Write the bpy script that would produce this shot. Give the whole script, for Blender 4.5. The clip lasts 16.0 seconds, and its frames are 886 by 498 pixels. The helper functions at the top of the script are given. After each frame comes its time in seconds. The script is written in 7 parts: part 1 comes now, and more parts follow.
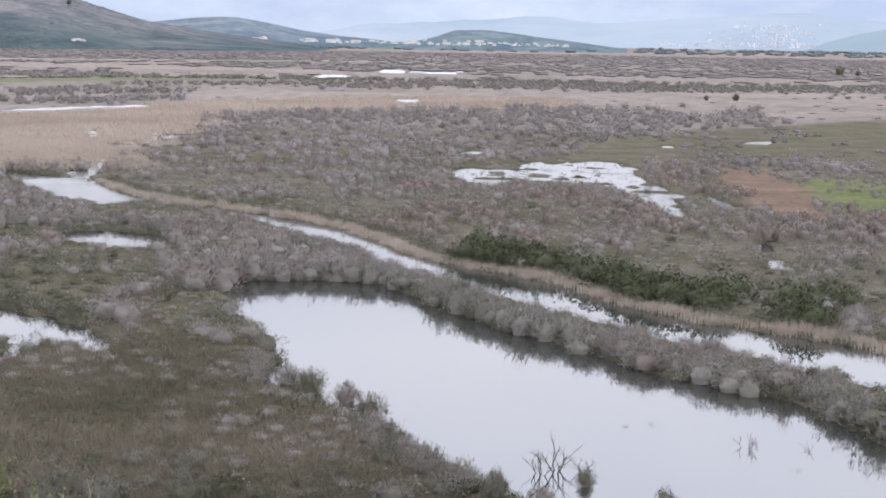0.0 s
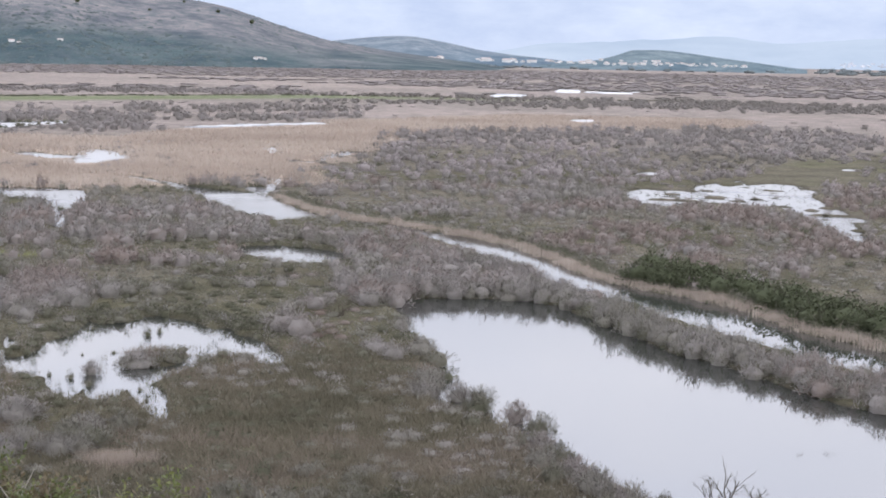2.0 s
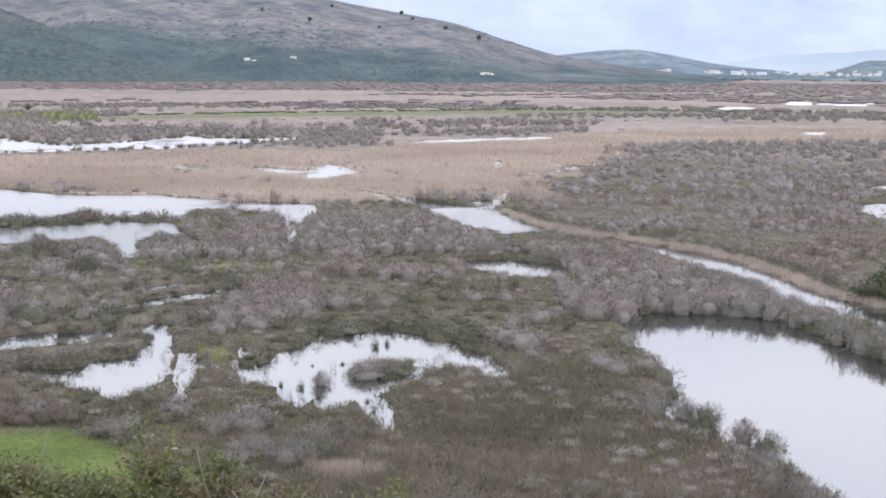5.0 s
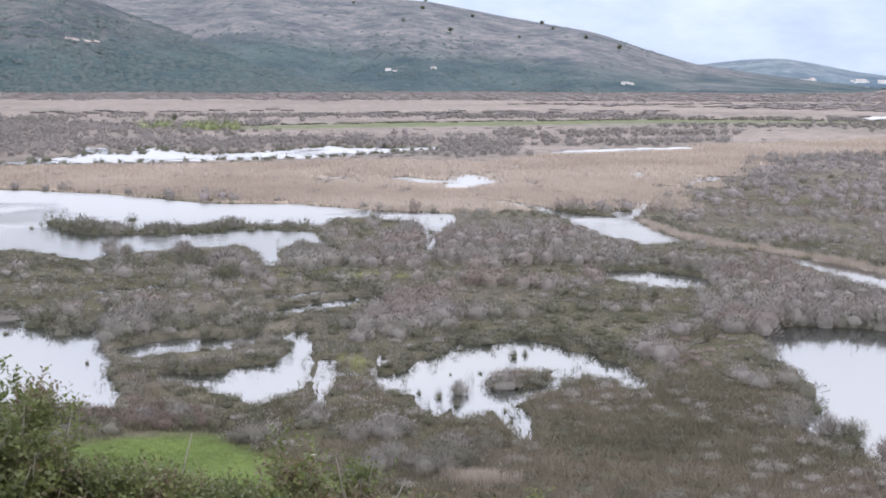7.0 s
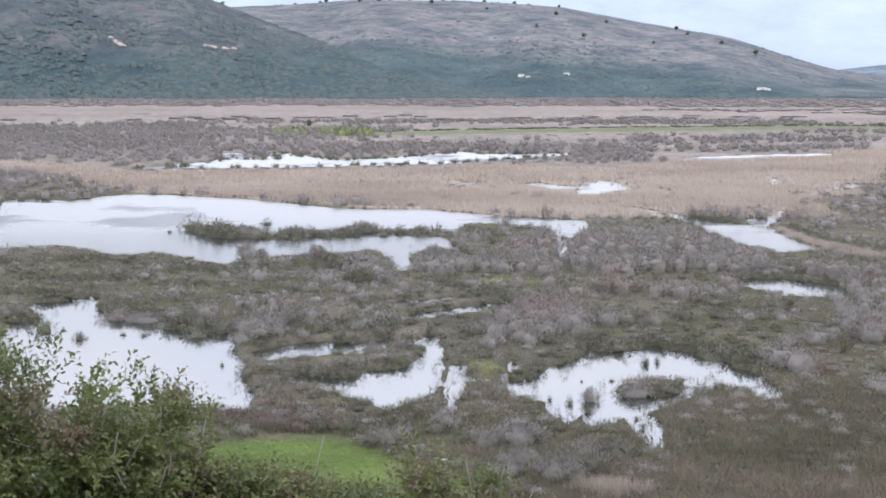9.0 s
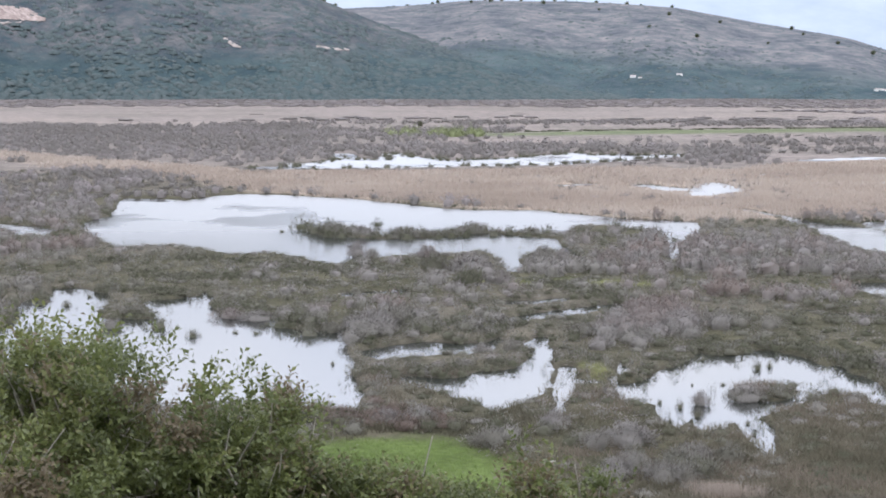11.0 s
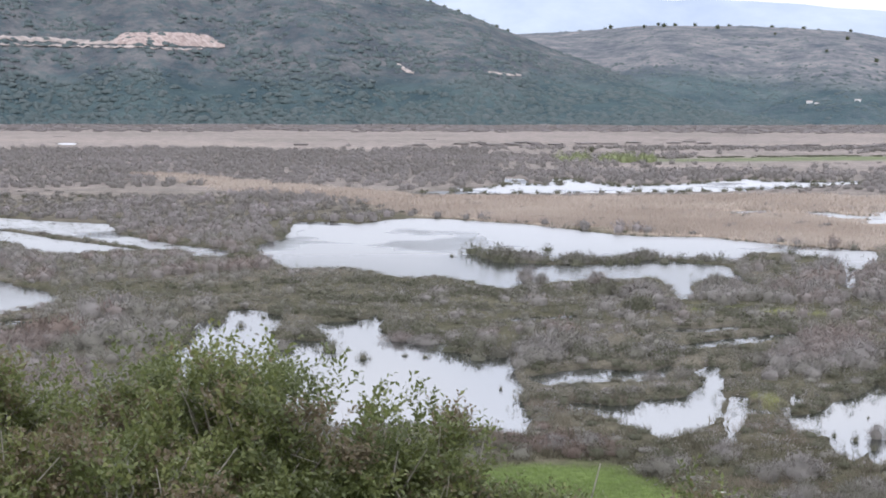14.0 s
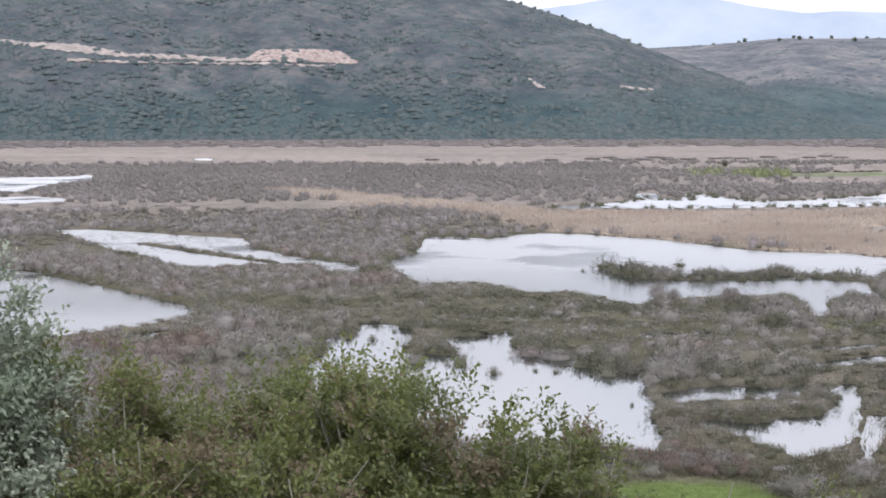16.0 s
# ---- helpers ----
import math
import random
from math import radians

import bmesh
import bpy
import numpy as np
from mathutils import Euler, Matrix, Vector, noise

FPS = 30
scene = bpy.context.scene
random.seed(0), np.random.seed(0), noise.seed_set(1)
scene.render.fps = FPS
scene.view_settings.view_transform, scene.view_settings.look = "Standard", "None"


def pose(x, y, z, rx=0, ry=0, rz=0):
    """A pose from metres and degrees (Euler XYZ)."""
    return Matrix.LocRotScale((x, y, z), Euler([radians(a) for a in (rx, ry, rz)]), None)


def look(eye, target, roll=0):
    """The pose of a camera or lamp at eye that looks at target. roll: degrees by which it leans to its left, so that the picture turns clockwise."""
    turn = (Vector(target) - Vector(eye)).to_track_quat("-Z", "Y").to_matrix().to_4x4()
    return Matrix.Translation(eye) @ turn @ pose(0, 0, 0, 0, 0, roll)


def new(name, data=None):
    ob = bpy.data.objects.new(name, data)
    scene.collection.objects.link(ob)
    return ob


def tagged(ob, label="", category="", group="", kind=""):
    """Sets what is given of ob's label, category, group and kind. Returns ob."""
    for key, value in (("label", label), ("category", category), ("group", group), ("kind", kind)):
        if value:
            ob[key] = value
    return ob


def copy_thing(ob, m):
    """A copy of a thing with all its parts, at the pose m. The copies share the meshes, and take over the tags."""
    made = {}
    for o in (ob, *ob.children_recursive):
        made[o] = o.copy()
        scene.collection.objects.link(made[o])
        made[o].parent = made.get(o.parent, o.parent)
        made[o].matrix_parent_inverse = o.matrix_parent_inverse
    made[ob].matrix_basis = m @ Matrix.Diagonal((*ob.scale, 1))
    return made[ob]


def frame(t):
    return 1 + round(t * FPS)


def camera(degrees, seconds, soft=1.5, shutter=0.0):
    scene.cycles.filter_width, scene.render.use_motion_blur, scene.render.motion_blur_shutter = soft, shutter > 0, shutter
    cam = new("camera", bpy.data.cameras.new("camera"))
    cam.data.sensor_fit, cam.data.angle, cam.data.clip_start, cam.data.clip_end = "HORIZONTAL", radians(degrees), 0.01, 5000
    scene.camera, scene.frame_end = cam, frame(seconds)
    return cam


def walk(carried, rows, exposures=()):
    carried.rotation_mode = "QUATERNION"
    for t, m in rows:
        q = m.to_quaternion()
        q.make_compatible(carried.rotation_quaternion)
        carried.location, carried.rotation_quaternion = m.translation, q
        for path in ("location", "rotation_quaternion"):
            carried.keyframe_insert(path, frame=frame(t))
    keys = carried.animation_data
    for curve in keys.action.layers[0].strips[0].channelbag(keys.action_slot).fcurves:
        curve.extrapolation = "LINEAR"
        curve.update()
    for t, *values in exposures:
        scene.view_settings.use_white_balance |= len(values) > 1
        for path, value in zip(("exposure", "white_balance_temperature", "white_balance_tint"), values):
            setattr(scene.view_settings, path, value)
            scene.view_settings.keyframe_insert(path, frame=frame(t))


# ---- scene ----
# ---------------------------------------------------------------- camera
EYE = Vector((0.0, 0.0, 25.0))
cam = camera(31.53, 16.0, soft=1.8)
PATH = [  # seconds, yaw, pitch, roll
    (0.0, 0.13, -7.77, -0.93),
    (0.5, 1.61, -7.91, -1.25),
    (1.0, 2.77, -7.81, -1.45),
    (1.5, 4.62, -7.50, -1.50),
    (2.0, 6.50, -7.18, -1.15),
    (2.5, 8.50, -7.06, -1.37),
    (3.0, 9.53, -7.03, -1.23),
    (3.5, 10.62, -7.15, -1.32),
    (4.0, 12.04, -7.05, -0.70),
    (6.5, 18.42, -6.52, -0.67),
    (7.0, 19.76, -6.44, -0.24),
    (7.5, 21.01, -6.37, -0.35),
    (8.0, 22.29, -6.32, -0.42),
    (8.5, 23.42, -6.28, -0.29),
    (9.0, 24.58, -6.24, -0.12),
    (11.5, 29.66, -6.12, -0.15),
    (12.0, 30.75, -5.95, -0.20),
    (12.5, 31.71, -5.76, -0.30),
    (13.0, 32.69, -5.61, -0.21),
    (13.5, 33.69, -5.46, -0.27),
    (14.0, 34.84, -5.31, -0.15),
    (14.5, 36.00, -5.15, -0.32),
    (15.0, 37.21, -5.02, -0.19),
    (15.5, 38.37, -4.90, -0.07),
    (16.0, 39.61, -4.77, 0.09),
]
walk(cam, [(t, pose(EYE.x, EYE.y, EYE.z, 90 + p, r, y)) for t, y, p, r in PATH], exposures=((0.0, 0.0, 6450, 12), (3.5, 0.06, 6450, 12), (6.5, 0.16, 6420, 12), (8.5, 0.16, 6270, 10), (13.0, 0.08, 6280, 10), (16.0, 0.05, 6500, 11)))

# ---------------------------------------------------------------- sky and sun
SUN_EL, SUN_AZ = radians(48), radians(150)
world = bpy.data.worlds.new("overcast_sky")
scene.world = world
world.use_nodes = True
wn, wl = world.node_tree.nodes, world.node_tree.links
wn.clear()
w_out = wn.new("ShaderNodeOutputWorld")
w_sky = wn.new("ShaderNodeTexSky")
w_sky.sky_type, w_sky.sun_disc = "NISHITA", False
w_sky.sun_elevation, w_sky.sun_rotation = SUN_EL, SUN_AZ
w_sky.dust_density, w_sky.air_density = 3.0, 1.0
w_bg = wn.new("ShaderNodeBackground")
w_bg.inputs["Strength"].default_value = 0.08
wl.new(w_sky.outputs[0], w_bg.inputs["Color"])
w_cloud = wn.new("ShaderNodeBackground")
w_co = wn.new("ShaderNodeTexCoord")
w_sep = wn.new("ShaderNodeSeparateXYZ")
wl.new(w_co.outputs["Generated"], w_sep.inputs[0])
w_grad = wn.new("ShaderNodeValToRGB")   # the overcast is murky at the horizon and brighter overhead
for e, (pos, val) in zip([w_grad.color_ramp.elements[0], w_grad.color_ramp.elements[1], w_grad.color_ramp.elements.new(0.07), w_grad.color_ramp.elements.new(0.14), w_grad.color_ramp.elements.new(0.2), w_grad.color_ramp.elements.new(0.32)],
                         ((0.0, 0.50), (1.0, 0.92), (0.07, 0.60), (0.14, 0.93), (0.2, 1.05), (0.32, 0.96))):
    e.position, e.color = pos, (val, val, val, 1)
wl.new(w_sep.outputs["Z"], w_grad.inputs[0])
w_gain = wn.new("ShaderNodeMath")
w_gain.operation = "MULTIPLY"
w_gain.inputs[1].default_value = 2.15
wl.new(w_grad.outputs[0], w_gain.inputs[0])
w_noise = wn.new("ShaderNodeTexNoise")
w_noise.inputs["Scale"].default_value, w_noise.inputs["Detail"].default_value = 4.0, 6.0
w_map = wn.new("ShaderNodeMapping")
w_map.inputs["Scale"].default_value = (1, 1, 3)
wl.new(w_co.outputs["Generated"], w_map.inputs[0])
wl.new(w_map.outputs[0], w_noise.inputs["Vector"])
w_ramp = wn.new("ShaderNodeValToRGB")
w_ramp.color_ramp.elements[0].position, w_ramp.color_ramp.elements[0].color = 0.3, (0.86, 0.90, 1.02, 1)
w_ramp.color_ramp.elements[1].position, w_ramp.color_ramp.elements[1].color = 0.65, (0.98, 0.99, 1.06, 1)
wl.new(w_noise.outputs["Fac"], w_ramp.inputs[0])
wl.new(w_ramp.outputs[0], w_cloud.inputs["Color"])
wl.new(w_gain.outputs[0], w_cloud.inputs["Strength"])
w_mix = wn.new("ShaderNodeMixShader")
w_mix.inputs[0].default_value = 0.85
wl.new(w_bg.outputs[0], w_mix.inputs[1])
wl.new(w_cloud.outputs[0], w_mix.inputs[2])
wl.new(w_mix.outputs[0], w_out.inputs["Surface"])

sun_data = bpy.data.lights.new("sun", "SUN")
sun_data.energy, sun_data.angle, sun_data.color = 1.0, radians(25), (1.0, 0.985, 0.96)
sun = new("sun", sun_data)
sun.matrix_world = look((0, 0, 0), (-math.sin(SUN_AZ) * math.cos(SUN_EL), -math.cos(SUN_AZ) * math.cos(SUN_EL), -math.sin(SUN_EL)))


# ---------------------------------------------------------------- materials
def mat(name):
    m = bpy.data.materials.new(name)
    m.use_nodes = True
    nt = m.node_tree
    b = nt.nodes["Principled BSDF"]
    return m, nt, b


def node(nt, kind, **sockets):
    n = nt.nodes.new(kind)
    for k, v in sockets.items():
        n.inputs[k].default_value = v
    return n


def noise_node(nt, scale, detail=4.0, rough=0.6, stretch=None, space="Object"):
    co = nt.nodes.new("ShaderNodeTexCoord")
    n = node(nt, "ShaderNodeTexNoise", Scale=scale, Detail=detail, Roughness=rough)
    if stretch:
        mp = nt.nodes.new("ShaderNodeMapping")
        mp.inputs["Scale"].default_value = stretch
        nt.links.new(co.outputs[space], mp.inputs[0])
        nt.links.new(mp.outputs[0], n.inputs["Vector"])
    else:
        nt.links.new(co.outputs[space], n.inputs["Vector"])
    return n


def ramp(nt, fac, stops):
    r = nt.nodes.new("ShaderNodeValToRGB")
    els = r.color_ramp.elements
    while len(els) < len(stops):
        els.new(0.5)
    for e, (p, c) in zip(els, stops):
        e.position, e.color = p, (*c, 1)
    nt.links.new(fac, r.inputs[0])
    return r.outputs[0]


def mixcol(nt, a, b, fac, mode="MIX"):
    m = nt.nodes.new("ShaderNodeMix")
    m.data_type, m.blend_type = "RGBA", mode
    for s, v in ((m.inputs[0], fac), (m.inputs[6], a), (m.inputs[7], b)):
        if isinstance(v, (int, float)):
            s.default_value = v
        elif isinstance(v, tuple):
            s.default_value = (*v, 1)
        else:
            nt.links.new(v, s)
    return m.outputs[2]


def bump(nt, b, height, strength, distance):
    n = node(nt, "ShaderNodeBump", Strength=strength, Distance=distance)
    nt.links.new(height, n.inputs["Height"])
    nt.links.new(n.outputs[0], b.inputs["Normal"])


def ground_material():
    """Cover colours come with the mesh (attribute 'cover'); grain and mottling are added here."""
    m, nt, b = mat("marsh_ground")
    at = nt.nodes.new("ShaderNodeAttribute")
    at.attribute_name = "cover"
    big, fine = noise_node(nt, 0.12, 6, 0.65), noise_node(nt, 1.7, 6, 0.7)
    v1 = ramp(nt, big.outputs["Fac"], [(0.3, (0.62, 0.62, 0.6)), (0.7, (1.3, 1.25, 1.22))])
    v2 = ramp(nt, fine.outputs["Fac"], [(0.3, (0.6, 0.6, 0.58)), (0.7, (1.35, 1.35, 1.32))])
    c = mixcol(nt, at.outputs["Color"], v1, 1.0, "MULTIPLY")
    c = mixcol(nt, c, v2, 1.0, "MULTIPLY")
    nt.links.new(c, b.inputs["Base Color"])
    b.inputs["Roughness"].default_value = 0.95
    b.inputs["Specular IOR Level"].default_value = 0.1
    bump(nt, b, fine.outputs["Fac"], 0.8, 0.4)
    return m


def water_material():
    m, nt, b = mat("still_water")
    nt.nodes.remove(b)
    out = nt.nodes["Material Output"]
    rip = noise_node(nt, 1.6, 4, 0.6)
    calm = noise_node(nt, 0.035, 3, 0.5)
    geo = nt.nodes.new("ShaderNodeNewGeometry")
    ln = nt.nodes.new("ShaderNodeVectorMath")
    ln.operation = "LENGTH"
    nt.links.new(geo.outputs["Position"], ln.inputs[0])
    wind = node(nt, "ShaderNodeMapRange")   # the open marsh is windier than the sheltered ponds under the slope
    for key, val in (("From Min", 195.0), ("From Max", 280.0), ("To Min", 0.012), ("To Max", 0.05)):
        wind.inputs[key].default_value = val
    nt.links.new(ln.outputs["Value"], wind.inputs["Value"])
    gust = node(nt, "ShaderNodeMapRange")
    for key, val in (("From Min", 0.4), ("From Max", 0.65), ("To Min", 0.5), ("To Max", 1.6)):
        gust.inputs[key].default_value = val
    nt.links.new(calm.outputs["Fac"], gust.inputs["Value"])
    st = nt.nodes.new("ShaderNodeMath")
    st.operation = "MULTIPLY"
    nt.links.new(wind.outputs[0], st.inputs[0])
    nt.links.new(gust.outputs[0], st.inputs[1])
    str_ = st.outputs[0]
    bp = node(nt, "ShaderNodeBump", Distance=0.2)
    nt.links.new(str_, bp.inputs["Strength"])
    nt.links.new(rip.outputs["Fac"], bp.inputs["Height"])
    gl = node(nt, "ShaderNodeBsdfGlossy", Roughness=0.04)
    gl.inputs["Color"].default_value = (0.825, 0.825, 0.84, 1)
    df = node(nt, "ShaderNodeBsdfDiffuse")
    df.inputs["Color"].default_value = (0.03, 0.033, 0.03, 1)
    fr = node(nt, "ShaderNodeFresnel", IOR=5.0)
    chop = node(nt, "ShaderNodeMapRange")   # wavelets too small to see spread the reflection
    for key, val in (("From Min", 195.0), ("From Max", 280.0), ("To Min", 0.06), ("To Max", 0.34)):
        chop.inputs[key].default_value = val
    nt.links.new(ln.outputs["Value"], chop.inputs["Value"])
    slick = node(nt, "ShaderNodeMapRange")   # calm slicks between the wavelets
    for key, val in (("From Min", 0.38), ("From Max", 0.48), ("To Min", 0.45), ("To Max", 1.0)):
        slick.inputs[key].default_value = val
    nt.links.new(calm.outputs["Fac"], slick.inputs["Value"])
    sm = nt.nodes.new("ShaderNodeMath")
    sm.operation = "MULTIPLY"
    nt.links.new(chop.outputs[0], sm.inputs[0])
    nt.links.new(slick.outputs[0], sm.inputs[1])
    nt.links.new(sm.outputs[0], gl.inputs["Roughness"])
    nt.links.new(bp.outputs[0], gl.inputs["Normal"])
    nt.links.new(bp.outputs[0], fr.inputs["Normal"])
    mx = nt.nodes.new("ShaderNodeMixShader")
    nt.links.new(fr.outputs[0], mx.inputs[0])
    nt.links.new(df.outputs[0], mx.inputs[1])
    nt.links.new(gl.outputs[0], mx.inputs[2])
    nt.links.new(mx.outputs[0], out.inputs["Surface"])
    return m


def plant_material(name, stops, rough=0.85, obj_random=True, grain=3.0, through_light=0.25):
    """Plant colours picked by the mesh attribute 'tint' and by the object's random number."""
    m, nt, b = mat(name)
    at = nt.nodes.new("ShaderNodeAttribute")
    at.attribute_name = "tint"
    info = nt.nodes.new("ShaderNodeObjectInfo")
    fine = noise_node(nt, grain, 3, 0.6)
    s = node(nt, "ShaderNodeMath")
    s.operation = "MULTIPLY_ADD"
    nt.links.new(info.outputs["Random"], s.inputs[0])
    s.inputs[1].default_value = 0.14 if obj_random else 0.0
    nt.links.new(at.outputs["Fac"], s.inputs[2])
    s2 = node(nt, "ShaderNodeMath")
    s2.operation = "MULTIPLY_ADD"
    nt.links.new(fine.outputs["Fac"], s2.inputs[0])
    s2.inputs[1].default_value = 0.12
    nt.links.new(s.outputs[0], s2.inputs[2])
    col = ramp(nt, s2.outputs[0], stops)
    nt.links.new(col, b.inputs["Base Color"])
    b.inputs["Roughness"].default_value = rough
    b.inputs["Specular IOR Level"].default_value = 0.35 if rough < 0.7 else 0.1
    tr = nt.nodes.new("ShaderNodeBsdfTranslucent")
    nt.links.new(col, tr.inputs["Color"])
    mx = nt.nodes.new("ShaderNodeMixShader")
    mx.inputs[0].default_value = through_light
    nt.links.new(b.outputs[0], mx.inputs[1])
    nt.links.new(tr.outputs[0], mx.inputs[2])
    nt.links.new(mx.outputs[0], nt.nodes["Material Output"].inputs["Surface"])
    return m


MAT_GROUND = ground_material()
MAT_WATER = water_material()
MAT_TWIGS = plant_material("bare_willow_twigs", [
    (0.0, (0.056, 0.06, 0.036)), (0.2, (0.146, 0.145, 0.104)), (0.42, (0.26, 0.246, 0.215)), (0.65, (0.315, 0.293, 0.283)),
    (0.82, (0.30, 0.262, 0.247)), (1.0, (0.23, 0.182, 0.158))], through_light=0.4)
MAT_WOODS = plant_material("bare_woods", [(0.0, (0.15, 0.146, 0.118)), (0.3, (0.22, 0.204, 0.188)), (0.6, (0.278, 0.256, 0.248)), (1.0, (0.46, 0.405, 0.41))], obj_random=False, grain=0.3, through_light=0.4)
MAT_STEMS = plant_material("shrub_stems", [(0.0, (0.07, 0.06, 0.05)), (1.0, (0.16, 0.14, 0.12))])
MAT_REED = plant_material("dry_reed", [(0.0, (0.28, 0.235, 0.20)), (0.5, (0.405, 0.345, 0.30)), (1.0, (0.50, 0.44, 0.39))], through_light=0.45)
MAT_EVERGREEN = plant_material("evergreen_scrub", [(0.0, (0.055, 0.066, 0.04)), (0.5, (0.088, 0.1, 0.06)), (1.0, (0.13, 0.138, 0.09))])
MAT_LEAF = plant_material("mastic_leaves", [
    (0.0, (0.086, 0.1, 0.042)), (0.4, (0.124, 0.145, 0.056)), (0.75, (0.165, 0.188, 0.068)), (0.93, (0.21, 0.22, 0.085)), (1.0, (0.175, 0.14, 0.09))], rough=0.34, grain=3.0, through_light=0.45)
MAT_LEAF_GREY = plant_material("grey_green_leaves", [
    (0.0, (0.10, 0.13, 0.09)), (0.5, (0.20, 0.24, 0.175)), (1.0, (0.33, 0.36, 0.29))], rough=0.6, grain=3.0)
MAT_BARK = plant_material("pale_bark", [(0.0, (0.10, 0.085, 0.07)), (0.6, (0.24, 0.215, 0.19)), (1.0, (0.4, 0.37, 0.33))], grain=20)
MAT_GRASS = plant_material("lush_grass", [(0.0, (0.065, 0.098, 0.028)), (0.5, (0.125, 0.182, 0.048)), (1.0, (0.205, 0.26, 0.085))])


def hill_material(name, low, high, scrub, patch=0.004):
    """Scrub below, dry slopes above (by the attribute 'tint'), mottled at three scales."""
    m, nt, b = mat(name)
    at = nt.nodes.new("ShaderNodeAttribute")
    at.attribute_name = "tint"
    n1, n2, n3 = noise_node(nt, patch, 8, 0.62), noise_node(nt, 0.05, 6, 0.75, stretch=(1, 1, 2.4)), noise_node(nt, 0.016, 5, 0.6, stretch=(1, 1, 2.0))
    s = node(nt, "ShaderNodeMath")
    s.operation = "MULTIPLY_ADD"
    nt.links.new(n1.outputs["Fac"], s.inputs[0])
    s.inputs[1].default_value = 0.7
    nt.links.new(at.outputs["Fac"], s.inputs[2])
    base = ramp(nt, s.outputs[0], [(0.30, low), (0.55, high), (1.0, high)])
    c = mixcol(nt, base, scrub, ramp(nt, n2.outputs["Fac"], [(0.47, (0, 0, 0)), (0.62, (0.9, 0.9, 0.9))]))
    c = mixcol(nt, c, ramp(nt, n3.outputs["Fac"], [(0.35, (0.72, 0.76, 0.8)), (0.65, (1.28, 1.22, 1.16))]), 1.0, "MULTIPLY")
    c = mixcol(nt, c, ramp(nt, n2.outputs["Fac"], [(0.3, (1.25, 1.22, 1.2)), (0.5, (0.9, 0.92, 0.94))]), 1.0, "MULTIPLY")
    nt.links.new(c, b.inputs["Base Color"])
    b.inputs["Roughness"].default_value = 1.0
    b.inputs["Specular IOR Level"].default_value = 0.0
    bump(nt, b, n2.outputs["Fac"], 0.7, 8.0)
    return m


def plain_material(name, c0, c1, scale=0.5, rough=0.9, stretch=None, space="Object"):
    m, nt, b = mat(name)
    n = noise_node(nt, scale, 6, 0.65, stretch, space)
    nt.links.new(ramp(nt, n.outputs["Fac"], [(0.3, c0), (0.7, c1)]), b.inputs["Base Color"])
    b.inputs["Roughness"].default_value = rough
    b.inputs["Specular IOR Level"].default_value = 0.15
    return m


# the air's haze is put into these hill colours, bluish and paler
MAT_HILL_NEAR = hill_material("hazed_maquis_hillside", (0.072, 0.101, 0.106), (0.118, 0.122, 0.13), (0.08, 0.11, 0.12))
MAT_HILL_MID = hill_material("hazed_grassy_hillside", (0.076, 0.106, 0.114), (0.18, 0.178, 0.188), (0.118, 0.138, 0.15))
MAT_HILL_FAR = hill_material("hazed_far_hillside", (0.13, 0.175, 0.215), (0.20, 0.23, 0.26), (0.15, 0.19, 0.225))
MAT_MAQUIS = plant_material("hazed_hill_maquis", [(0.0, (0.074, 0.10, 0.104)), (0.5, (0.098, 0.124, 0.127)), (1.0, (0.128, 0.146, 0.148))], obj_random=False, grain=0.05)
MAT_QUARRY = plain_material("quarried_rock", (0.17, 0.125, 0.115), (0.46, 0.385, 0.355), 0.2, stretch=(1.0, 1.0, 0.08))
MAT_TRACK = plain_material("pale_earth_track", (0.19, 0.17, 0.16), (0.41, 0.355, 0.33), 0.09)
MAT_HOUSE = plain_material("pale_render", (0.5, 0.5, 0.5), (0.78, 0.77, 0.76), 0.02)
MAT_ROOF = plain_material("clay_roof", (0.36, 0.32, 0.31), (0.46, 0.41, 0.40), 0.1)
MAT_STONE = plain_material("pale_stone", (0.42, 0.41, 0.38), (0.62, 0.61, 0.58), 3.0)


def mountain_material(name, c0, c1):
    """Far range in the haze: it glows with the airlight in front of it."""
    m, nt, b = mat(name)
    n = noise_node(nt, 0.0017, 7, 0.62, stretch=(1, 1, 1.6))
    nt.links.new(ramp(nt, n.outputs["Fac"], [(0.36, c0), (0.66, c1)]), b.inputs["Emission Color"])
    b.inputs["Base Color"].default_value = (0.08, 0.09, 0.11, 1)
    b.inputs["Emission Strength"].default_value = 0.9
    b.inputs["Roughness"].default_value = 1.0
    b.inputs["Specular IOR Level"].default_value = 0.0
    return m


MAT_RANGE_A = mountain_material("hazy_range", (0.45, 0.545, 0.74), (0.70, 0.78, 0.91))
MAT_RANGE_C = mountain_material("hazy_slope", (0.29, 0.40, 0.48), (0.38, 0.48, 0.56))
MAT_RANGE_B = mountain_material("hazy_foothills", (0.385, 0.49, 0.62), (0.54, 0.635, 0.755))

# ---------------------------------------------------------------- plan of the marsh (metres, z = 0 is the water)
rng = np.random.default_rng(7)


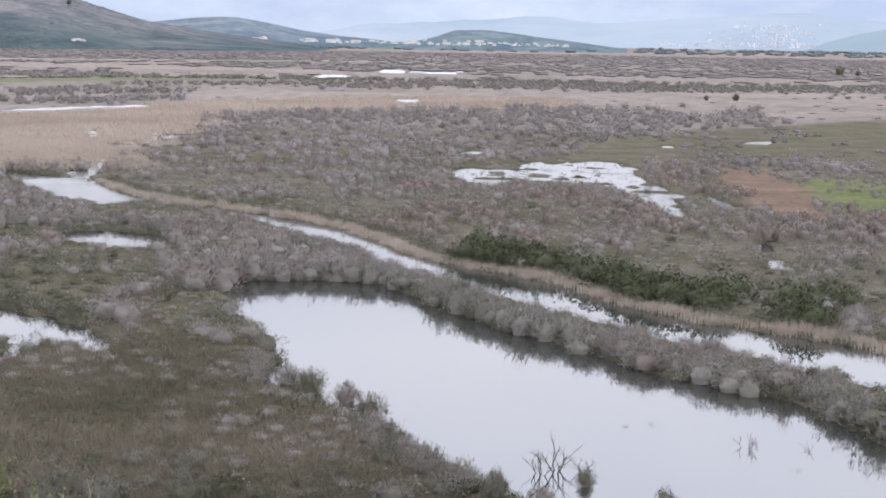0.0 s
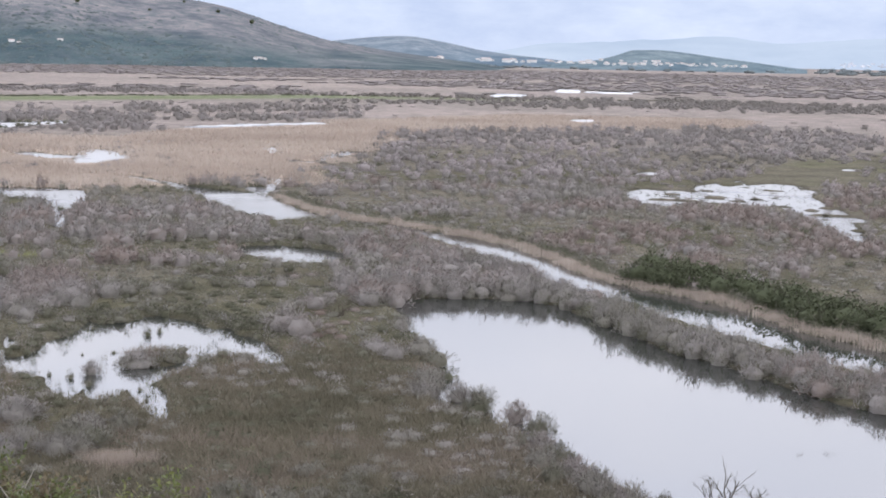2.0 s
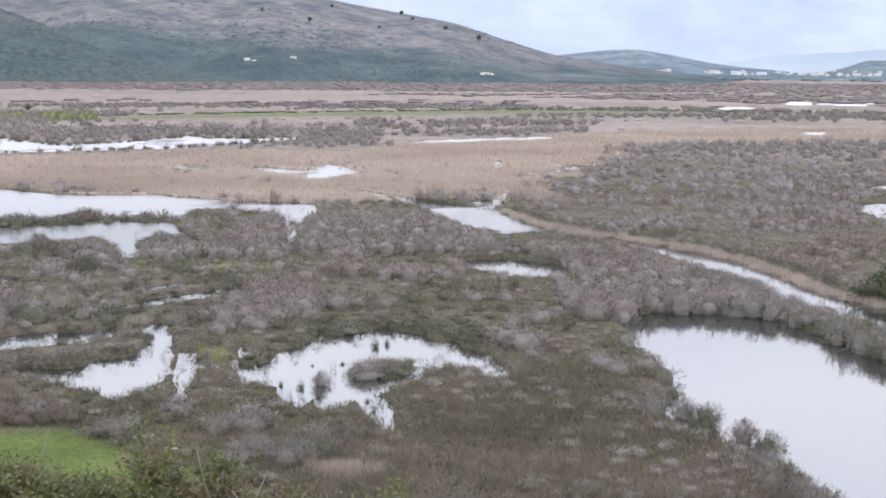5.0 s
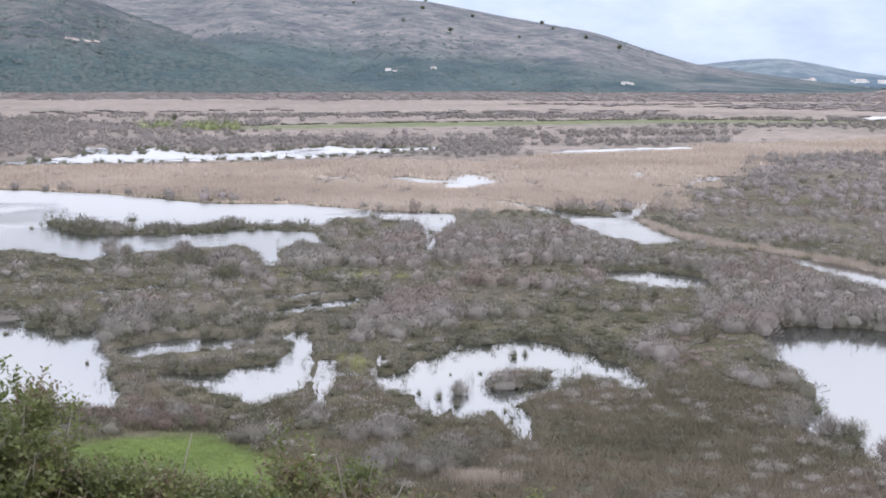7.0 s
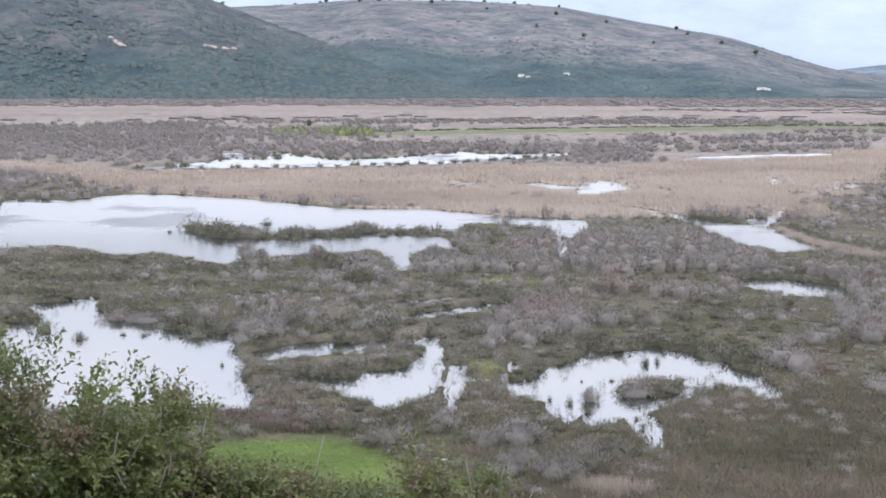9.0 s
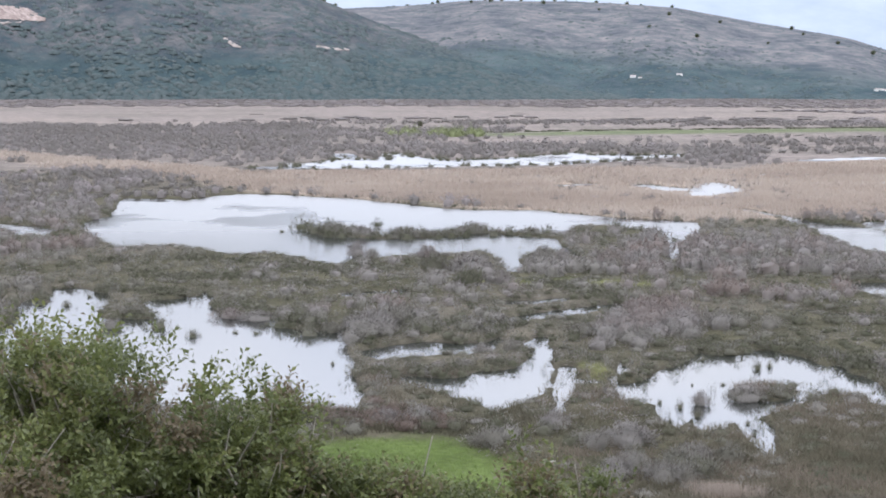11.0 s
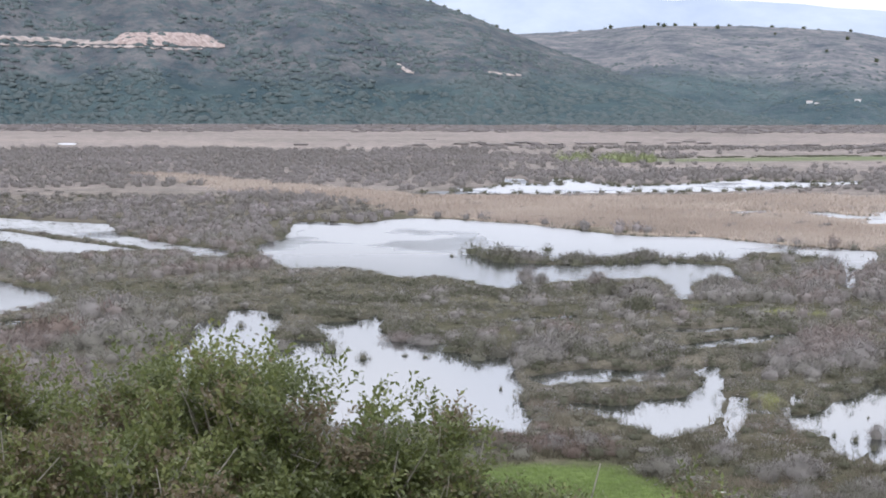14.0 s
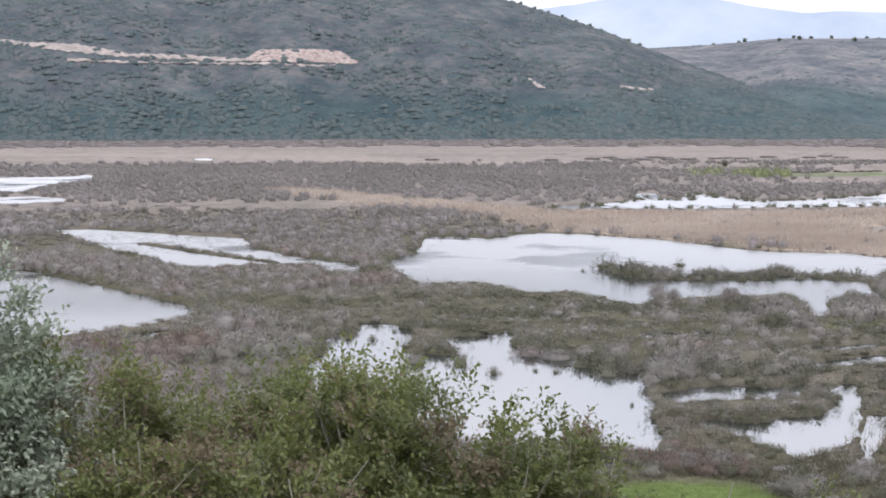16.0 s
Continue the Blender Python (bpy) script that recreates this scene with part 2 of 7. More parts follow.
def poly_sd(px, py, pts):
    """Signed distance to a closed outline, negative inside."""
    pts = np.array(pts, float)
    d2, inside = np.full(px.shape, 1e12), np.zeros(px.shape, bool)
    for (ax, ay), (bx, by) in zip(pts, np.roll(pts, -1, 0)):
        ex, ey = bx - ax, by - ay
        wx, wy = px - ax, py - ay
        h = np.clip((wx * ex + wy * ey) / (ex * ex + ey * ey + 1e-9), 0, 1)
        d2 = np.minimum(d2, (wx - ex * h) ** 2 + (wy - ey * h) ** 2)
        cross = (ay <= py) != (by <= py)
        with np.errstate(divide="ignore", invalid="ignore"):
            inside ^= cross & (px < ax + (py - ay) / (by - ay + 1e-12) * ex)
    return np.where(inside, -1, 1) * np.sqrt(d2)


def chain_sd(px, py, pts):
    """Distance to a chain of (x, y, radius), tapering from point to point."""
    d = np.full(px.shape, 1e6)
    for (ax, ay, ar), (bx, by, br) in zip(pts[:-1], pts[1:]):
        ex, ey = bx - ax, by - ay
        h = np.clip(((px - ax) * ex + (py - ay) * ey) / (ex * ex + ey * ey + 1e-9), 0, 1)
        d = np.minimum(d, np.hypot(px - ax - ex * h, py - ay - ey * h) - (ar + (br - ar) * h))
    return d


_lat = np.random.default_rng(3).random((4, 128, 128))


def vnoise(x, y, scale, k=0):
    """Smooth value noise in 0..1 with features of about scale metres."""
    x, y = x / scale + 500.3, y / scale + 500.7
    i, j = np.floor(x).astype(int), np.floor(y).astype(int)
    u, v = x - i, y - j
    u, v = u * u * (3 - 2 * u), v * v * (3 - 2 * v)
    L = _lat[k]
    a, b, c, d = L[i % 128, j % 128], L[(i + 1) % 128, j % 128], L[i % 128, (j + 1) % 128], L[(i + 1) % 128, (j + 1) % 128]
    return (a * (1 - u) + b * u) * (1 - v) + (c * (1 - u) + d * u) * v


def fnoise(x, y, scale, k=0):
    return 0.5 * vnoise(x, y, scale, k) + 0.3 * vnoise(x, y, scale / 2.3, (k + 1) % 4) + 0.2 * vnoise(x, y, scale / 5.1, (k + 2) % 4)


BIG_POND = [(-21.5, 153.3), (-20.7, 156.6), (-16.2, 157.1), (-11.7, 158.3), (-8.2, 157.2), (-5.2, 154.7), (-3.4, 150), (0.9, 141), (5.7, 131), (10.1, 126), (13.9, 119), (16.8, 114.6),
            (21.5, 110.4), (24.5, 107.1), (26.3, 101.9), (27.9, 95.5), (38, 82), (34, 70), (16, 72), (5.3, 80.5), (2.7, 86), (0.7, 90), (-2.2, 93), (-4.6, 97), (-6.7, 103), (-9.4, 106),
            (-12.8, 109.4), (-13.3, 113.5), (-12.9, 117.9), (-13.5, 124.1), (-15, 129.2), (-17.6, 137), (-21, 148.3)]
RIVER_FAR = [(-78.2, 268.5), (-66.6, 268.5), (-58.5, 260.4), (-47.7, 237.2), (-39.8, 226.3), (-30, 220.4), (-21.9, 211.8), (-13.6, 202.2), (-7.1, 187.4), (-2.8, 175.8), (1, 170.1),
             (4, 166.3), (7, 164.2), (12.4, 157.2), (16.8, 145.3), (21.3, 139.7), (25.6, 134.9), (29.7, 131.4), (33.6, 127.8), (36, 124.9), (46, 116), (80, 88)]
RIVER_NEAR = [(-72.2, 262), (-63, 243), (-55.5, 231), (-49, 224.5), (-44.5, 230), (-39, 224), (-30.5, 218), (-25.9, 210), (-20.7, 200.2), (-15.6, 190.4), (-10.8, 179.8),
              (-5.7, 167.2), (-2, 163.4), (1, 157.6), (3.7, 152.5), (6.4, 148.7), (11.2, 140.5), (15.7, 133.8), (18.8, 128.6), (23.8, 124.7), (27, 118.4), (29.6, 114.6), (32.2, 110.6), (42, 100), (70, 72)]
RIVER = RIVER_FAR + RIVER_NEAR[::-1]
CREEK = [(-118, 304, 0.5), (-102, 296, 0.8), (-93, 291, 1), (-80, 277, 1.5), (-71, 265, 3)]
REED_POND = [(-52.1, 128.4), (-49, 123.1), (-50.3, 120.6), (-47.9, 117.6), (-47.3, 120), (-47, 123), (-47.2, 127), (-46.8, 131.3), (-47.4, 136.4), (-45.9, 135.2), (-44.1, 136.6), (-43.2, 140), (-42, 141.1), (-39.9, 139), (-37.7, 138.1), (-35.3, 134.6), (-34.7, 136.5), (-32.2, 132.1), (-30.7, 131.7), (-28.8, 128.4), (-27.1, 125.2), (-25.8, 121.1),
             (-26.3, 118.6), (-28.4, 121.1), (-30.1, 122.6), (-31.8, 122.6), (-33.1, 121), (-32.6, 118.2), (-33.1, 114.6), (-33.7, 113.2), (-33.9, 111.8), (-31.8, 107.6), (-29.9, 100.4), (-31.9, 103), (-33.9, 106.8), (-35.3, 109.4), (-35.2, 106.2), (-36.5, 105), (-38.6, 109.4), (-37.9, 104.9), (-40.1, 107.6), (-43, 112.6), (-43.9, 111.4), (-46, 113.2)]
REED_POND_ISLET = [(-38.9, 118.2), (-39.3, 121.4), (-38, 125.2), (-35.4, 124.9), (-33.8, 121.8), (-34.6, 118.2), (-37.7, 116.6)]
SPIT_POND = [(-66.4, 110.6), (-64.9, 113.4), (-63.7, 113.6), (-61.8, 113.8), (-60.7, 115), (-60.9, 117.6), (-59.7, 119), (-58.6, 120.8), (-59.7, 125), (-60.9, 128.8), (-63.7, 132.8), (-64.2, 136.4), (-63.1, 137.2), (-58, 126.7), (-54, 117.9), (-52.1, 112.5),
             (-51.5, 108.4), (-52, 105.2), (-52.4, 103.8), (-54.6, 105.8), (-56.1, 107), (-57.6, 107.4), (-59.7, 108.6), (-61.9, 109.2), (-64, 109.4)]
SPIT_CREEK = [(-75.2, 120.6), (-74.2, 124.6), (-73.4, 127), (-71.7, 129), (-68.9, 129.8), (-67.1, 131.2), (-67.7, 136), (-66.1, 134), (-64.4, 128.6), (-65.6, 124.9), (-67.9, 122.4), (-69.8, 120.3), (-71.1, 118.4)]
LEFT_POND = [(-107.6, 104), (-114, 117.3), (-124, 129.6), (-124.9, 132.3), (-120.7, 130.1), (-129.3, 140), (-126.6, 142.4), (-120.5, 139.9), (-115.8, 134.5), (-111.6, 127.5), (-105, 122.4),
             (-107.9, 126), (-105.1, 126.9), (-103.9, 127.8), (-112.8, 136.5), (-111.7, 140), (-109.9, 142.9), (-112.6, 148.1), (-108.5, 143.9), (-105.7, 139.1), (-100.4, 134.5), (-96.4, 133.2),
             (-92.9, 132.3), (-93.5, 135.2), (-88.7, 129.7), (-85.2, 128.2), (-83.3, 131.1), (-76.5, 121.8), (-71.3, 114.9), (-64.5, 104.7), (-60.9, 97.5), (-63.1, 99.1), (-65.6, 99.5), (-64.9, 96.7),
             (-67.9, 99.3), (-69.1, 97.7), (-74, 93.4), (-82, 92), (-94, 94)]
LONG_POND = [(-176.3, 198.5), (-183.8, 207.2), (-188.6, 219.2), (-197.1, 231.6), (-209.4, 247), (-214.7, 254.6), (-204.3, 256.3), (-198.7, 254.7), (-201.6, 267.9), (-200.5, 274.9),
             (-192.6, 278.5), (-172.9, 276.9), (-144.9, 265.2), (-137.2, 264.3), (-126.9, 269.9), (-118, 265.5), (-108.9, 262.8), (-94.6, 262.5), (-91.2, 260.3), (-84.8, 242.9), (-82.9, 228), (-74.7, 205.5),
             (-77.9, 208), (-81.9, 218.6), (-90.8, 240.4), (-97.1, 244.2), (-103.1, 246.2), (-107.5, 244.3), (-101.6, 222.2), (-95.2, 213.2), (-87.1, 199.8), (-90.3, 202.2), (-96.6, 210.1),
             (-95.9, 199.2), (-88.5, 182.6), (-89.7, 182.1), (-94.4, 190.3), (-99.7, 198.5), (-104.1, 202.2), (-106.2, 195.9), (-112.2, 187.5), (-113.3, 177.3), (-121.6, 181.4), (-128.2, 184.8), (-131.5, 180.4),
             (-139.4, 183), (-147.3, 185.4), (-150.4, 181), (-153, 179),]
LONG_POND_ISLETS = [(-138.6, 212.9, 1.6), (-132.5, 211.6, 1.8), (-125.9, 210.5, 1.8), (-121.9, 214.0, 1.8), (-119.6, 218.7, 1.6), (-117.6, 224.4, 1.5), (-113.8, 227.0, 1.3), (-106.3, 226.0, 1.6), (-102.3, 225.8, 2.4)]
SOUTH_WATER = [(-291.6, 215.1), (-285.5, 222.2), (-269.6, 223.6), (-254.2, 223.1), (-241, 225.5), (-220.4, 209.1), (-201.2, 200.7), (-180.5, 196.3), (-173.2, 187), (-177.4, 184.8), (-188, 192.9), (-195.6, 184.2), (-199.2, 174.8), (-210.1, 177.9), (-221.2, 184.7), (-232.1, 188.3), (-242.6, 191.4), (-263.3, 202)]
EDGE_WATER = [(-240.9, 158.9), (-225.4, 155.2), (-212, 153.5), (-195.5, 148.7), (-176.5, 144.1), (-161.9, 139.9), (-153.6, 135.4), (-150, 131), (-148.7, 122.2), (-147.6, 112.9), (-150, 102), (-165, 92), (-200, 90)]
FAR_LEFT_WATER = [(-620, 380), (-570, 394), (-559, 403), (-560, 435), (-523, 406), (-503, 373), (-454, 322), (-470, 301)]
FAR_LEFT_POOL = [(-450, 283), (-426.8, 294.6), (-424, 306), (-404, 304), (-388.7, 290.1), (-392.9, 271.1), (-410, 255)]
FAR_CHANNEL = [(-259, 350), (-254, 371), (-263, 386), (-255, 383), (-259, 402), (-281, 439), (-277, 445), (-258, 418), (-249, 415), (-266, 446), (-260, 454), (-242, 430), (-239, 439), (-228, 422),
               (-220, 437), (-218, 450), (-216, 481), (-216, 494), (-206, 477), (-191, 484), (-179, 500), (-173, 481), (-178, 455), (-184, 429), (-191, 409), (-205, 396), (-216, 381), (-230, 367), (-244, 355)]
CHANNEL_BAR = [(-204, 381, 0.8), (-186, 402, 0.9), (-174, 432, 0.8)]
# small pools, as chains of (x, y, radius)
FAR_POOLS = [[(-131, 478, 5), (-117, 500, 8), (-102, 520, 6)], [(-35, 1020, 8), (-36, 1110, 8)], [(-10, 1045, 14), (10, 1070, 14)], [(-66, 905, 10), (-66, 935, 10)],
    [(-14, 588, 6), (-13, 604, 6)], [(-728, 626, 6), (-722, 645, 6)]]
REED_POOLS = [[(-151, 333, 2), (-150, 338, 3), (-145, 345, 2)], [(-136, 346, 3), (-124, 336, 5)], [(-113, 323, 4), (-114, 338, 6), (-121, 355, 5), (-124, 364, 1)], [(-123, 397, 2), (-122, 401, 2)],
    [(-82, 369, 1.3), (-87, 388, 2)], [(-73, 345, 1.6), (-68, 343, 2)], [(-67, 345, 1.2), (-67, 362, 2.2), (-66, 377, 4), (-62, 380, 2.5)], [(-59, 255, 1.6), (-65, 276, 1.3)], [(-62, 280, 1.2), (-66, 296, 1.2)],
    [(-82.6, 366, 1.6), (-81, 371, 2)], [(-66.7, 297, 0.8), (-60.8, 269, 0.7)], [(-64.2, 302, 0.7), (-59.7, 289, 0.7)], [(-75, 349, 1.2), (-67.4, 341, 1.4)]]
MEADOW_POOLS = [[(-32.9, 161.8, 0.9), (-30.3, 161.4, 1.1)], [(75, 380, 3), (80, 388, 3.5)], [(52, 360, 1.5), (52, 365, 1.5)], [(5, 333, 2), (7, 338, 2)],
    [(-29, 224, 2.5), (-26, 228, 2.5)], [(42, 250, 0.8), (43, 233, 0.9)], [(39.5, 192, 1.1), (38.6, 186, 0.9)], [(38, 178, 0.8), (37, 171, 0.9)]]
MARSH_POOLS = [[(-42.5, 190, 5), (-38, 186.5, 5.5), (-36.6, 183, 4)], [(-46.4, 166.8, 0.7), (-42.3, 165.4, 0.9), (-38.2, 166, 1.0), (-33.7, 170.4, 0.7)], [(-49, 243, 1.5), (-50, 250, 1.2)], [(-96, 153, 1.6), (-92, 158, 1.4)], [(-71, 146, 1.4), (-65, 160, 1.8)],
    [(-141, 116, 2), (-136, 119, 1.8)], [(-55, 123.5, 0.5), (-51.7, 115.4, 0.7), (-48, 106.2, 0.6)], [(-51.7, 118.2, 0.8), (-50.5, 118.4, 0.8)], [(-77.5, 156, 1.2), (-74, 158, 1.5), (-72.5, 162, 1.2)]]
POOLS = FAR_POOLS + REED_POOLS + MEADOW_POOLS + MARSH_POOLS
FLOOD_TAIL = [(35, 250, 1.6), (34.4, 237, 1.4), (33.4, 226, 1.6), (32.6, 219, 1.0), (34.4, 217, 0.9)]
FLOOD = [(0.9, 288), (4.7, 297.3), (7.8, 294.2), (12.1, 295), (16, 309), (20, 317), (25, 326), (25, 312), (31, 319), (35, 314), (37, 301), (34.7, 288.3), (35.7, 271.9), (38.8, 252.9), (38, 244.9),
         (36, 246.3), (33.4, 225.3), (32.1, 227.3), (31.5, 238.9), (29.4, 258.8), (26.6, 269.2), (20.8, 269.3), (13.3, 274.3), (8, 263), (6.2, 266.7), (2.8, 270.3)]
REED_FIELD = [(-250, 340), (-199, 281), (-154, 274), (-117, 262), (-91, 261), (-79, 279), (-58, 286), (-66, 320), (-64, 389), (-66, 470), (43, 565),
              (47, 626), (-42, 622), (-100, 524), (-126, 461), (-134, 403), (-160, 407), (-195, 374)]
REED_TAIL = [(-180, 292, 16), (-240, 325, 14), (-300, 345, 12), (-390, 385, 6)]
MEADOW_RIGHT = [(24, 312), (29, 357), (63, 422), (140, 501), (200, 480), (150, 300), (71, 321)]
GREEN_RIGHT = [(63, 284), (82, 285), (90, 240), (74, 229), (57, 220), (58, 250)]
MUD_RIGHT = [(46, 269), (55, 300), (66, 302), (58, 247), (56, 224), (51, 213), (47, 233)]
FAR_GREEN = [(-310, 620, 14), (-263, 690, 26), (-167, 800, 22), (-60, 830, 8), (-20, 850, 3)]
NEAR_GREEN = [(-58, 84), (-56, 91.5), (-52.6, 93), (-49.4, 93), (-46.8, 90.5), (-42.5, 88.5), (-38, 86.5), (-34.5, 83.5), (-31, 81), (-31, 74), (-60, 74)]
MOSS = [(-53.2, 124.2, 0.7), (-51.3, 122.2, 0.9), (-50.4, 119.6, 0.7)]
GREEN_BAND = [(-92, 170, 1.5), (-85, 173, 2.2), (-78, 175, 2.4), (-68, 177.5, 1.6)]
LOW_ZONES = [[(-58.5, 128), (-48, 136), (-33.6, 126.6), (-28.4, 99), (-34.6, 95.3), (-46.3, 101.6)], [(-80, 160), (-76, 171), (-60.7, 139.4), (-69, 138.2)], [(-74.4, 119.8), (-60, 128.8), (-45.4, 100), (-51.7, 96.2), (-63.7, 102.6)]]
FAR_STRAW = [[(-317, 1100, 60), (-113, 1030, 45), (-60, 1020, 8)], [(-950, 660, 36), (-700, 720, 38), (-560, 650, 22), (-380, 900, 25), (-200, 1250, 20)],
             [(-300, 560, 8), (-160, 560, 12), (-60, 640, 22), (160, 720, 26), (400, 800, 24)], [(-500, 1200, 40), (0, 1450, 18), (500, 1400, 18)]]


REED_EDGE = [(x + 0.7, y + 0.9, 1.5) for x, y in RIVER_FAR[2:]]


def reed_bank(px, py):
    return chain_sd(px, py, REED_EDGE)


def water_sd(px, py):
    """Negative over water, positive over land; the shore is frayed."""
    r = np.hypot(px, py)
    w = np.full(px.shape, 1e6)
    for pts in (BIG_POND, RIVER, REED_POND, SPIT_POND, SPIT_CREEK, LEFT_POND, LONG_POND, SOUTH_WATER, EDGE_WATER, FAR_LEFT_WATER, FAR_LEFT_POOL, FAR_CHANNEL, FLOOD):
        w = np.minimum(w, poly_sd(px, py, pts))
    for pts in [CREEK, FLOOD_TAIL] + POOLS:
        w = np.minimum(w, chain_sd(px, py, pts))
    land = np.minimum(poly_sd(px, py, REED_POND_ISLET), chain_sd(px, py, LONG_POND_ISLETS))
    land = np.minimum(land, chain_sd(px, py, CHANNEL_BAR))
    w = np.maximum(w, -land)
    # this strip of land stands in for a dark reflection on the south water
    streak = chain_sd(px, py, [(-245, 203, 1.5), (-215, 195, 2.0), (-195, 190, 1.0)])
    w = np.maximum(w, -streak)
    frag = poly_sd(px, py, FLOOD)   # the flooded meadow is broken up by tussocks
    w = np.where(frag < 3, np.maximum(w, (0.6 * vnoise(px * 0.55, py * 0.7, 2.0, 1) + 0.4 * vnoise(px, py * 0.5, 6.0, 2) - 0.62) * 9), w)
    return w + (fnoise(px, py, 4.0) - 0.5) * np.clip(r / 110, 0.8, 1.8) * 1.1


def hill_z(px, py):
    """The slope above the marsh: falls towards the marsh, rises behind."""
    r = np.hypot(px, py)
    front = np.interp(r, [0, 8, 14, 25, 40, 55, 68, 78], [23.3, 21.4, 19.2, 14.0, 7.0, 2.4, 0.4, 0.0])
    back = 23.3 + 0.42 * r - 0.0005 * np.minimum(r, 400) ** 2
    back = np.minimum(back, 110)
    az = np.arctan2(-px, py)  # 0 straight ahead, positive to the left
    k = np.clip((np.abs(az - radians(22)) - radians(75)) / radians(55), 0, 1)
    k = k * k * (3 - 2 * k)
    return front * (1 - k) + back * k, k


def ground_z(px, py, wsd):
    hz, k = hill_z(px, py)
    marsh = np.clip(wsd * 0.35, -0.7, 0.32) + 0.12 * (fnoise(px, py, 9.0, 2) - 0.5) * np.clip(wsd, 0, 1)
    marsh = np.where(np.hypot(px, py) > 1400, 0.35, marsh)
    w = np.clip(hz / 0.6, 0, 1)
    return np.where(wsd < 0, np.minimum(marsh, hz + marsh), marsh * (1 - w) + w * np.maximum(hz, marsh))


def mesh_object(name, verts, faces, material, parent=None, smooth=False, normals=None, **attrs):
    """One mesh from arrays; faces all of one size."""
    me = bpy.data.meshes.new(name)
    verts, faces = np.asarray(verts, np.float32), np.asarray(faces, np.int32)
    n, k = faces.shape
    me.vertices.add(len(verts))
    me.vertices.foreach_set("co", verts.ravel())
    me.loops.add(n * k)
    me.loops.foreach_set("vertex_index", faces.ravel())
    me.polygons.add(n)
    me.polygons.foreach_set("loop_start", np.arange(0, n * k, k, dtype=np.int32))
    if smooth:
        me.polygons.foreach_set("use_smooth", np.ones(n, bool))
    for key, val in attrs.items():
        val = np.asarray(val, np.float32)
        if val.ndim == 1:
            me.attributes.new(key, "FLOAT", "POINT").data.foreach_set("value", val)
        else:
            me.attributes.new(key, "FLOAT_COLOR", "POINT").data.foreach_set("color", np.c_[val, np.ones(len(val))].astype(np.float32).ravel())
    if normals is not None:   # fine twigs shade like the rounded crown that they make up
        me.attributes.new("custom_normal", "FLOAT_VECTOR", "POINT").data.foreach_set("vector", np.asarray(normals, np.float32).ravel())
    me.update(calc_edges=True)
    me.materials.append(material)
    ob = new(name, me)
    if parent:
        ob.parent = parent
    return ob


def grid_faces(nr, nc, wrap=False):
    i, j = np.meshgrid(np.arange(nr - 1), np.arange(nc if wrap else nc - 1), indexing="ij")
    a, b = (i * nc + j).ravel(), (i * nc + (j + 1) % nc).ravel()
    return np.stack([a, b, b + nc, a + nc], 1)


def blend(base, colour, w):
    return base * (1 - w[:, None]) + np.array(colour)[None, :] * w[:, None]


def soft(sd, width):
    return np.clip(0.5 - sd / width, 0, 1)


# belts of bare woods across the plain: azimuths, near and far distance, height, tone
BELTS = [(16, 38, 465, 590, 3.8, 0.48), (9, 17, 548, 650, 3.6, 0.46), (-12, 9.5, 425, 535, 3.4, 0.5), (33, 62, 470, 840, 3.2, 0.46), (26, 36, 640, 760, 3.0, 0.5), (-20, 62, 1380, 2200, 4.0, 0.72), (-20, 17, 1020, 1330, 3.0, 0.6),
         (-20, 12, 730, 880, 2.4, 0.34), (12, 34, 850, 960, 3.4, 0.5)]


def belt_of(x, y):
    """The belt that a place lies in, or -1; the belts have frayed ends and edges."""
    r, a = np.hypot(x, y), np.degrees(np.arctan2(-x, y))
    n, e = (fnoise(a * r * 0.004, r * 0.012, 1.0, 1) - 0.5), (fnoise(a, r * 0.02, 1.7, 2) - 0.5)
    out = np.full(x.shape, -1)
    for i, (a0, a1, r0, r1, _, _) in enumerate(BELTS):
        k = (a + 5 * e > a0) & (a + 5 * e < a1) & (r * (1 + 0.16 * n) > r0) & (r * (1 + 0.3 * n) < r1)
        out = np.where(k, i, out)
    return out


# the ground: one sheet from the slope to the horizon
az_in = np.radians(np.arange(-20, 60, 0.145))
az_out = np.radians(np.arange(60, 340, 4.0))
AZ = np.r_[az_in, az_out]
el = np.r_[np.arange(17.5, 6.5, -0.1), np.arange(6.5, 2.0, -0.042), np.arange(2.0, 0.9, -0.05)]
RAD = np.r_[0.0, np.linspace(1.0, 70, 26), 24.6 / np.tan(np.radians(el)), np.geomspace(1650, 4900, 12)]
RAD = np.unique(RAD)
A, Rr = np.meshgrid(AZ, RAD)
gx, gy = (-np.sin(A) * Rr).ravel(), (np.cos(A) * Rr).ravel()
gw = water_sd(gx, gy)
gz = ground_z(gx, gy, gw)
cover = np.tile(np.array([0.128, 0.117, 0.095]), (len(gx), 1))
gr = np.hypot(gx, gy)
cover = blend(cover, (0.09, 0.086, 0.058), np.clip((fnoise(gx, gy, 30, 1) - 0.42) * 5, 0, 1) * (gr < 420))
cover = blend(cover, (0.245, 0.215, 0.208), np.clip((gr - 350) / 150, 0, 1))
cover = blend(cover, (0.205, 0.182, 0.174), 0.9 * (belt_of(gx, gy) >= 0) * (gr > 425))
streak = fnoise(np.degrees(np.arctan2(-gx, gy)) * 9.0, gr * 1.0, 42, 2)   # long bands of wetter and drier growth
cover = blend(cover, (0.19, 0.172, 0.16), np.clip((streak - 0.5) * 5, 0, 0.7) * (gr > 430))
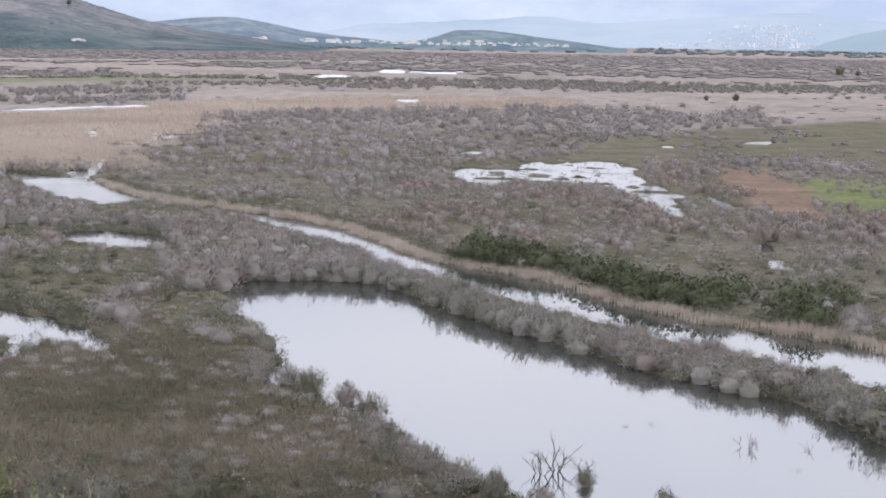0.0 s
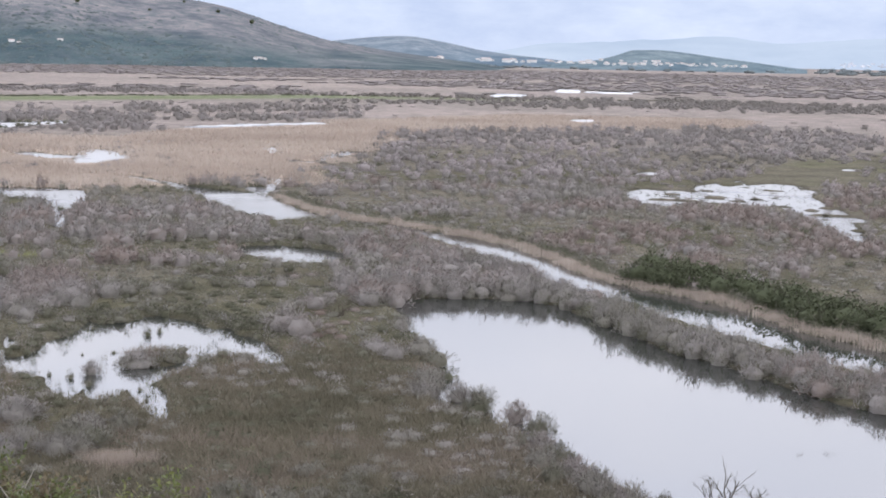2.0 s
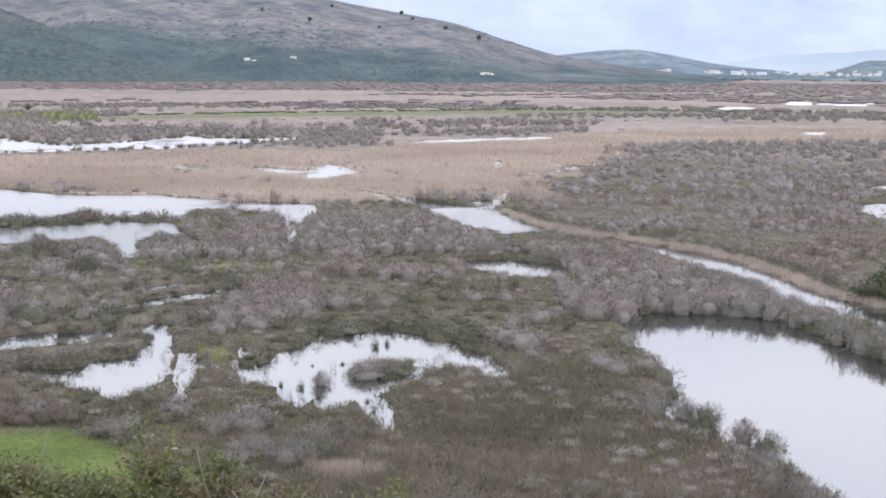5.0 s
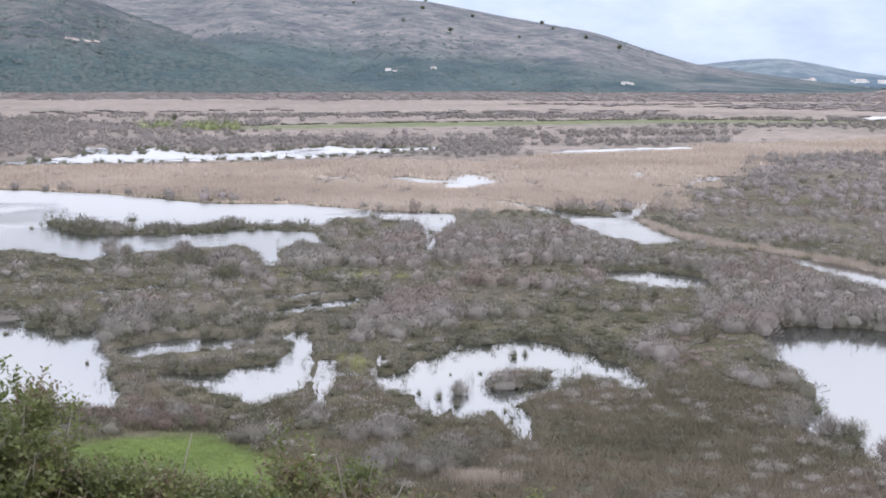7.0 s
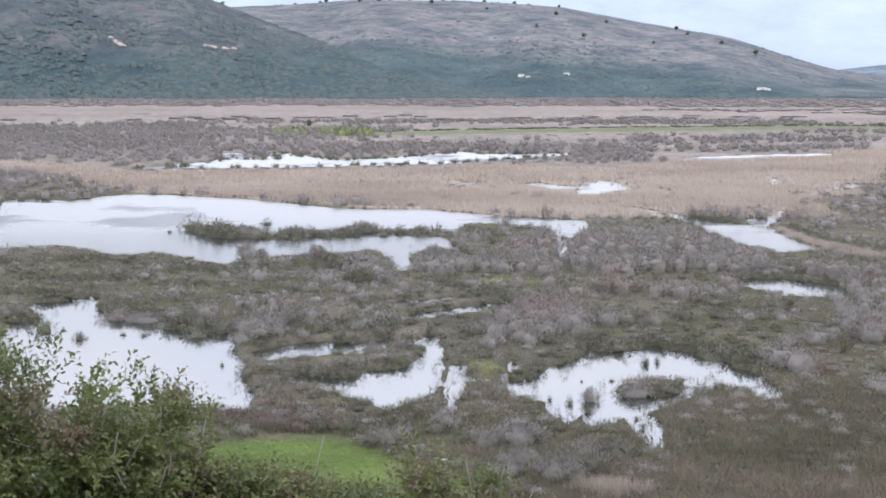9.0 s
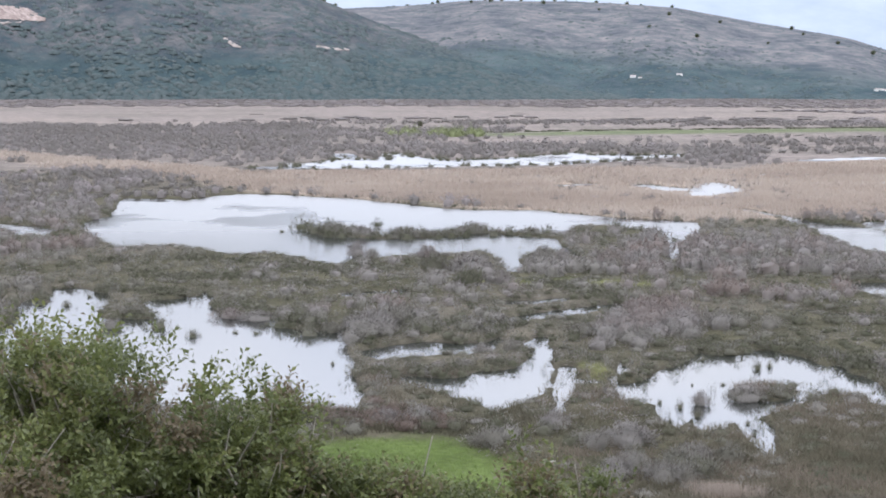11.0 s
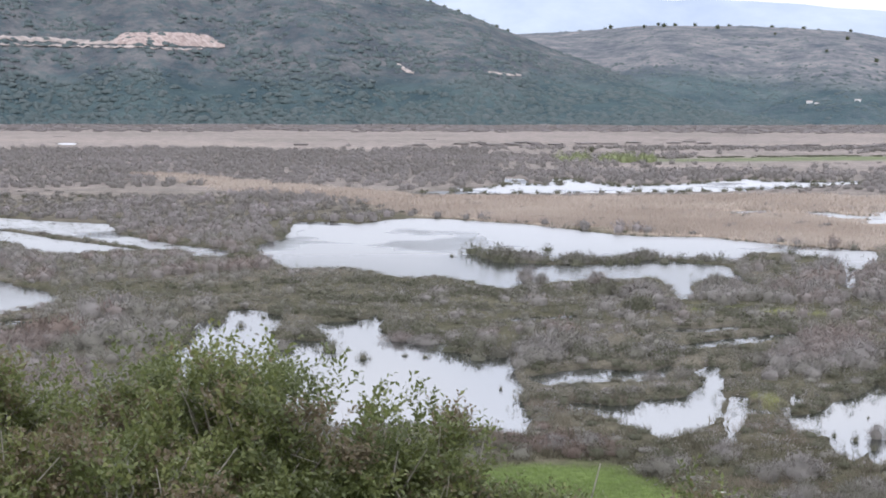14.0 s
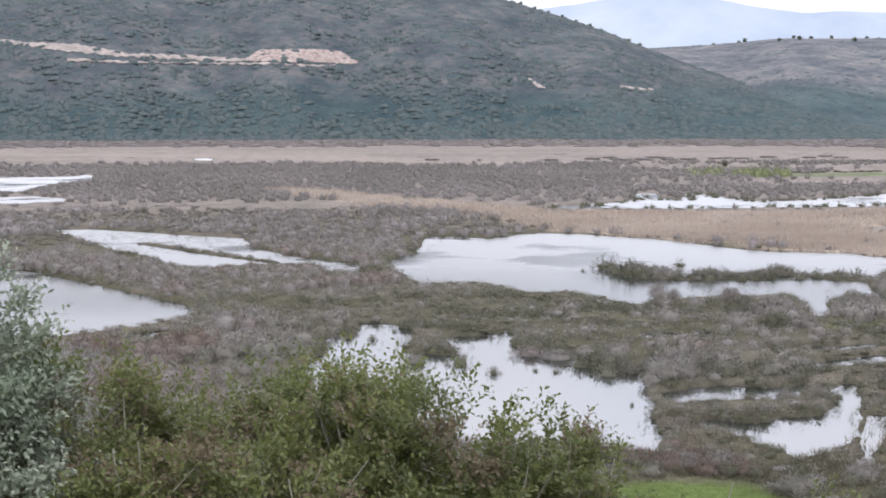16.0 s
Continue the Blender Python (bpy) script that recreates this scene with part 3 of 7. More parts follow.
for pts in FAR_STRAW:
    cover = blend(cover, (0.268, 0.234, 0.222), soft(chain_sd(gx, gy, pts), 14) * (1 - np.clip((streak - 0.52) * 5, 0, 0.75)))
reed_sd = np.minimum(poly_sd(gx, gy, REED_FIELD), chain_sd(gx, gy, REED_TAIL))
cover = blend(cover, (0.36, 0.305, 0.26), soft(reed_sd + (fnoise(gx, gy, 20) - 0.5) * 20, 8))
cover = blend(cover, (0.108, 0.10, 0.076), soft(poly_sd(gx, gy, MEADOW_RIGHT) + (fnoise(gx, gy, 14) - 0.5) * 14, 8))
cover = blend(cover, (0.125, 0.145, 0.068), soft(poly_sd(gx, gy, GREEN_RIGHT) + (fnoise(gx, gy, 8) - 0.5) * 8, 5))
cover = blend(cover, (0.17, 0.122, 0.098), soft(poly_sd(gx, gy, MUD_RIGHT) + (fnoise(gx, gy, 8) - 0.5) * 14, 4))
cover = blend(cover, (0.105, 0.105, 0.065), np.clip((fnoise(gx, gy, 25, 3) - 0.5) * 6, 0, 0.7) * soft(poly_sd(gx, gy, MEADOW_RIGHT), 8))
cover = blend(cover, (0.14, 0.165, 0.095), soft(chain_sd(gx, gy, FAR_GREEN), 16))
cover = blend(cover, (0.112, 0.16, 0.048), soft(poly_sd(gx, gy, NEAR_GREEN) + (fnoise(gx, gy, 6) - 0.5) * 5, 3) * 0.9)
cover = blend(cover, (0.14, 0.15, 0.058), soft(chain_sd(gx, gy, MOSS) + (fnoise(gx, gy, 3) - 0.5) * 3, 1.5))
cover = blend(cover, (0.15, 0.16, 0.07), soft(chain_sd(gx, gy, GREEN_BAND) + (fnoise(gx, gy, 6) - 0.5) * 4, 2.5))
cover = blend(cover, (0.06, 0.055, 0.045), soft(gw - 0.2, 0.6))
hz_ = hill_z(gx, gy)[0]
cover = blend(cover, (0.09, 0.12, 0.045), np.clip(hz_ / 3, 0, 1))
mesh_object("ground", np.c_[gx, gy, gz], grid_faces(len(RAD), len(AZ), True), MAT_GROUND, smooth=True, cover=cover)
tagged(bpy.data.objects["ground"], "flat marsh ground of scrub, sedge and mud below a slope", "ground", kind="structure")

bm = bmesh.new()
bmesh.ops.create_grid(bm, x_segments=4, y_segments=4, size=1500)
wme = bpy.data.meshes.new("water")
bm.to_mesh(wme)
bm.free()
wme.materials.append(MAT_WATER)
water = new("water", wme)
water.location = (0, 600, 0)
tagged(water, "still grey water of ponds and river reflecting the sky", "water", kind="structure")


# ---------------------------------------------------------------- hills and mountains
def hill(name, ridge, d_base, d_ridge, material, label, rough=1.0, seed=0, cols=320, rows=48, low_zone=15.0):
    """A hillside seen from the marsh: ridge is (azimuth, elevation angle) as a crest line at the distance d_ridge."""
    ridge = sorted(ridge)
    a0, a1 = ridge[0][0], ridge[-1][0]
    az = np.linspace(a0, a1, cols)
    top = np.interp(az, [p[0] for p in ridge], [p[1] for p in ridge])
    for _ in range(3):
        top = np.convolve(np.pad(top, 2, "edge"), [0.1, 0.2, 0.4, 0.2, 0.1], "valid")
    s = np.linspace(0, 1.5, rows)
    S, AZg = np.meshgrid(s, np.radians(az), indexing="ij")
    TOP = np.tile(top, (rows, 1))
    d = d_base + (d_ridge - d_base) * S + 25 * np.sin(AZg * 60 + seed)
    crest = np.maximum(EYE.z + np.tan(np.radians(TOP)) * d_ridge, 0.3)
    prof = np.where(S <= 1, np.sin(np.clip(S, 0, 1) * math.pi / 2) ** 1.15, 1 - 0.5 * (S - 1) ** 2 / 0.25 * 0.9)
    x, y = -np.sin(AZg) * d, np.cos(AZg) * d
    nz = (fnoise(x, y, 260, seed % 4) - 0.5) * 0.22 + (fnoise(x, y, 60, (seed + 1) % 4) - 0.5) * 0.05
    z = crest * prof * (1 + nz * rough * np.sin(np.clip(S, 0, 1) * math.pi)) - 1.0
    low = low_zone(np.degrees(AZg)) if callable(low_zone) else low_zone
    tint = np.clip((z - low) / 110, -0.2, 0.6)
    ob = mesh_object(name, np.c_[x.ravel(), y.ravel(), z.ravel()], grid_faces(rows, cols), material, smooth=True, tint=tint.ravel())
    tagged(ob, label, "hill", kind="structure")
    return lambda a, t: (np.interp(a, az, np.arange(cols)), t, x, y, z, s)


def on_hill(h, a, t):
    """Place on a hillside at azimuth a (degrees) and t (0 foot, 1 crest)."""
    j, t, x, y, z, s = h(a, t)
    i = t / s[1]
    i0, j0 = np.clip(np.floor(i).astype(int), 0, x.shape[0] - 2), np.clip(np.floor(j).astype(int), 0, x.shape[1] - 2)
    u, v = i - i0, j - j0
    out = []
    for g in (x, y, z):
        out.append((g[i0, j0] * (1 - v) + g[i0, j0 + 1] * v) * (1 - u) + (g[i0 + 1, j0] * (1 - v) + g[i0 + 1, j0 + 1] * v) * u)
    return np.stack(out, -1)


HILL_W = hill("hill_west", [(66, 4.0), (58, 4.4), (52, 4.65), (45, 4.85), (40, 4.65), (37.2, 4.24), (35.2, 3.62), (33.2, 2.81), (31.7, 2.30), (30.3, 1.75),
                            (28.5, 1.15), (26.5, 0.6), (24, 0.0), (21, -0.7)], 1800, 2350, MAT_HILL_NEAR, "steep hillside of dark evergreen scrub and bare slopes", seed=1, low_zone=45.0)
HILL_M = hill("hill_middle", [(40, 2.2), (34, 2.38), (32.2, 2.44), (30.4, 2.54), (27.7, 2.72), (24, 2.75), (20.2, 2.5), (17.4, 1.98), (14.1, 1.38), (12.3, 0.8),
                              (10.7, 0.33), (8.5, 0.0), (6, -0.3), (4, -0.5)], 1950, 2800, MAT_HILL_MID, "long rounded hill of dry grass and scattered trees", seed=2,
              low_zone=lambda a: np.interp(a, [11, 17, 24, 34], [8, 30, 55, 60]))
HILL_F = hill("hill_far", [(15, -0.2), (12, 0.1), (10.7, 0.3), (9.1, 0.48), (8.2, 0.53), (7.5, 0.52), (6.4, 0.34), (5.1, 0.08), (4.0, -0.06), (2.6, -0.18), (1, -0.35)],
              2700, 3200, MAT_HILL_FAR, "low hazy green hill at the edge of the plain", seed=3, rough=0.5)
# the village hill's base colours carry the haze as well
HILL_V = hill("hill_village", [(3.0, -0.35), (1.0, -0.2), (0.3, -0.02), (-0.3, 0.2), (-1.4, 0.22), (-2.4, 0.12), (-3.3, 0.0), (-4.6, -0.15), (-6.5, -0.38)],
              2600, 2950, hill_material("hazed_wooded_hill", (0.135, 0.18, 0.205), (0.165, 0.205, 0.225), (0.12, 0.16, 0.18)), "wooded village hill", seed=4, rough=0.4, cols=160)


def mountain(name, pts, dist, depth, material, label, seed):
    pts = sorted(pts)
    az = np.linspace(pts[0][0], pts[-1][0], 300)
    top = np.interp(az, [p[0] for p in pts], [p[1] for p in pts])
    k = np.ones(9) / 9
    top = np.convolve(np.pad(top, 4, "edge"), k, "valid")
    s = np.linspace(0, 1, 30)
    S, AZg = np.meshgrid(s, np.radians(az), indexing="ij")
    TOP = np.tile(top, (30, 1))
    d = dist + depth * S
    x, y = -np.sin(AZg) * d, np.cos(AZg) * d
    crest = EYE.z + np.tan(np.radians(TOP)) * (dist + depth)
    z = -6 + (crest + 6) * S ** 0.8 * (1 + 0.16 * (fnoise(x, y, 420, seed) - 0.5) * np.sin(S * math.pi) * 2) + (fnoise(x, y, 150, seed) - 0.5) * 14 * S
    ob = mesh_object(name, np.c_[x.ravel(), y.ravel(), z.ravel()], grid_faces(30, 300), material, smooth=True)
    tagged(ob, label, "backdrop", kind="structure")
    return lambda a, t: (np.interp(a, az, np.arange(300)), t, x, y, z, s)


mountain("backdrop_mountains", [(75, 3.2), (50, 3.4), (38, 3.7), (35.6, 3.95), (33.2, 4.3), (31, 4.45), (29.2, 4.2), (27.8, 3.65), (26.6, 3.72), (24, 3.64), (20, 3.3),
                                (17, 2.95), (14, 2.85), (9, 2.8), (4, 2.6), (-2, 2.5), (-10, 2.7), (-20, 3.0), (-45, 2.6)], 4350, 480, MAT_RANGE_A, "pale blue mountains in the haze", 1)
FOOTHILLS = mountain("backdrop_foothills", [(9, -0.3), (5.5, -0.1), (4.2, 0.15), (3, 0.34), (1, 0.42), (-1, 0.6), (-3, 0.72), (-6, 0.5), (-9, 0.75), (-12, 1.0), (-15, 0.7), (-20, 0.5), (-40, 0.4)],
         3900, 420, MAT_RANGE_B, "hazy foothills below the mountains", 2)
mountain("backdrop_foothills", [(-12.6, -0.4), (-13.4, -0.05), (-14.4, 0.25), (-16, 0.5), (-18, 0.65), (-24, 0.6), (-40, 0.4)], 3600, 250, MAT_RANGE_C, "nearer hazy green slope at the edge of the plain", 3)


# ---------------------------------------------------------------- plants
def face_out(tri, nor):
    """Turn each triangle's winding so that it faces the way of its normals; returns (n*3, 6)."""
    g = np.cross(tri[:, 1] - tri[:, 0], tri[:, 2] - tri[:, 0])
    back = (g * nor.mean(1)).sum(1) < 0
    tri[back] = tri[back][:, [0, 2, 1]]
    nor[back] = nor[back][:, [0, 2, 1]]
    nor = nor / (np.linalg.norm(nor, axis=2)[:, :, None] + 1e-9)
    return np.concatenate([tri, nor], 2).reshape(-1, 6)


def dome(sides, rings, g):
    """A lumpy closed lobe of unit radius: triangles (n, 3, 3)."""
    pts = []
    for i in range(rings):
        e = -0.6 + 2.0 * i / (rings - 0.35)
        for k in range(sides):
            a = (k + 0.5 * (i % 2)) * 6.283 / sides
            pts.append(np.array([math.cos(a) * math.cos(e), math.sin(a) * math.cos(e), math.sin(e)]) * (0.84 + 0.3 * g.random()))
    pts.append(np.array([0, 0, 0.96]))
    pts = np.array(pts)
    f = []
    for i in range(rings - 1):
        for k in range(sides):
            p, q = i * sides + k, i * sides + (k + 1) % sides
            f += [(p, q, q + sides), (p, q + sides, p + sides)]
    f += [((rings - 1) * sides + k, (rings - 1) * sides + (k + 1) % sides, rings * sides) for k in range(sides)]
    return pts[np.array(f)]


def blades(n, seed, width, length, core=0.5, upright=0.3, lobes=8, sides=5, rings=2, hull=0.62, reach=1.2, lift=0.12):
    """A rounded crown of unit half-width and height: dense inner lobes and n thin twigs standing out of them; (m, 7): place, normal, tone."""
    g = np.random.default_rng(seed)
    la = np.arange(lobes) * 2.4 + g.random(lobes) * 0.9
    ld = 0.62 * np.sqrt(np.arange(lobes) / max(1, lobes - 1)) * (0.8 + 0.4 * g.random(lobes))
    lc = np.c_[np.cos(la) * ld, np.sin(la) * ld, (0.62 - 0.5 * ld) * (0.7 + 0.4 * g.random(lobes))]
    lr = (0.22 + 0.26 * g.random(lobes) ** 1.5) * (8 / lobes) ** 0.25
    out = []
    if hull:   # the body of fine twigs too dense to see through: one soft uneven mound
        d = dome(sides, rings, g) * np.array([0.95, 0.95, 0.8]) * hull + np.array([0, 0, 0.14])
        nor = (d - np.array([0, 0, 0.05])) * np.array([0.9, 0.9, 1.1]) + np.array([0, 0, lift])
        d[:, :, 2] = np.maximum(d[:, :, 2], -0.02)
        # the crown's inner shade is put into the mound's slightly darker tone
        out.append(np.c_[face_out(d, nor), np.full(len(d) * 3, -0.03)])
    k = g.integers(0, lobes, n)
    d = g.normal(size=(n, 3))
    d[:, 2] = d[:, 2] * 0.9 + 0.25
    d /= np.linalg.norm(d, axis=1)[:, None]
    tip = lc[k] + d * (lr[k] * (core + (reach - core) * g.random(n)))[:, None]
    way = d * 0.9 + np.array([0, 0, upright]) + g.normal(size=(n, 3)) * 0.45
    way /= np.linalg.norm(way, axis=1)[:, None]
    root = tip - way * (length * (0.6 + 0.8 * g.random(n)))[:, None]
    root[:, 2] = np.maximum(root[:, 2], 0.0)
    tip[:, 2] = np.maximum(tip[:, 2], 0.05)
    side = np.cross(way, g.normal(size=(n, 3)))
    side /= np.linalg.norm(side, axis=1)[:, None]
    side *= width * (0.6 + 0.8 * g.random(n))[:, None]
    mid = root * 0.4 + tip * 0.6
    nor = d * 0.2 + (tip - np.array([0, 0, 0.15])) * np.array([0.9, 0.9, 0.8]) + 0.13 * g.normal(size=(n, 3)) + np.array([0, 0, lift])
    tri = np.stack([root - side * 0.3, mid + side * 0.6, tip], 1)
    out.append(np.c_[face_out(tri, np.repeat(nor[:, None, :], 3, 1)), np.repeat(0.02 + 0.04 * g.normal(size=n), 3)])
    return np.concatenate(out)


def crown_part(name, proto, material, root, tone, lift=0.0):
    """One crown mesh under its shrub or tree."""
    v = proto[:, :3] + np.array([0, 0, lift])
    return mesh_object(name, v, np.arange(len(v)).reshape(-1, 3), material, root, normals=proto[:, 3:6], tint=np.clip(tone + proto[:, 6], -0.2, 1))


def stalks(n, seed, width, spread=0.55, lean=0.12):
    """A clump of upright stalks of unit height and about unit half-width."""
    g = np.random.default_rng(seed)
    p = np.c_[g.normal(size=(n, 2)) * spread, np.zeros(n)]
    h = 0.65 + 0.4 * g.random(n)
    tip = p + np.c_[g.normal(size=(n, 2)) * lean, h]
    a = g.random(n) * 6.283
    side = np.c_[np.cos(a), np.sin(a), np.zeros(n)] * width * (0.6 + 0.8 * g.random(n))[:, None]
    tri = np.stack([p - side / 2, p + side / 2, tip], 1)
    nor = np.repeat(np.cross(tri[:, 1] - tri[:, 0], tri[:, 2] - tri[:, 0])[:, None, :], 3, 1)
    nor /= np.linalg.norm(nor, axis=2)[:, :, None]
    return np.c_[np.concatenate([tri, nor], 2).reshape(-1, 6), np.zeros(n * 3)]


def clumps(n_side, seed):
    """A low rounded scrub clump, faceted and lumpy, of unit half-width and height."""
    g = np.random.default_rng(seed)
    vs, fs = [], []
    a = np.linspace(0, 2 * math.pi, n_side, endpoint=False)
    rings = [(1.0, 0.0), (0.8, 0.6)]
    for r, z in rings:
        for t in a:
            k = 1 + 0.3 * (g.random() - 0.5)
            vs.append((math.cos(t) * r * k, math.sin(t) * r * k, z * (1 + 0.3 * (g.random() - 0.5))))
    vs.append((0, 0, 1))
    for i in range(1):
        for j in range(n_side):
            p, q = i * n_side + j, i * n_side + (j + 1) % n_side
            fs += [(p, q, q + n_side), (p, q + n_side, p + n_side)]
    for j in range(n_side):
        fs.append((n_side + j, n_side + (j + 1) % n_side, 2 * n_side))
    return np.array(vs), np.array(fs)


def scatter_mesh(name, protos, pick, xyz, wid, hgt, tint, material, parent=None, jitter=0.025):
    """Join many scaled and turned copies of crown prototypes into one mesh."""
    vs, ns, ts = [], [], []
    g = np.random.default_rng(11)
    turn = g.random(len(pick)) * 6.283
    for k, pr in enumerate(protos):
        s = np.where(pick == k)[0]
        if not len(s):
            continue
        c, n = np.cos(turn[s])[:, None], np.sin(turn[s])[:, None]
        w, h = wid[s][:, None], hgt[s][:, None]
        x = (pr[None, :, 0] * c - pr[None, :, 1] * n) * w + xyz[s, 0][:, None]
        y = (pr[None, :, 0] * n + pr[None, :, 1] * c) * w + xyz[s, 1][:, None]
        z = pr[None, :, 2] * h + xyz[s, 2][:, None]
        vs.append(np.stack([x, y, z], -1).reshape(-1, 3))
        q = np.stack([(pr[None, :, 3] * c - pr[None, :, 4] * n) / w, (pr[None, :, 3] * n + pr[None, :, 4] * c) / w, pr[None, :, 5] / h], -1)
        ns.append((q / np.linalg.norm(q, axis=2)[:, :, None]).reshape(-1, 3))
        per = np.repeat(g.normal(size=(len(s), pr.shape[0] // 3)) * jitter, 3, axis=1)
        ts.append((tint[s][:, None] + pr[None, :, 6] + per).reshape(-1))
    v = np.concatenate(vs)
    t = np.clip(np.concatenate(ts), 0, 1)
    f = np.arange(len(v)).reshape(-1, 3)
    return mesh_object(name, v, f, material, parent, normals=np.concatenate(ns), tint=t)


def jittered(r0, r1, step, a0=-17.5, a1=57.5):
    """Points spread evenly over a ring sector below the slope, in metres."""
    n = int(r1 / step) + 2
    gxs = np.arange(-n, n + 1) * step
    X, Y = np.meshgrid(gxs, np.arange(0, n + 1) * step)
    X = X + (rng.random(X.shape) - 0.5) * step * 0.95
    Y = Y + (rng.random(Y.shape) - 0.5) * step * 0.95
    X, Y = X.ravel(), Y.ravel()
    r, a = np.hypot(X, Y), np.degrees(np.arctan2(-X, Y))
    k = (r >= r0) & (r < r1) & (a > a0) & (a < a1)
    return X[k], Y[k]


def sight_room(x, y, r):
    """How far behind a plant the nearest open water lies, looking outward from the slope."""
    d = np.full(x.shape, 110.0)
    for s in (80, 60, 44, 32, 24, 18, 13, 9, 6, 4, 2.5, 1.2):
        k = 1 + s / r
        d = np.where(water_sd(x * k, y * k) < -0.3, s, d)
    return d


def shore_cap(x, y, r):
    """The height that growth behind the inner ponds keeps to: low at the shore, taller farther back."""
    d = np.full(x.shape, 60.0)
    for s in (18, 13, 9, 6, 4, 2.5, 1.2):
        k = 1 - s / r
        d = np.where(water_sd(x * k, y * k) < -0.3, s, d)
    return np.where((x < -22) & (r < 250), 0.45 + (d + 2.0) * 25 / r, 9.0)


EVERGREEN_LINE = [(x + 2.4, y + 3.0, 3) for x, y in RIVER_FAR[9:18]]
LEVEE = [(-26, 161, 3)] + [(x + 1.2, y + 1.6, 1.8) for x, y in BIG_POND[2:16]] + [(37, 88, 3)]
SEDGE = [(-32, 82), (-3, 82), (-6, 100), (-16, 112), (-22, 122), (-30, 112)]

# stands of one kind of growth: chains of (x, y, radius), height, tone
WILLOWS_INNER = [([(-80.2, 127.8, 3.5), (-78.3, 130.9, 3.5), (-77.5, 135.1, 3.5)], 3.4, 0.6),
    ([(-90.9, 168.2, 3.5), (-87.8, 169.7, 3.5), (-86.8, 173.2, 3.5)], 3.2, 0.58),
    ([(-78.4, 216.8, 9), (-70.5, 216.4, 9), (-64.1, 223.7, 9), (-59.6, 225.8, 9)], 3.4, 0.6),
    ([(-67.5, 195.3, 6), (-60.7, 198.6, 6), (-52.8, 200.3, 6), (-49.3, 207.5, 6)], 3.0, 0.56),
    ([(-52.7, 133.0, 4), (-53.6, 139.6, 4), (-58.5, 153.2, 4)], 2.8, 0.64),
    ([(-73.9, 134.4, 3), (-71.4, 138.0, 3), (-69.9, 142.7, 3)], 2.6, 0.54),
    ([(-28.7, 168.9, 5), (-24.8, 158.1, 4)], 2.4, 0.6)]
WILLOWS_RIVER = [([(-22.0, 161.8, 4), (-15.4, 161.0, 4), (-9.8, 163.9, 4), (-5.5, 160.5, 4)], 3.0, 0.56),
    ([(-29.7, 180.1, 8), (-22.0, 181.1, 8), (-14.2, 174.9, 8)], 2.8, 0.62)]
WILLOWS_OUTER = [([(-137.1, 129.0, 5), (-129.5, 130.0, 5)], 3.2, 0.4),
    ([(-121.4, 112.4, 5), (-120.4, 117.7, 5), (-124.6, 127.5, 5)], 3.0, 0.36),
    ([(-230.2, 170.3, 6), (-202.1, 166.3, 6), (-185.9, 161.9, 6)], 2.4, 0.55),
    ([(-274.0, 254.6, 18), (-233.2, 231.8, 18), (-202.3, 220.0, 18), (-208.8, 240.2, 18)], 2.6, 0.56),
    ([(-69.9, 114.2, 1.2), (-66.4, 116.2, 1.2), (-62.9, 119.8, 1.2), (-60.0, 125.0, 1.2)], 0.85, 0.48),
    ([(-30.5, 112.3, 4), (-27.5, 114.5, 4), (-24.5, 114.6, 4)], 1.7, 0.58),
    ([(-11.5, 106.4, 3), (-8.1, 103.9, 3), (-5.5, 98.3, 3)], 2.3, 0.6)]
RED_THICKETS = [([(-129.4, 103.3, 4.5), (-125.5, 104.5, 4.5), (-128.2, 111.5, 4.5)], 3.2, 0.84),
    ([(-61.0, 97.3, 2.5), (-58.4, 99.4, 2.5), (-57.1, 101.5, 2.5)], 1.3, 0.9),
    ([(-23, 130.7, 3.5), (-25.4, 143.2, 4)], 0.7, 0.85)]
OLIVE_SEDGE = [([(-54.4, 96.8, 2.5), (-47.5, 96.6, 2.5), (-41.9, 97.2, 2.5)], 1.5, 0.32),
    ([(-71, 199.5, 5), (-64.4, 196, 5), (-58.2, 192.6, 5), (-52.4, 190, 5)], 1.1, 0.14),
    ([(-57.6, 159.8, 5), (-51.5, 164.3, 5), (-44.9, 162.9, 5)], 1.0, 0.18),
    ([(-51.4, 140.7, 6), (-41.5, 145.3, 6), (-30.8, 154.1, 6)], 0.9, 0.2),
    ([(-77.3, 171.8, 5), (-72.1, 177.2, 5), (-66.2, 181.2, 5), (-57.5, 181.2, 5), (-51.5, 180.1, 5)], 0.9, 0.16),
    ([(-133.8, 167.0, 8), (-126.4, 170.6, 8), (-115.8, 172.2, 8), (-107.5, 172.8, 8)], 1.0, 0.2)]
DARK_TUSSOCKS = [([(-119.0, 139.5, 2), (-114.7, 142.1, 2), (-110.8, 145.0, 2)], 1.3, 0.04),
    ([(-104.9, 137.9, 2.4), (-97.7, 134.6, 2.4), (-93.5, 135.7, 2.4)], 1.6, 0.1),
    ([(-90.2, 131.9, 2.4), (-84.4, 126.9, 2.4), (-83.0, 130.2, 2.4)], 1.6, 0.1),
    ([(-128.3, 150.4, 2), (-124.0, 153.6, 2), (-116.7, 153.0, 2), (-115.3, 162.7, 2), (-109.5, 165.4, 2)], 1.2, 0.05),
    ([(-75.0, 162.0, 2.5), (-68.5, 160.0, 2.5), (-64.0, 162.2, 2.5)], 1.2, 0.06)]
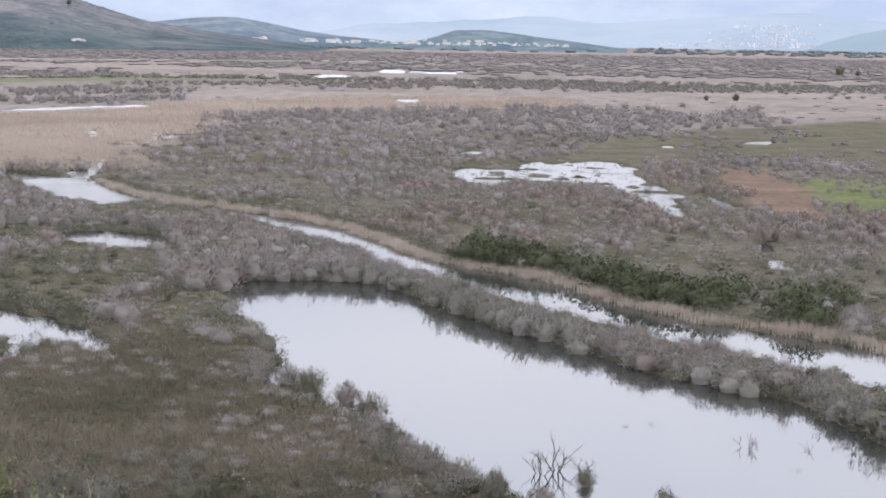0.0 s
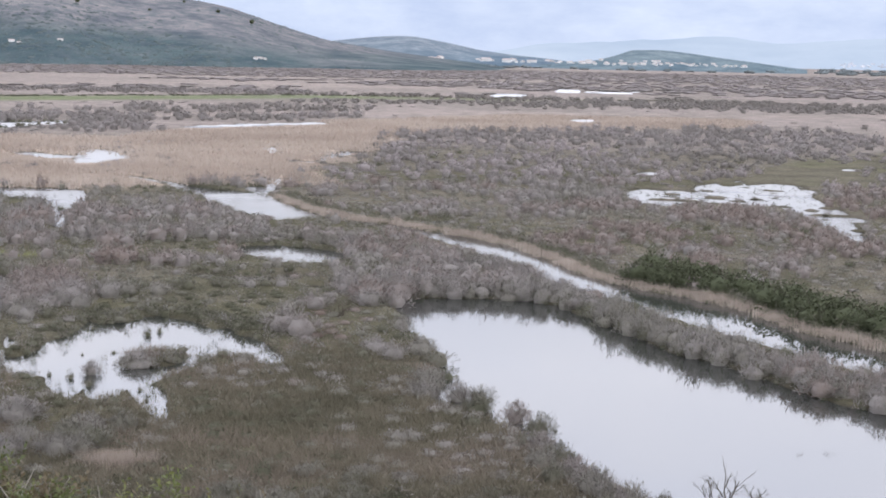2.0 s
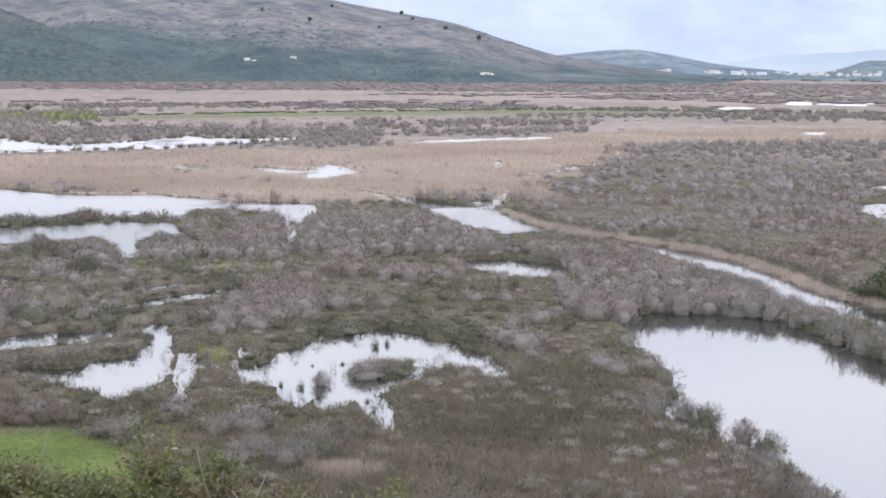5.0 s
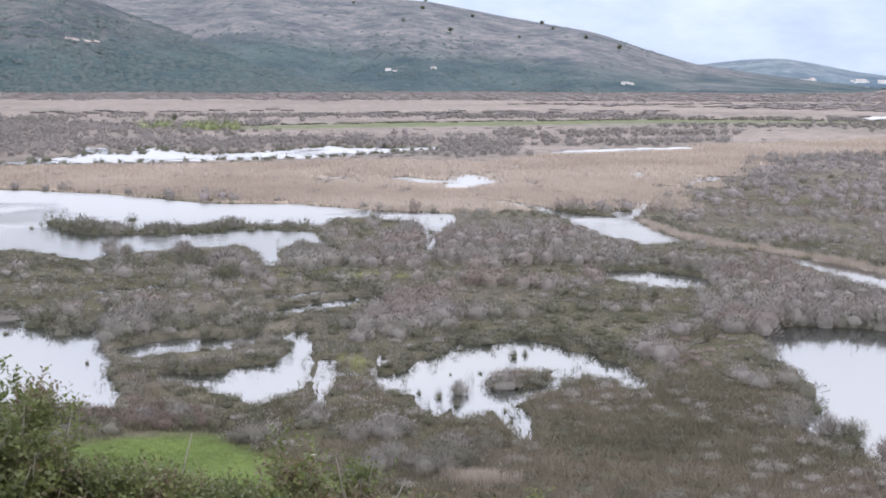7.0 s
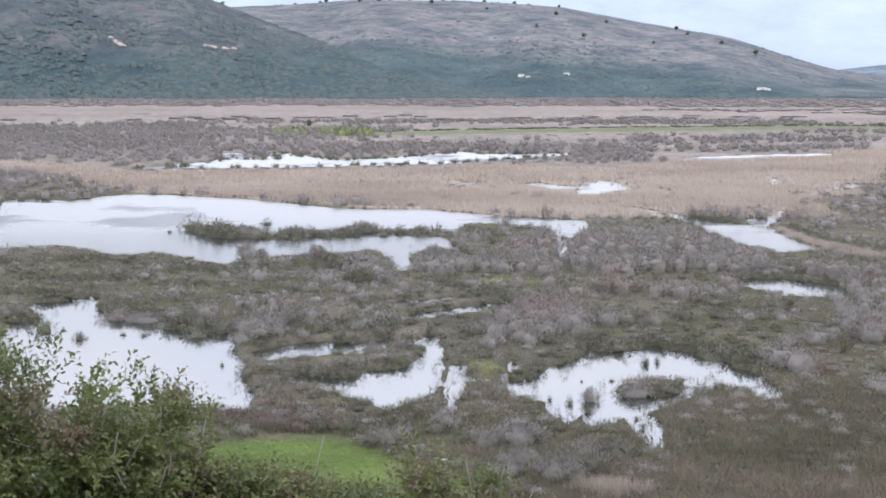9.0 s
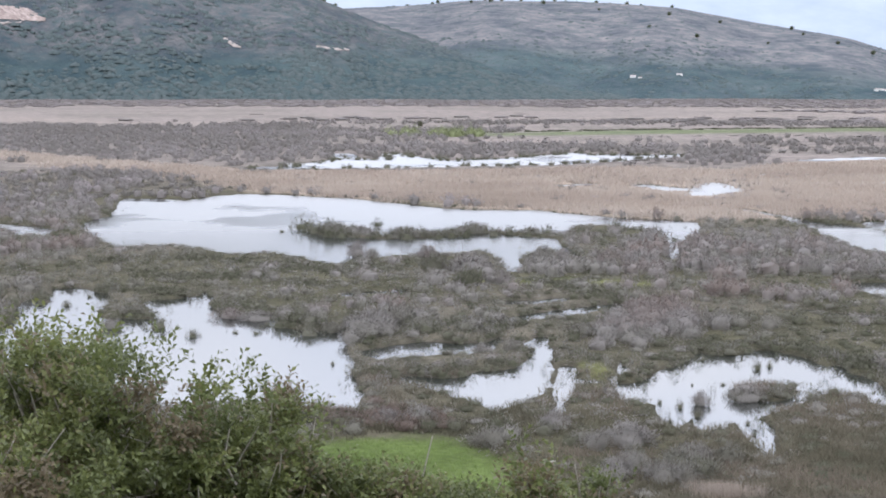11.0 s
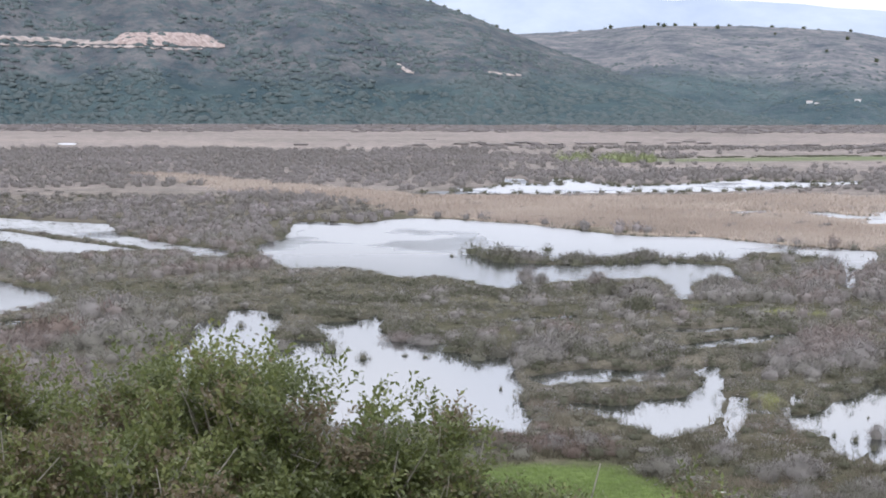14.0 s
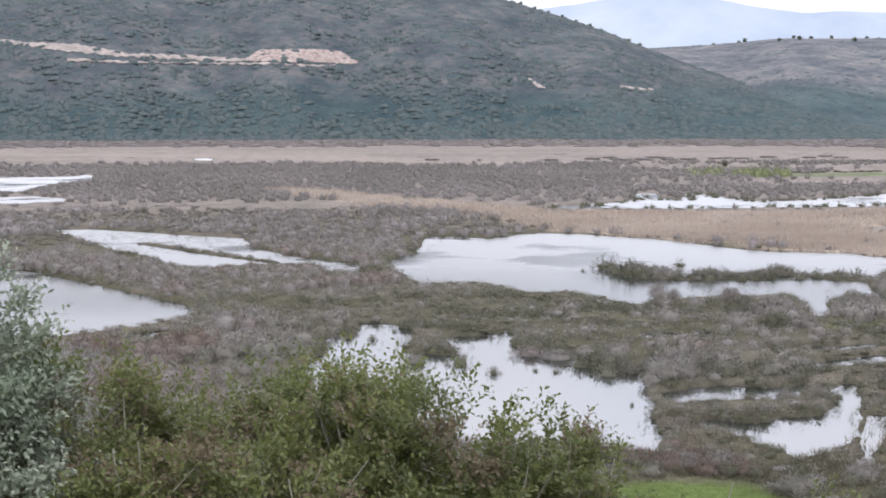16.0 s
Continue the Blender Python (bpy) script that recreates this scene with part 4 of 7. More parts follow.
DARK_SHORES = [([(-46.2, 168.2, 2), (-40.0, 168.8, 2), (-33.0, 170.7, 2)], 1.0, 0.05),
    ([(-73.9, 136.8, 1.6), (-70.0, 141.5, 1.6), (-65.8, 140.6, 1.6)], 1.0, 0.06),
    ([(-75.4, 125.0, 1.4), (-71.1, 127.1, 1.4), (-66.3, 129.3, 1.4)], 0.9, 0.06),
    ([(-168.4, 185.6, 3), (-174.1, 198.8, 3), (-188.9, 221.9, 3)], 1.2, 0.1),
    ([(-124.0, 140.5, 2.2), (-114.5, 141.6, 2.2), (-111.8, 146.9, 2.2)], 1.2, 0.05)]
STANDS = OLIVE_SEDGE + [(pts, h, tone - 0.1) for pts, h, tone in WILLOWS_RIVER + WILLOWS_OUTER + WILLOWS_INNER] + RED_THICKETS + [(pts, 1.35 * h, tone) for pts, h, tone in DARK_TUSSOCKS + DARK_SHORES]


# cover classes of the shrubland
def plan_shrubs(r0, r1, step):
    x, y = jittered(r0, r1, step)
    r = np.hypot(x, y)
    w = water_sd(x, y)
    keep = w > 0.3
    n1, n2 = fnoise(x * 0.8, y * 0.55, 19, 0), fnoise(x, y, 13, 3)
    reed = np.minimum(poly_sd(x, y, REED_FIELD), chain_sd(x, y, REED_TAIL)) + (n2 - 0.5) * 18
    patch = fnoise(x, y * 1.8, 20, 2)   # scrubby patches within the reed bed
    keep &= (reed > 0) | ((rng.random(x.shape) < 0.5) & (patch > 0.57) & (r < 420))
    straw = np.full(x.shape, 1e6)
    for pts in FAR_STRAW:
        straw = np.minimum(straw, chain_sd(x, y, pts))
    keep &= (straw > 0) | (rng.random(x.shape) < np.where(r < 800, 0.1, 0.01))
    keep &= (chain_sd(x, y, FAR_GREEN) > 2) & (chain_sd(x * 1.04, y * 1.04, FAR_GREEN) > 2)
    open_r = np.minimum.reduce([poly_sd(x, y, MEADOW_RIGHT), poly_sd(x, y, GREEN_RIGHT), poly_sd(x, y, MUD_RIGHT)]) + (n2 - 0.5) * 12
    keep &= (open_r > 0) | (fnoise(x, y * 0.5, 16, 1) + 0.2 * rng.random(x.shape) > 0.68)
    keep &= (poly_sd(x, y, NEAR_GREEN) > 0.4) & (chain_sd(x, y, MOSS) > 0.6) & (reed_bank(x, y) > 0.2)
    keep &= (r < 430) | (belt_of(x, y) >= 0) | (rng.random(x.shape) < np.where(r < 800, 0.05, 0.01))
    hz, _ = hill_z(x, y)
    keep &= hz < 6
    x, y, r, w, n1, n2, op = x[keep], y[keep], r[keep], w[keep], n1[keep], n2[keep], open_r[keep]
    tall = np.clip((n1 - 0.49) * 12, 0, 1)
    even = 0.25 * rng.random(x.shape) + 0.75 * np.clip(1.6 * vnoise(x, y, 6.0, 2) - 0.3, 0, 1)   # neighbours grow to much the same height
    mound = np.clip(2.4 * vnoise(x, y * 0.8, 5.5, 2) - 0.7, 0, 1)   # rounded clumps with low hollows between them
    h = (0.4 + 1.3 * mound + 0.25 * rng.random(x.shape)) * (1 - tall) + (1.6 + 1.3 * mound + 0.8 * even) * tall
    levee = chain_sd(x, y, LEVEE)
    # the heath north of the river is low and clumpy, the woods beyond it taller
    heath = (y > 165 + 0.2 * x) & (x > -60) & (r < 430)
    h = np.where(heath, np.minimum(h, 2.3) * (0.45 + 0.5 * mound + 0.6 * fnoise(x, y, 9, 2)), h)
    belt = belt_of(x, y)   # far off the growth lies in long belts
    h = np.where(r > 430, np.where(belt >= 0, np.array([b[4] for b in BELTS])[belt] * (0.55 + 0.6 * even), 0.5 + 0.5 * even), h)
    h = np.where(op < 0, np.minimum(h, 1.1), h)
    stand = np.full(x.shape, -1.0)
    for pts, sh, st in STANDS:
        inside = chain_sd(x, y, pts) + (n2 - 0.5) * 3 < 0
        h = np.where(inside, sh * (0.55 + 0.3 * even + 0.4 * mound), h)
        stand = np.where(inside, st, stand)
    h = np.where(np.minimum(poly_sd(x, y, REED_FIELD), chain_sd(x, y, REED_TAIL)) + (n2 - 0.5) * 18 < 0, np.minimum(h, 0.7 + 0.7 * even), h)
    room = sight_room(x, y, r)
    h = np.minimum(h, 0.3 + 0.9 * room * 25 / r + 0.45 * rng.random(x.shape) ** 2 * (r < 190))
    h = np.minimum(h, shore_cap(x, y, r) * (0.8 + 0.4 * rng.random(x.shape)))
    low = np.minimum.reduce([poly_sd(x, y, p) for p in LOW_ZONES] + [chain_sd(x, y, GREEN_BAND)])
    h = np.where(low < 0, np.minimum(h, 0.35 + 0.5 * rng.random(x.shape)), h)
    islet = np.minimum(chain_sd(x, y, LONG_POND_ISLETS), 99)
    h = np.where(islet < 1, 0.5 + 0.4 * rng.random(x.shape), h)
    h = np.where(levee < 0, np.minimum(1.7 + 1.7 * even, 0.6 + room * 25 / r), h)
    h = np.where(poly_sd(x, y, SEDGE) < 0, np.minimum(h, 0.45 + 0.65 * even), h)
    n3, n4 = fnoise(x, y, 40, 2), fnoise(x, y, 27, 1)
    tint = 0.17 + 0.3 * tall + 0.7 * (n2 - 0.45) + 0.05 * rng.normal(size=x.shape)
    tint = tint + 0.5 * np.clip(n4 - 0.58, 0, 0.3) * 3
    tint = np.where(heath, 0.38 + 0.8 * (n3 - 0.42) + 0.6 * (n2 - 0.45) + 0.04 * rng.normal(size=x.shape) + 0.1 * tall, tint)
    tint = np.where(poly_sd(x, y, SEDGE) < 0, 0.1 + 0.9 * np.clip(n2 - 0.38, 0, 0.4) + 0.3 * np.clip(n4 - 0.5, 0, 1) + 0.04 * rng.normal(size=x.shape), tint)
    tint = np.where(r > 430, np.where(belt >= 0, np.array([b[5] for b in BELTS])[belt], 0.42) + 0.5 * (n3 - 0.45) + 0.04 * rng.normal(size=x.shape), tint)
    tint = np.minimum(tint, 0.6)
    tint = np.where(stand >= 0, stand + 0.05 * rng.normal(size=x.shape), tint)
    tint = np.where(r < 430, tint + 0.24 * (mound - 0.42), tint)   # shade between the clumps put into the tone: hollows darker, clumps lighter
    wid = h * (0.6 + 0.35 * rng.random(x.shape)) + 0.3
    if r0 < 100:   # the grey willows stand as broad single domes
        big = (h > 1.8) & (levee > 0)
        stay = ~big | (rng.random(x.shape) < 0.8)
        wid = np.where(big, h * (0.9 + 0.35 * rng.random(x.shape)), np.maximum(wid, 1.35))
        x, y, wid, h, tint, w = x[stay], y[stay], wid[stay], h[stay], tint[stay], w[stay]
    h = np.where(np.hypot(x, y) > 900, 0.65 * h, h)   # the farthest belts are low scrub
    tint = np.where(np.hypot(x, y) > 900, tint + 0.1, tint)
    z = ground_z(x, y, w)
    return x, y, np.maximum(z, 0.02) - 0.03, wid, h, np.clip(tint, 0, 0.97)


FORM_CROWN = [blades(1050, 120 + i, 0.03, 0.2, core=0.55, upright=0.45, lobes=18, sides=9, rings=4, hull=0.4, reach=1.35) for i in range(5)]
TALL_CROWN = [blades(450, 140 + i, 0.04, 0.21, core=0.55, upright=0.45, lobes=16, sides=8, rings=3, hull=0.44, reach=1.35) for i in range(5)]
NEAR_CROWN = [blades(270, 20 + i, 0.048, 0.22, core=0.55, upright=0.45, lobes=12, sides=8, rings=3, hull=0.46, reach=1.35) for i in range(5)]
MID_CROWN = [blades(108, 40 + i, 0.077, 0.24, core=0.5, upright=0.4, lobes=10, sides=7, rings=2, hull=0.44, reach=1.3) for i in range(5)]
FAR_CROWN = [blades(46, 60 + i, 0.122, 0.26, core=0.5, upright=0.35, lobes=8, sides=6, rings=2, hull=0.48, reach=1.3) for i in range(5)]
WOOD_CROWN = [blades(24, 80 + i, 0.175, 0.26, core=0.5, upright=0.1, lobes=5, sides=6, rings=2, hull=0.66, reach=1.25) for i in range(5)]
BUSH_CROWN = [blades(290, 160 + i, 0.049, 0.18, core=0.5, upright=0.5, lobes=12, sides=7, rings=3, hull=0.4, reach=1.3) for i in range(3)]
MID_BUSH = [blades(108, 170 + i, 0.076, 0.2, core=0.5, upright=0.5, lobes=9, sides=6, rings=2, hull=0.42, reach=1.25) for i in range(3)]


def pick_forms(h):
    """Tall willows are open and twiggy; of the low shrubs every second one is a dense round bush."""
    dense = (h < 1.75) & (rng.random(len(h)) < 0.55)
    return np.where(dense, 5 + rng.integers(0, 3, len(h)), np.where(h > 1.8, 8, 0) + rng.integers(0, 5, len(h)))


# shrubs nearest to the slope are things of their own, built once per form and copied
nx, ny, nz, nwid, nh, ntint = plan_shrubs(72, 165, 2.8)
order = np.argsort(np.hypot(nx, ny) - 30 * (nh > 1.6))
on_bank = (chain_sd(nx, ny, LEVEE) < 1.5)[order]   # the bank's own growth stays one thicket
order = np.r_[order[~on_bank], order[on_bank]]
single = order[:280]
rest = order[280:]


def stem_mesh(seed):
    """A few tapering stems from one foot, unit height."""
    g = np.random.default_rng(seed)
    v, f = [], []
    for _ in range(6):
        a, lean = g.random() * 6.283, 0.25 + 0.5 * g.random()
        pts = [Vector((0.05 * math.cos(a), 0.05 * math.sin(a), -0.03)), Vector((lean * 0.5 * math.cos(a), lean * 0.5 * math.sin(a), 0.4)),
               Vector((lean * math.cos(a + 0.3), lean * math.sin(a + 0.3), 0.8))]
        b = len(v)
        for i, p in enumerate(pts):
            rad = 0.015 * (1 - 0.4 * i)
            for k in range(4):
                v.append((p.x + rad * math.cos(k * 1.571), p.y + rad * math.sin(k * 1.571), p.z))
        for i in range(2):
            for k in range(4):
                q, s = b + i * 4 + k, b + i * 4 + (k + 1) % 4
                f.append((q, s, s + 4, q + 4))
    return v, f


shrub_forms = []
for i in range(5):
    root = new("willow_shrub", None)
    root.empty_display_size = 0.3
    crown_part("crown", FORM_CROWN[i], MAT_TWIGS, root, (0.12, 0.2, 0.34, 0.48, 0.62)[i])
    sv, sf = stem_mesh(i)
    mesh_object("trunk", sv, sf, MAT_STEMS, root, tint=np.full(len(sv), 0.4))
    tagged(root, "bare grey-brown willow shrub on the marsh edge", "shrub", "bare shrubs of the marsh")
    shrub_forms.append(root)
bush_forms = []
for i in range(3):
    root = new("round_shrub", None)
    crown_part("crown", BUSH_CROWN[i], MAT_TWIGS, root, -0.12 + 0.05 * i)
    sv, sf = stem_mesh(30 + i)
    mesh_object("trunk", sv, sf, MAT_STEMS, root, tint=np.full(len(sv), 0.3))
    tagged(root, "dense round olive-grey shrub on the marsh", "shrub", "round shrubs of the marsh")
    bush_forms.append(root)
used = 0
forms = pick_forms(nh)
forms = np.where((ntint < 0.13) & (nh < 2.4), 5 + rng.integers(0, 3, len(nh)), forms)
forms = np.where((poly_sd(nx, ny, SEDGE) < 2) & (rng.random(len(nx)) < 0.8), np.where(forms < 8, forms % 5, forms), forms)
ntint = np.where((forms >= 5) & (forms < 8), 0.3 * ntint, ntint)
for n, i in enumerate(single):
    m = Matrix.LocRotScale((nx[i], ny[i], nz[i]), Euler((0, 0, rng.random() * 6.283)), None)
    if n < 5:
        ob = shrub_forms[n]
        ob.matrix_basis = m
    elif 5 <= forms[i] < 8:
        ob = bush_forms[used] if used < 3 else copy_thing(bush_forms[int(forms[i]) - 5], m)
        ob.matrix_basis = m
        used += 1
    else:
        ob = copy_thing(shrub_forms[int(np.clip(round((ntint[i] - 0.1) * 8), 0, 4))], m)
    ob.scale = (nwid[i], nwid[i], nh[i])

for x, y, w, h in ((3.0, 84.6, 1.0, 1.5), (8.2, 85.6, 0.7, 1.3), (12.4, 81.5, 0.9, 1.2), (0.6, 86.2, 1.2, 1.4), (-2.3, 91.0, 1.3, 1.6), (-3.8, 93.5, 1.4, 1.7), (-5.6, 97.5, 1.5, 1.5),
                   (-9.2, 107.0, 1.6, 1.6), (5.6, 83.0, 1.1, 1.0), (-87, 166, 3.0, 3.6), (-84, 169, 2.2, 2.6), (-106, 189, 1.8, 2.6), (-54, 138, 2.4, 2.4),
                   (-69, 101, 2.2, 1.3), (-115, 186, 2.2, 3.0), (-112, 185, 1.6, 2.4), (-105, 189, 1.8, 2.6),
                   (-9.2, 108.5, 1.6, 2.2), (-11, 110.5, 1.6, 2.0)):
    copy_thing(shrub_forms[int(rng.integers(0, 5))], pose(x, y, -0.1, 0, 0, rng.random() * 360)).scale = (w, w, h)

ob = scatter_mesh("shrub_thicket", NEAR_CROWN + BUSH_CROWN + TALL_CROWN, forms[rest], np.c_[nx, ny, nz][rest], nwid[rest], nh[rest], ntint[rest], MAT_TWIGS)
tagged(ob, "thicket of bare grey and olive shrubs between the ponds", "shrubs", kind="stuff")
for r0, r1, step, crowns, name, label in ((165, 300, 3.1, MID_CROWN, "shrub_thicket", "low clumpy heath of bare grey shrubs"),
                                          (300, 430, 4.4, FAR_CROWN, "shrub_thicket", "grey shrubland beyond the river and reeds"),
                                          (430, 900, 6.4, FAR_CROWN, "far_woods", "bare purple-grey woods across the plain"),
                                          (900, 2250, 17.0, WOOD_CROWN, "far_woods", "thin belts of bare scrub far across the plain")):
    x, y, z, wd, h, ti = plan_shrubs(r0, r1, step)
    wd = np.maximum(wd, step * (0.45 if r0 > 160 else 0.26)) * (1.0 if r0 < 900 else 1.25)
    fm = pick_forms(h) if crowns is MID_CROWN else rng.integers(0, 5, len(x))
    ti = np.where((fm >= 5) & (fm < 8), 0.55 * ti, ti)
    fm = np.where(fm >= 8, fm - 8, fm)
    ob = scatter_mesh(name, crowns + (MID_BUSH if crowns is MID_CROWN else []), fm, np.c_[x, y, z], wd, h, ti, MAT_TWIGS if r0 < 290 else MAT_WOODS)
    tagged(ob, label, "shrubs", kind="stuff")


# broad willow domes and dark bushes that stand out of the heath
mx, my = jittered(168, 430, 7.0)
mw, mr, mn = water_sd(mx, my), np.hypot(mx, my), fnoise(mx, my, 24, 2)
k = (mw > 1.5) & (np.minimum(poly_sd(mx, my, REED_FIELD), chain_sd(mx, my, REED_TAIL)) > 3) & (np.minimum.reduce([poly_sd(mx, my, MEADOW_RIGHT), poly_sd(mx, my, GREEN_RIGHT), poly_sd(mx, my, MUD_RIGHT), poly_sd(mx, my, FLOOD)]) > 4)
k &= (chain_sd(mx, my, LONG_POND_ISLETS) > 3) & (chain_sd(mx, my, GREEN_BAND) > 2) & (reed_bank(mx, my) > 4)
for pale, name, label in ((True, "willow_domes", "broad pale grey willow domes standing out of the heath"), (False, "dark_bushes", "dark round bushes among the paler shrubs")):
    s = np.where(k & ((mn > 0.51) if pale else (mn < 0.49)) & (rng.random(len(mx)) < (0.08 if pale else 0.4)))[0]
    hh = np.minimum((2.2 + 1.5 * rng.random(len(s))) if pale else (1.0 + 0.8 * rng.random(len(s))), 0.7 + 0.9 * sight_room(mx[s], my[s], mr[s]) * 25 / mr[s])
    ob = scatter_mesh(name, MID_CROWN if pale else MID_BUSH, rng.integers(0, 3, len(s)), np.c_[mx[s], my[s], np.full(len(s), 0.1)], hh * (0.9 + 0.4 * rng.random(len(s))), hh,
                      0.34 + 0.16 * rng.random(len(s)) if pale else 0.12 * rng.random(len(s)), MAT_TWIGS)
    tagged(ob, label, "shrubs", kind="stuff")


# the dense row of shrubs on the bank between pond and river
lx, ly = [], []
for (ax, ay, ar), (cx, cy, cr) in zip(LEVEE[:-1], LEVEE[1:]):
    for _ in range(int(math.hypot(cx - ax, cy - ay) * 1.5)):
        k = rng.random()
        lx.append(ax + (cx - ax) * k + rng.normal() * 1.0)
        ly.append(ay + (cy - ay) * k + rng.normal() * 1.0)
lx, ly = np.array(lx), np.array(ly)
lh = np.minimum(2.2 + 1.0 * rng.random(len(lx)), 0.5 + sight_room(lx, ly, np.hypot(lx, ly)) * 25 / np.hypot(lx, ly))
ob = scatter_mesh("bank_shrubs", NEAR_CROWN, rng.integers(0, 5, len(lx)), np.c_[lx, ly, np.full(len(lx), 0.05)], 0.62 * lh + 0.3, lh * (0.6 + 0.5 * vnoise(lx, ly, 5.0, 1)), 0.26 + 0.28 * vnoise(lx, ly, 7.0, 3), MAT_TWIGS)
tagged(ob, "dense row of bare grey shrubs on the bank", "shrubs", kind="stuff")
# dark bushes added inside the row to deepen its reflection in the pond
k = rng.choice(len(lx), len(lx) // 2, replace=False)
ob = scatter_mesh("bank_shrubs", BUSH_CROWN, rng.integers(0, 3, len(k)), np.c_[lx[k], ly[k], np.full(len(k), -0.1)], 0.5 * lh[k] + 0.4, 0.78 * lh[k], 0.08 * rng.random(len(k)), MAT_TWIGS)
tagged(ob, "dark bushes added inside the bank's shrub row to deepen its reflection", "shrubs", kind="stuff")

# growth leaning over the pond's edge
hx, hy = [], []
for (ax, ay), (cx, cy) in zip(BIG_POND[1:15], BIG_POND[2:16]):
    for _ in range(int(math.hypot(cx - ax, cy - ay) * 1.3)):
        k = rng.random()
        hx.append(ax + (cx - ax) * k + 0.5 + 0.5 * rng.random())
        hy.append(ay + (cy - ay) * k + 0.5 + 0.5 * rng.random())
hx, hy = np.array(hx), np.array(hy)
hh = 1.0 + 1.1 * rng.random(len(hx))
ob = scatter_mesh("bank_shrubs", NEAR_CROWN + BUSH_CROWN, rng.integers(0, 8, len(hx)), np.c_[hx, hy, np.full(len(hx), -0.1)], 0.55 * hh + 0.3, hh, 0.05 + 0.3 * rng.random(len(hx)), MAT_TWIGS)
tagged(ob, "low dark shrubs leaning over the pond from the bank", "shrubs", kind="stuff")

# low dark shrubs lining the shores
TUFT = [blades(70, 140 + i, 0.06, 0.22, core=0.4, upright=0.6, lobes=3, hull=0) for i in range(4)]
sx, sy = jittered(76, 320, 1.5)
sw = water_sd(sx, sy)
k = (sw > 0.05) & (sw < 1.5 + 0.5 * rng.random(len(sx))) & (poly_sd(sx, sy, FLOOD) > 6) & (np.minimum(poly_sd(sx, sy, REED_FIELD), chain_sd(sx, sy, REED_TAIL)) > -2) & (reed_bank(sx, sy) > -0.2)
k &= rng.random(len(sx)) < 0.8
sx, sy, sw = sx[k], sy[k], sw[k]
sr = np.hypot(sx, sy)
sh = np.minimum(0.7 + 1.1 * rng.random(len(sx)) ** 1.5, 0.2 + 0.3 * rng.random(len(sx)) ** 3 + 0.75 * sight_room(sx, sy, sr) * 25 / sr)
sh = np.where(chain_sd(sx, sy, LEVEE) < 3, 1.0 + 0.9 * rng.random(len(sx)), sh)
ob = scatter_mesh("shore_shrubs", TUFT, rng.integers(0, 4, len(sx)), np.c_[sx, sy, np.maximum(ground_z(sx, sy, sw), 0) - 0.05], 0.55 * sh + 0.4, sh,
                  np.clip(0.16 + 0.12 * rng.normal(size=len(sx)) + 0.3 * (fnoise(sx, sy, 20, 1) - 0.4), 0, 0.7), MAT_TWIGS)
tagged(ob, "low dark olive shrubs lining the pond shores", "shrubs", kind="stuff")

# on the shores beyond the water, dark wet tussocks close the edge
ox, oy = jittered(84, 300, 1.15)
ow, orr = water_sd(ox, oy), np.hypot(ox, oy)
front = water_sd(ox * (1 - 2.4 / orr), oy * (1 - 2.4 / orr))
k = (ow > 0.0) & (ow < 1.7) & (front < -0.1) & (poly_sd(ox, oy, FLOOD) > 5) & (reed_bank(ox, oy) > -0.5) & (rng.random(len(ox)) < 0.75)
k &= np.minimum(poly_sd(ox, oy, REED_FIELD), chain_sd(ox, oy, REED_TAIL)) > 2
ox, oy = ox[k], oy[k]
oh = (0.5 + 0.9 * vnoise(ox, oy, 5.0, 0)) * (0.75 + 0.5 * rng.random(len(ox)))
ob = scatter_mesh("shore_tussocks", MID_BUSH, rng.integers(0, 3, len(ox)), np.c_[ox, oy, np.full(len(ox), -0.12)], 0.6 * oh + 0.35, oh, 0.02 + 0.1 * vnoise(ox, oy, 9.0, 1), MAT_TWIGS)
tagged(ob, "dark olive tussocks along the far shores of the ponds", "tussocks", kind="stuff")

# dark olive bushes in rows along the shores between the ponds
DARK_ROWS = (((-142, 161), (-138, 170), (-127, 172), (-113, 170), (-102, 167)), ((-124, 132), (-125, 140), (-116, 142), (-108, 142)), ((-80, 128), (-75, 132), (-70, 136), (-68, 140)),
             ((-68, 111), (-62, 115), (-58, 120)), ((-88, 176), (-79, 172), (-64, 161)), ((-81, 133), (-74, 138), (-70, 149)),
             ((-106, 141), (-99, 136), (-93, 135)), ((-91, 133), (-85, 130), (-83, 133)), ((-48, 137), (-43, 142), (-37, 140), (-31, 133)), ((-125, 152), (-112, 158), (-100, 156)),
             ((-118, 172), (-110, 176), (-101, 174)))
rows_rng = np.random.default_rng(77)
dark = []
for row in DARK_ROWS:
    for (x0, y0), (x1, y1) in zip(row[:-1], row[1:]):
        span = math.hypot(x1 - x0, y1 - y0)
        for t in rows_rng.random(int(span * 2.6)):
            dark.append((x0 + (x1 - x0) * t + 0.9 * rows_rng.normal(), y0 + (y1 - y0) * t + 0.9 * rows_rng.normal()))
dark = np.array(dark)
dark = dark[water_sd(dark[:, 0], dark[:, 1]) > 0.1]
dr = np.hypot(dark[:, 0], dark[:, 1])
dh = 0.7 + 1.5 * vnoise(dark[:, 0], dark[:, 1], 4.5, 3) * (0.7 + 0.4 * rows_rng.random(len(dark)))
dh = np.minimum(dh, np.minimum(0.3 + shore_cap(dark[:, 0], dark[:, 1], dr), 0.4 + 0.9 * sight_room(dark[:, 0], dark[:, 1], dr) * 25 / dr))
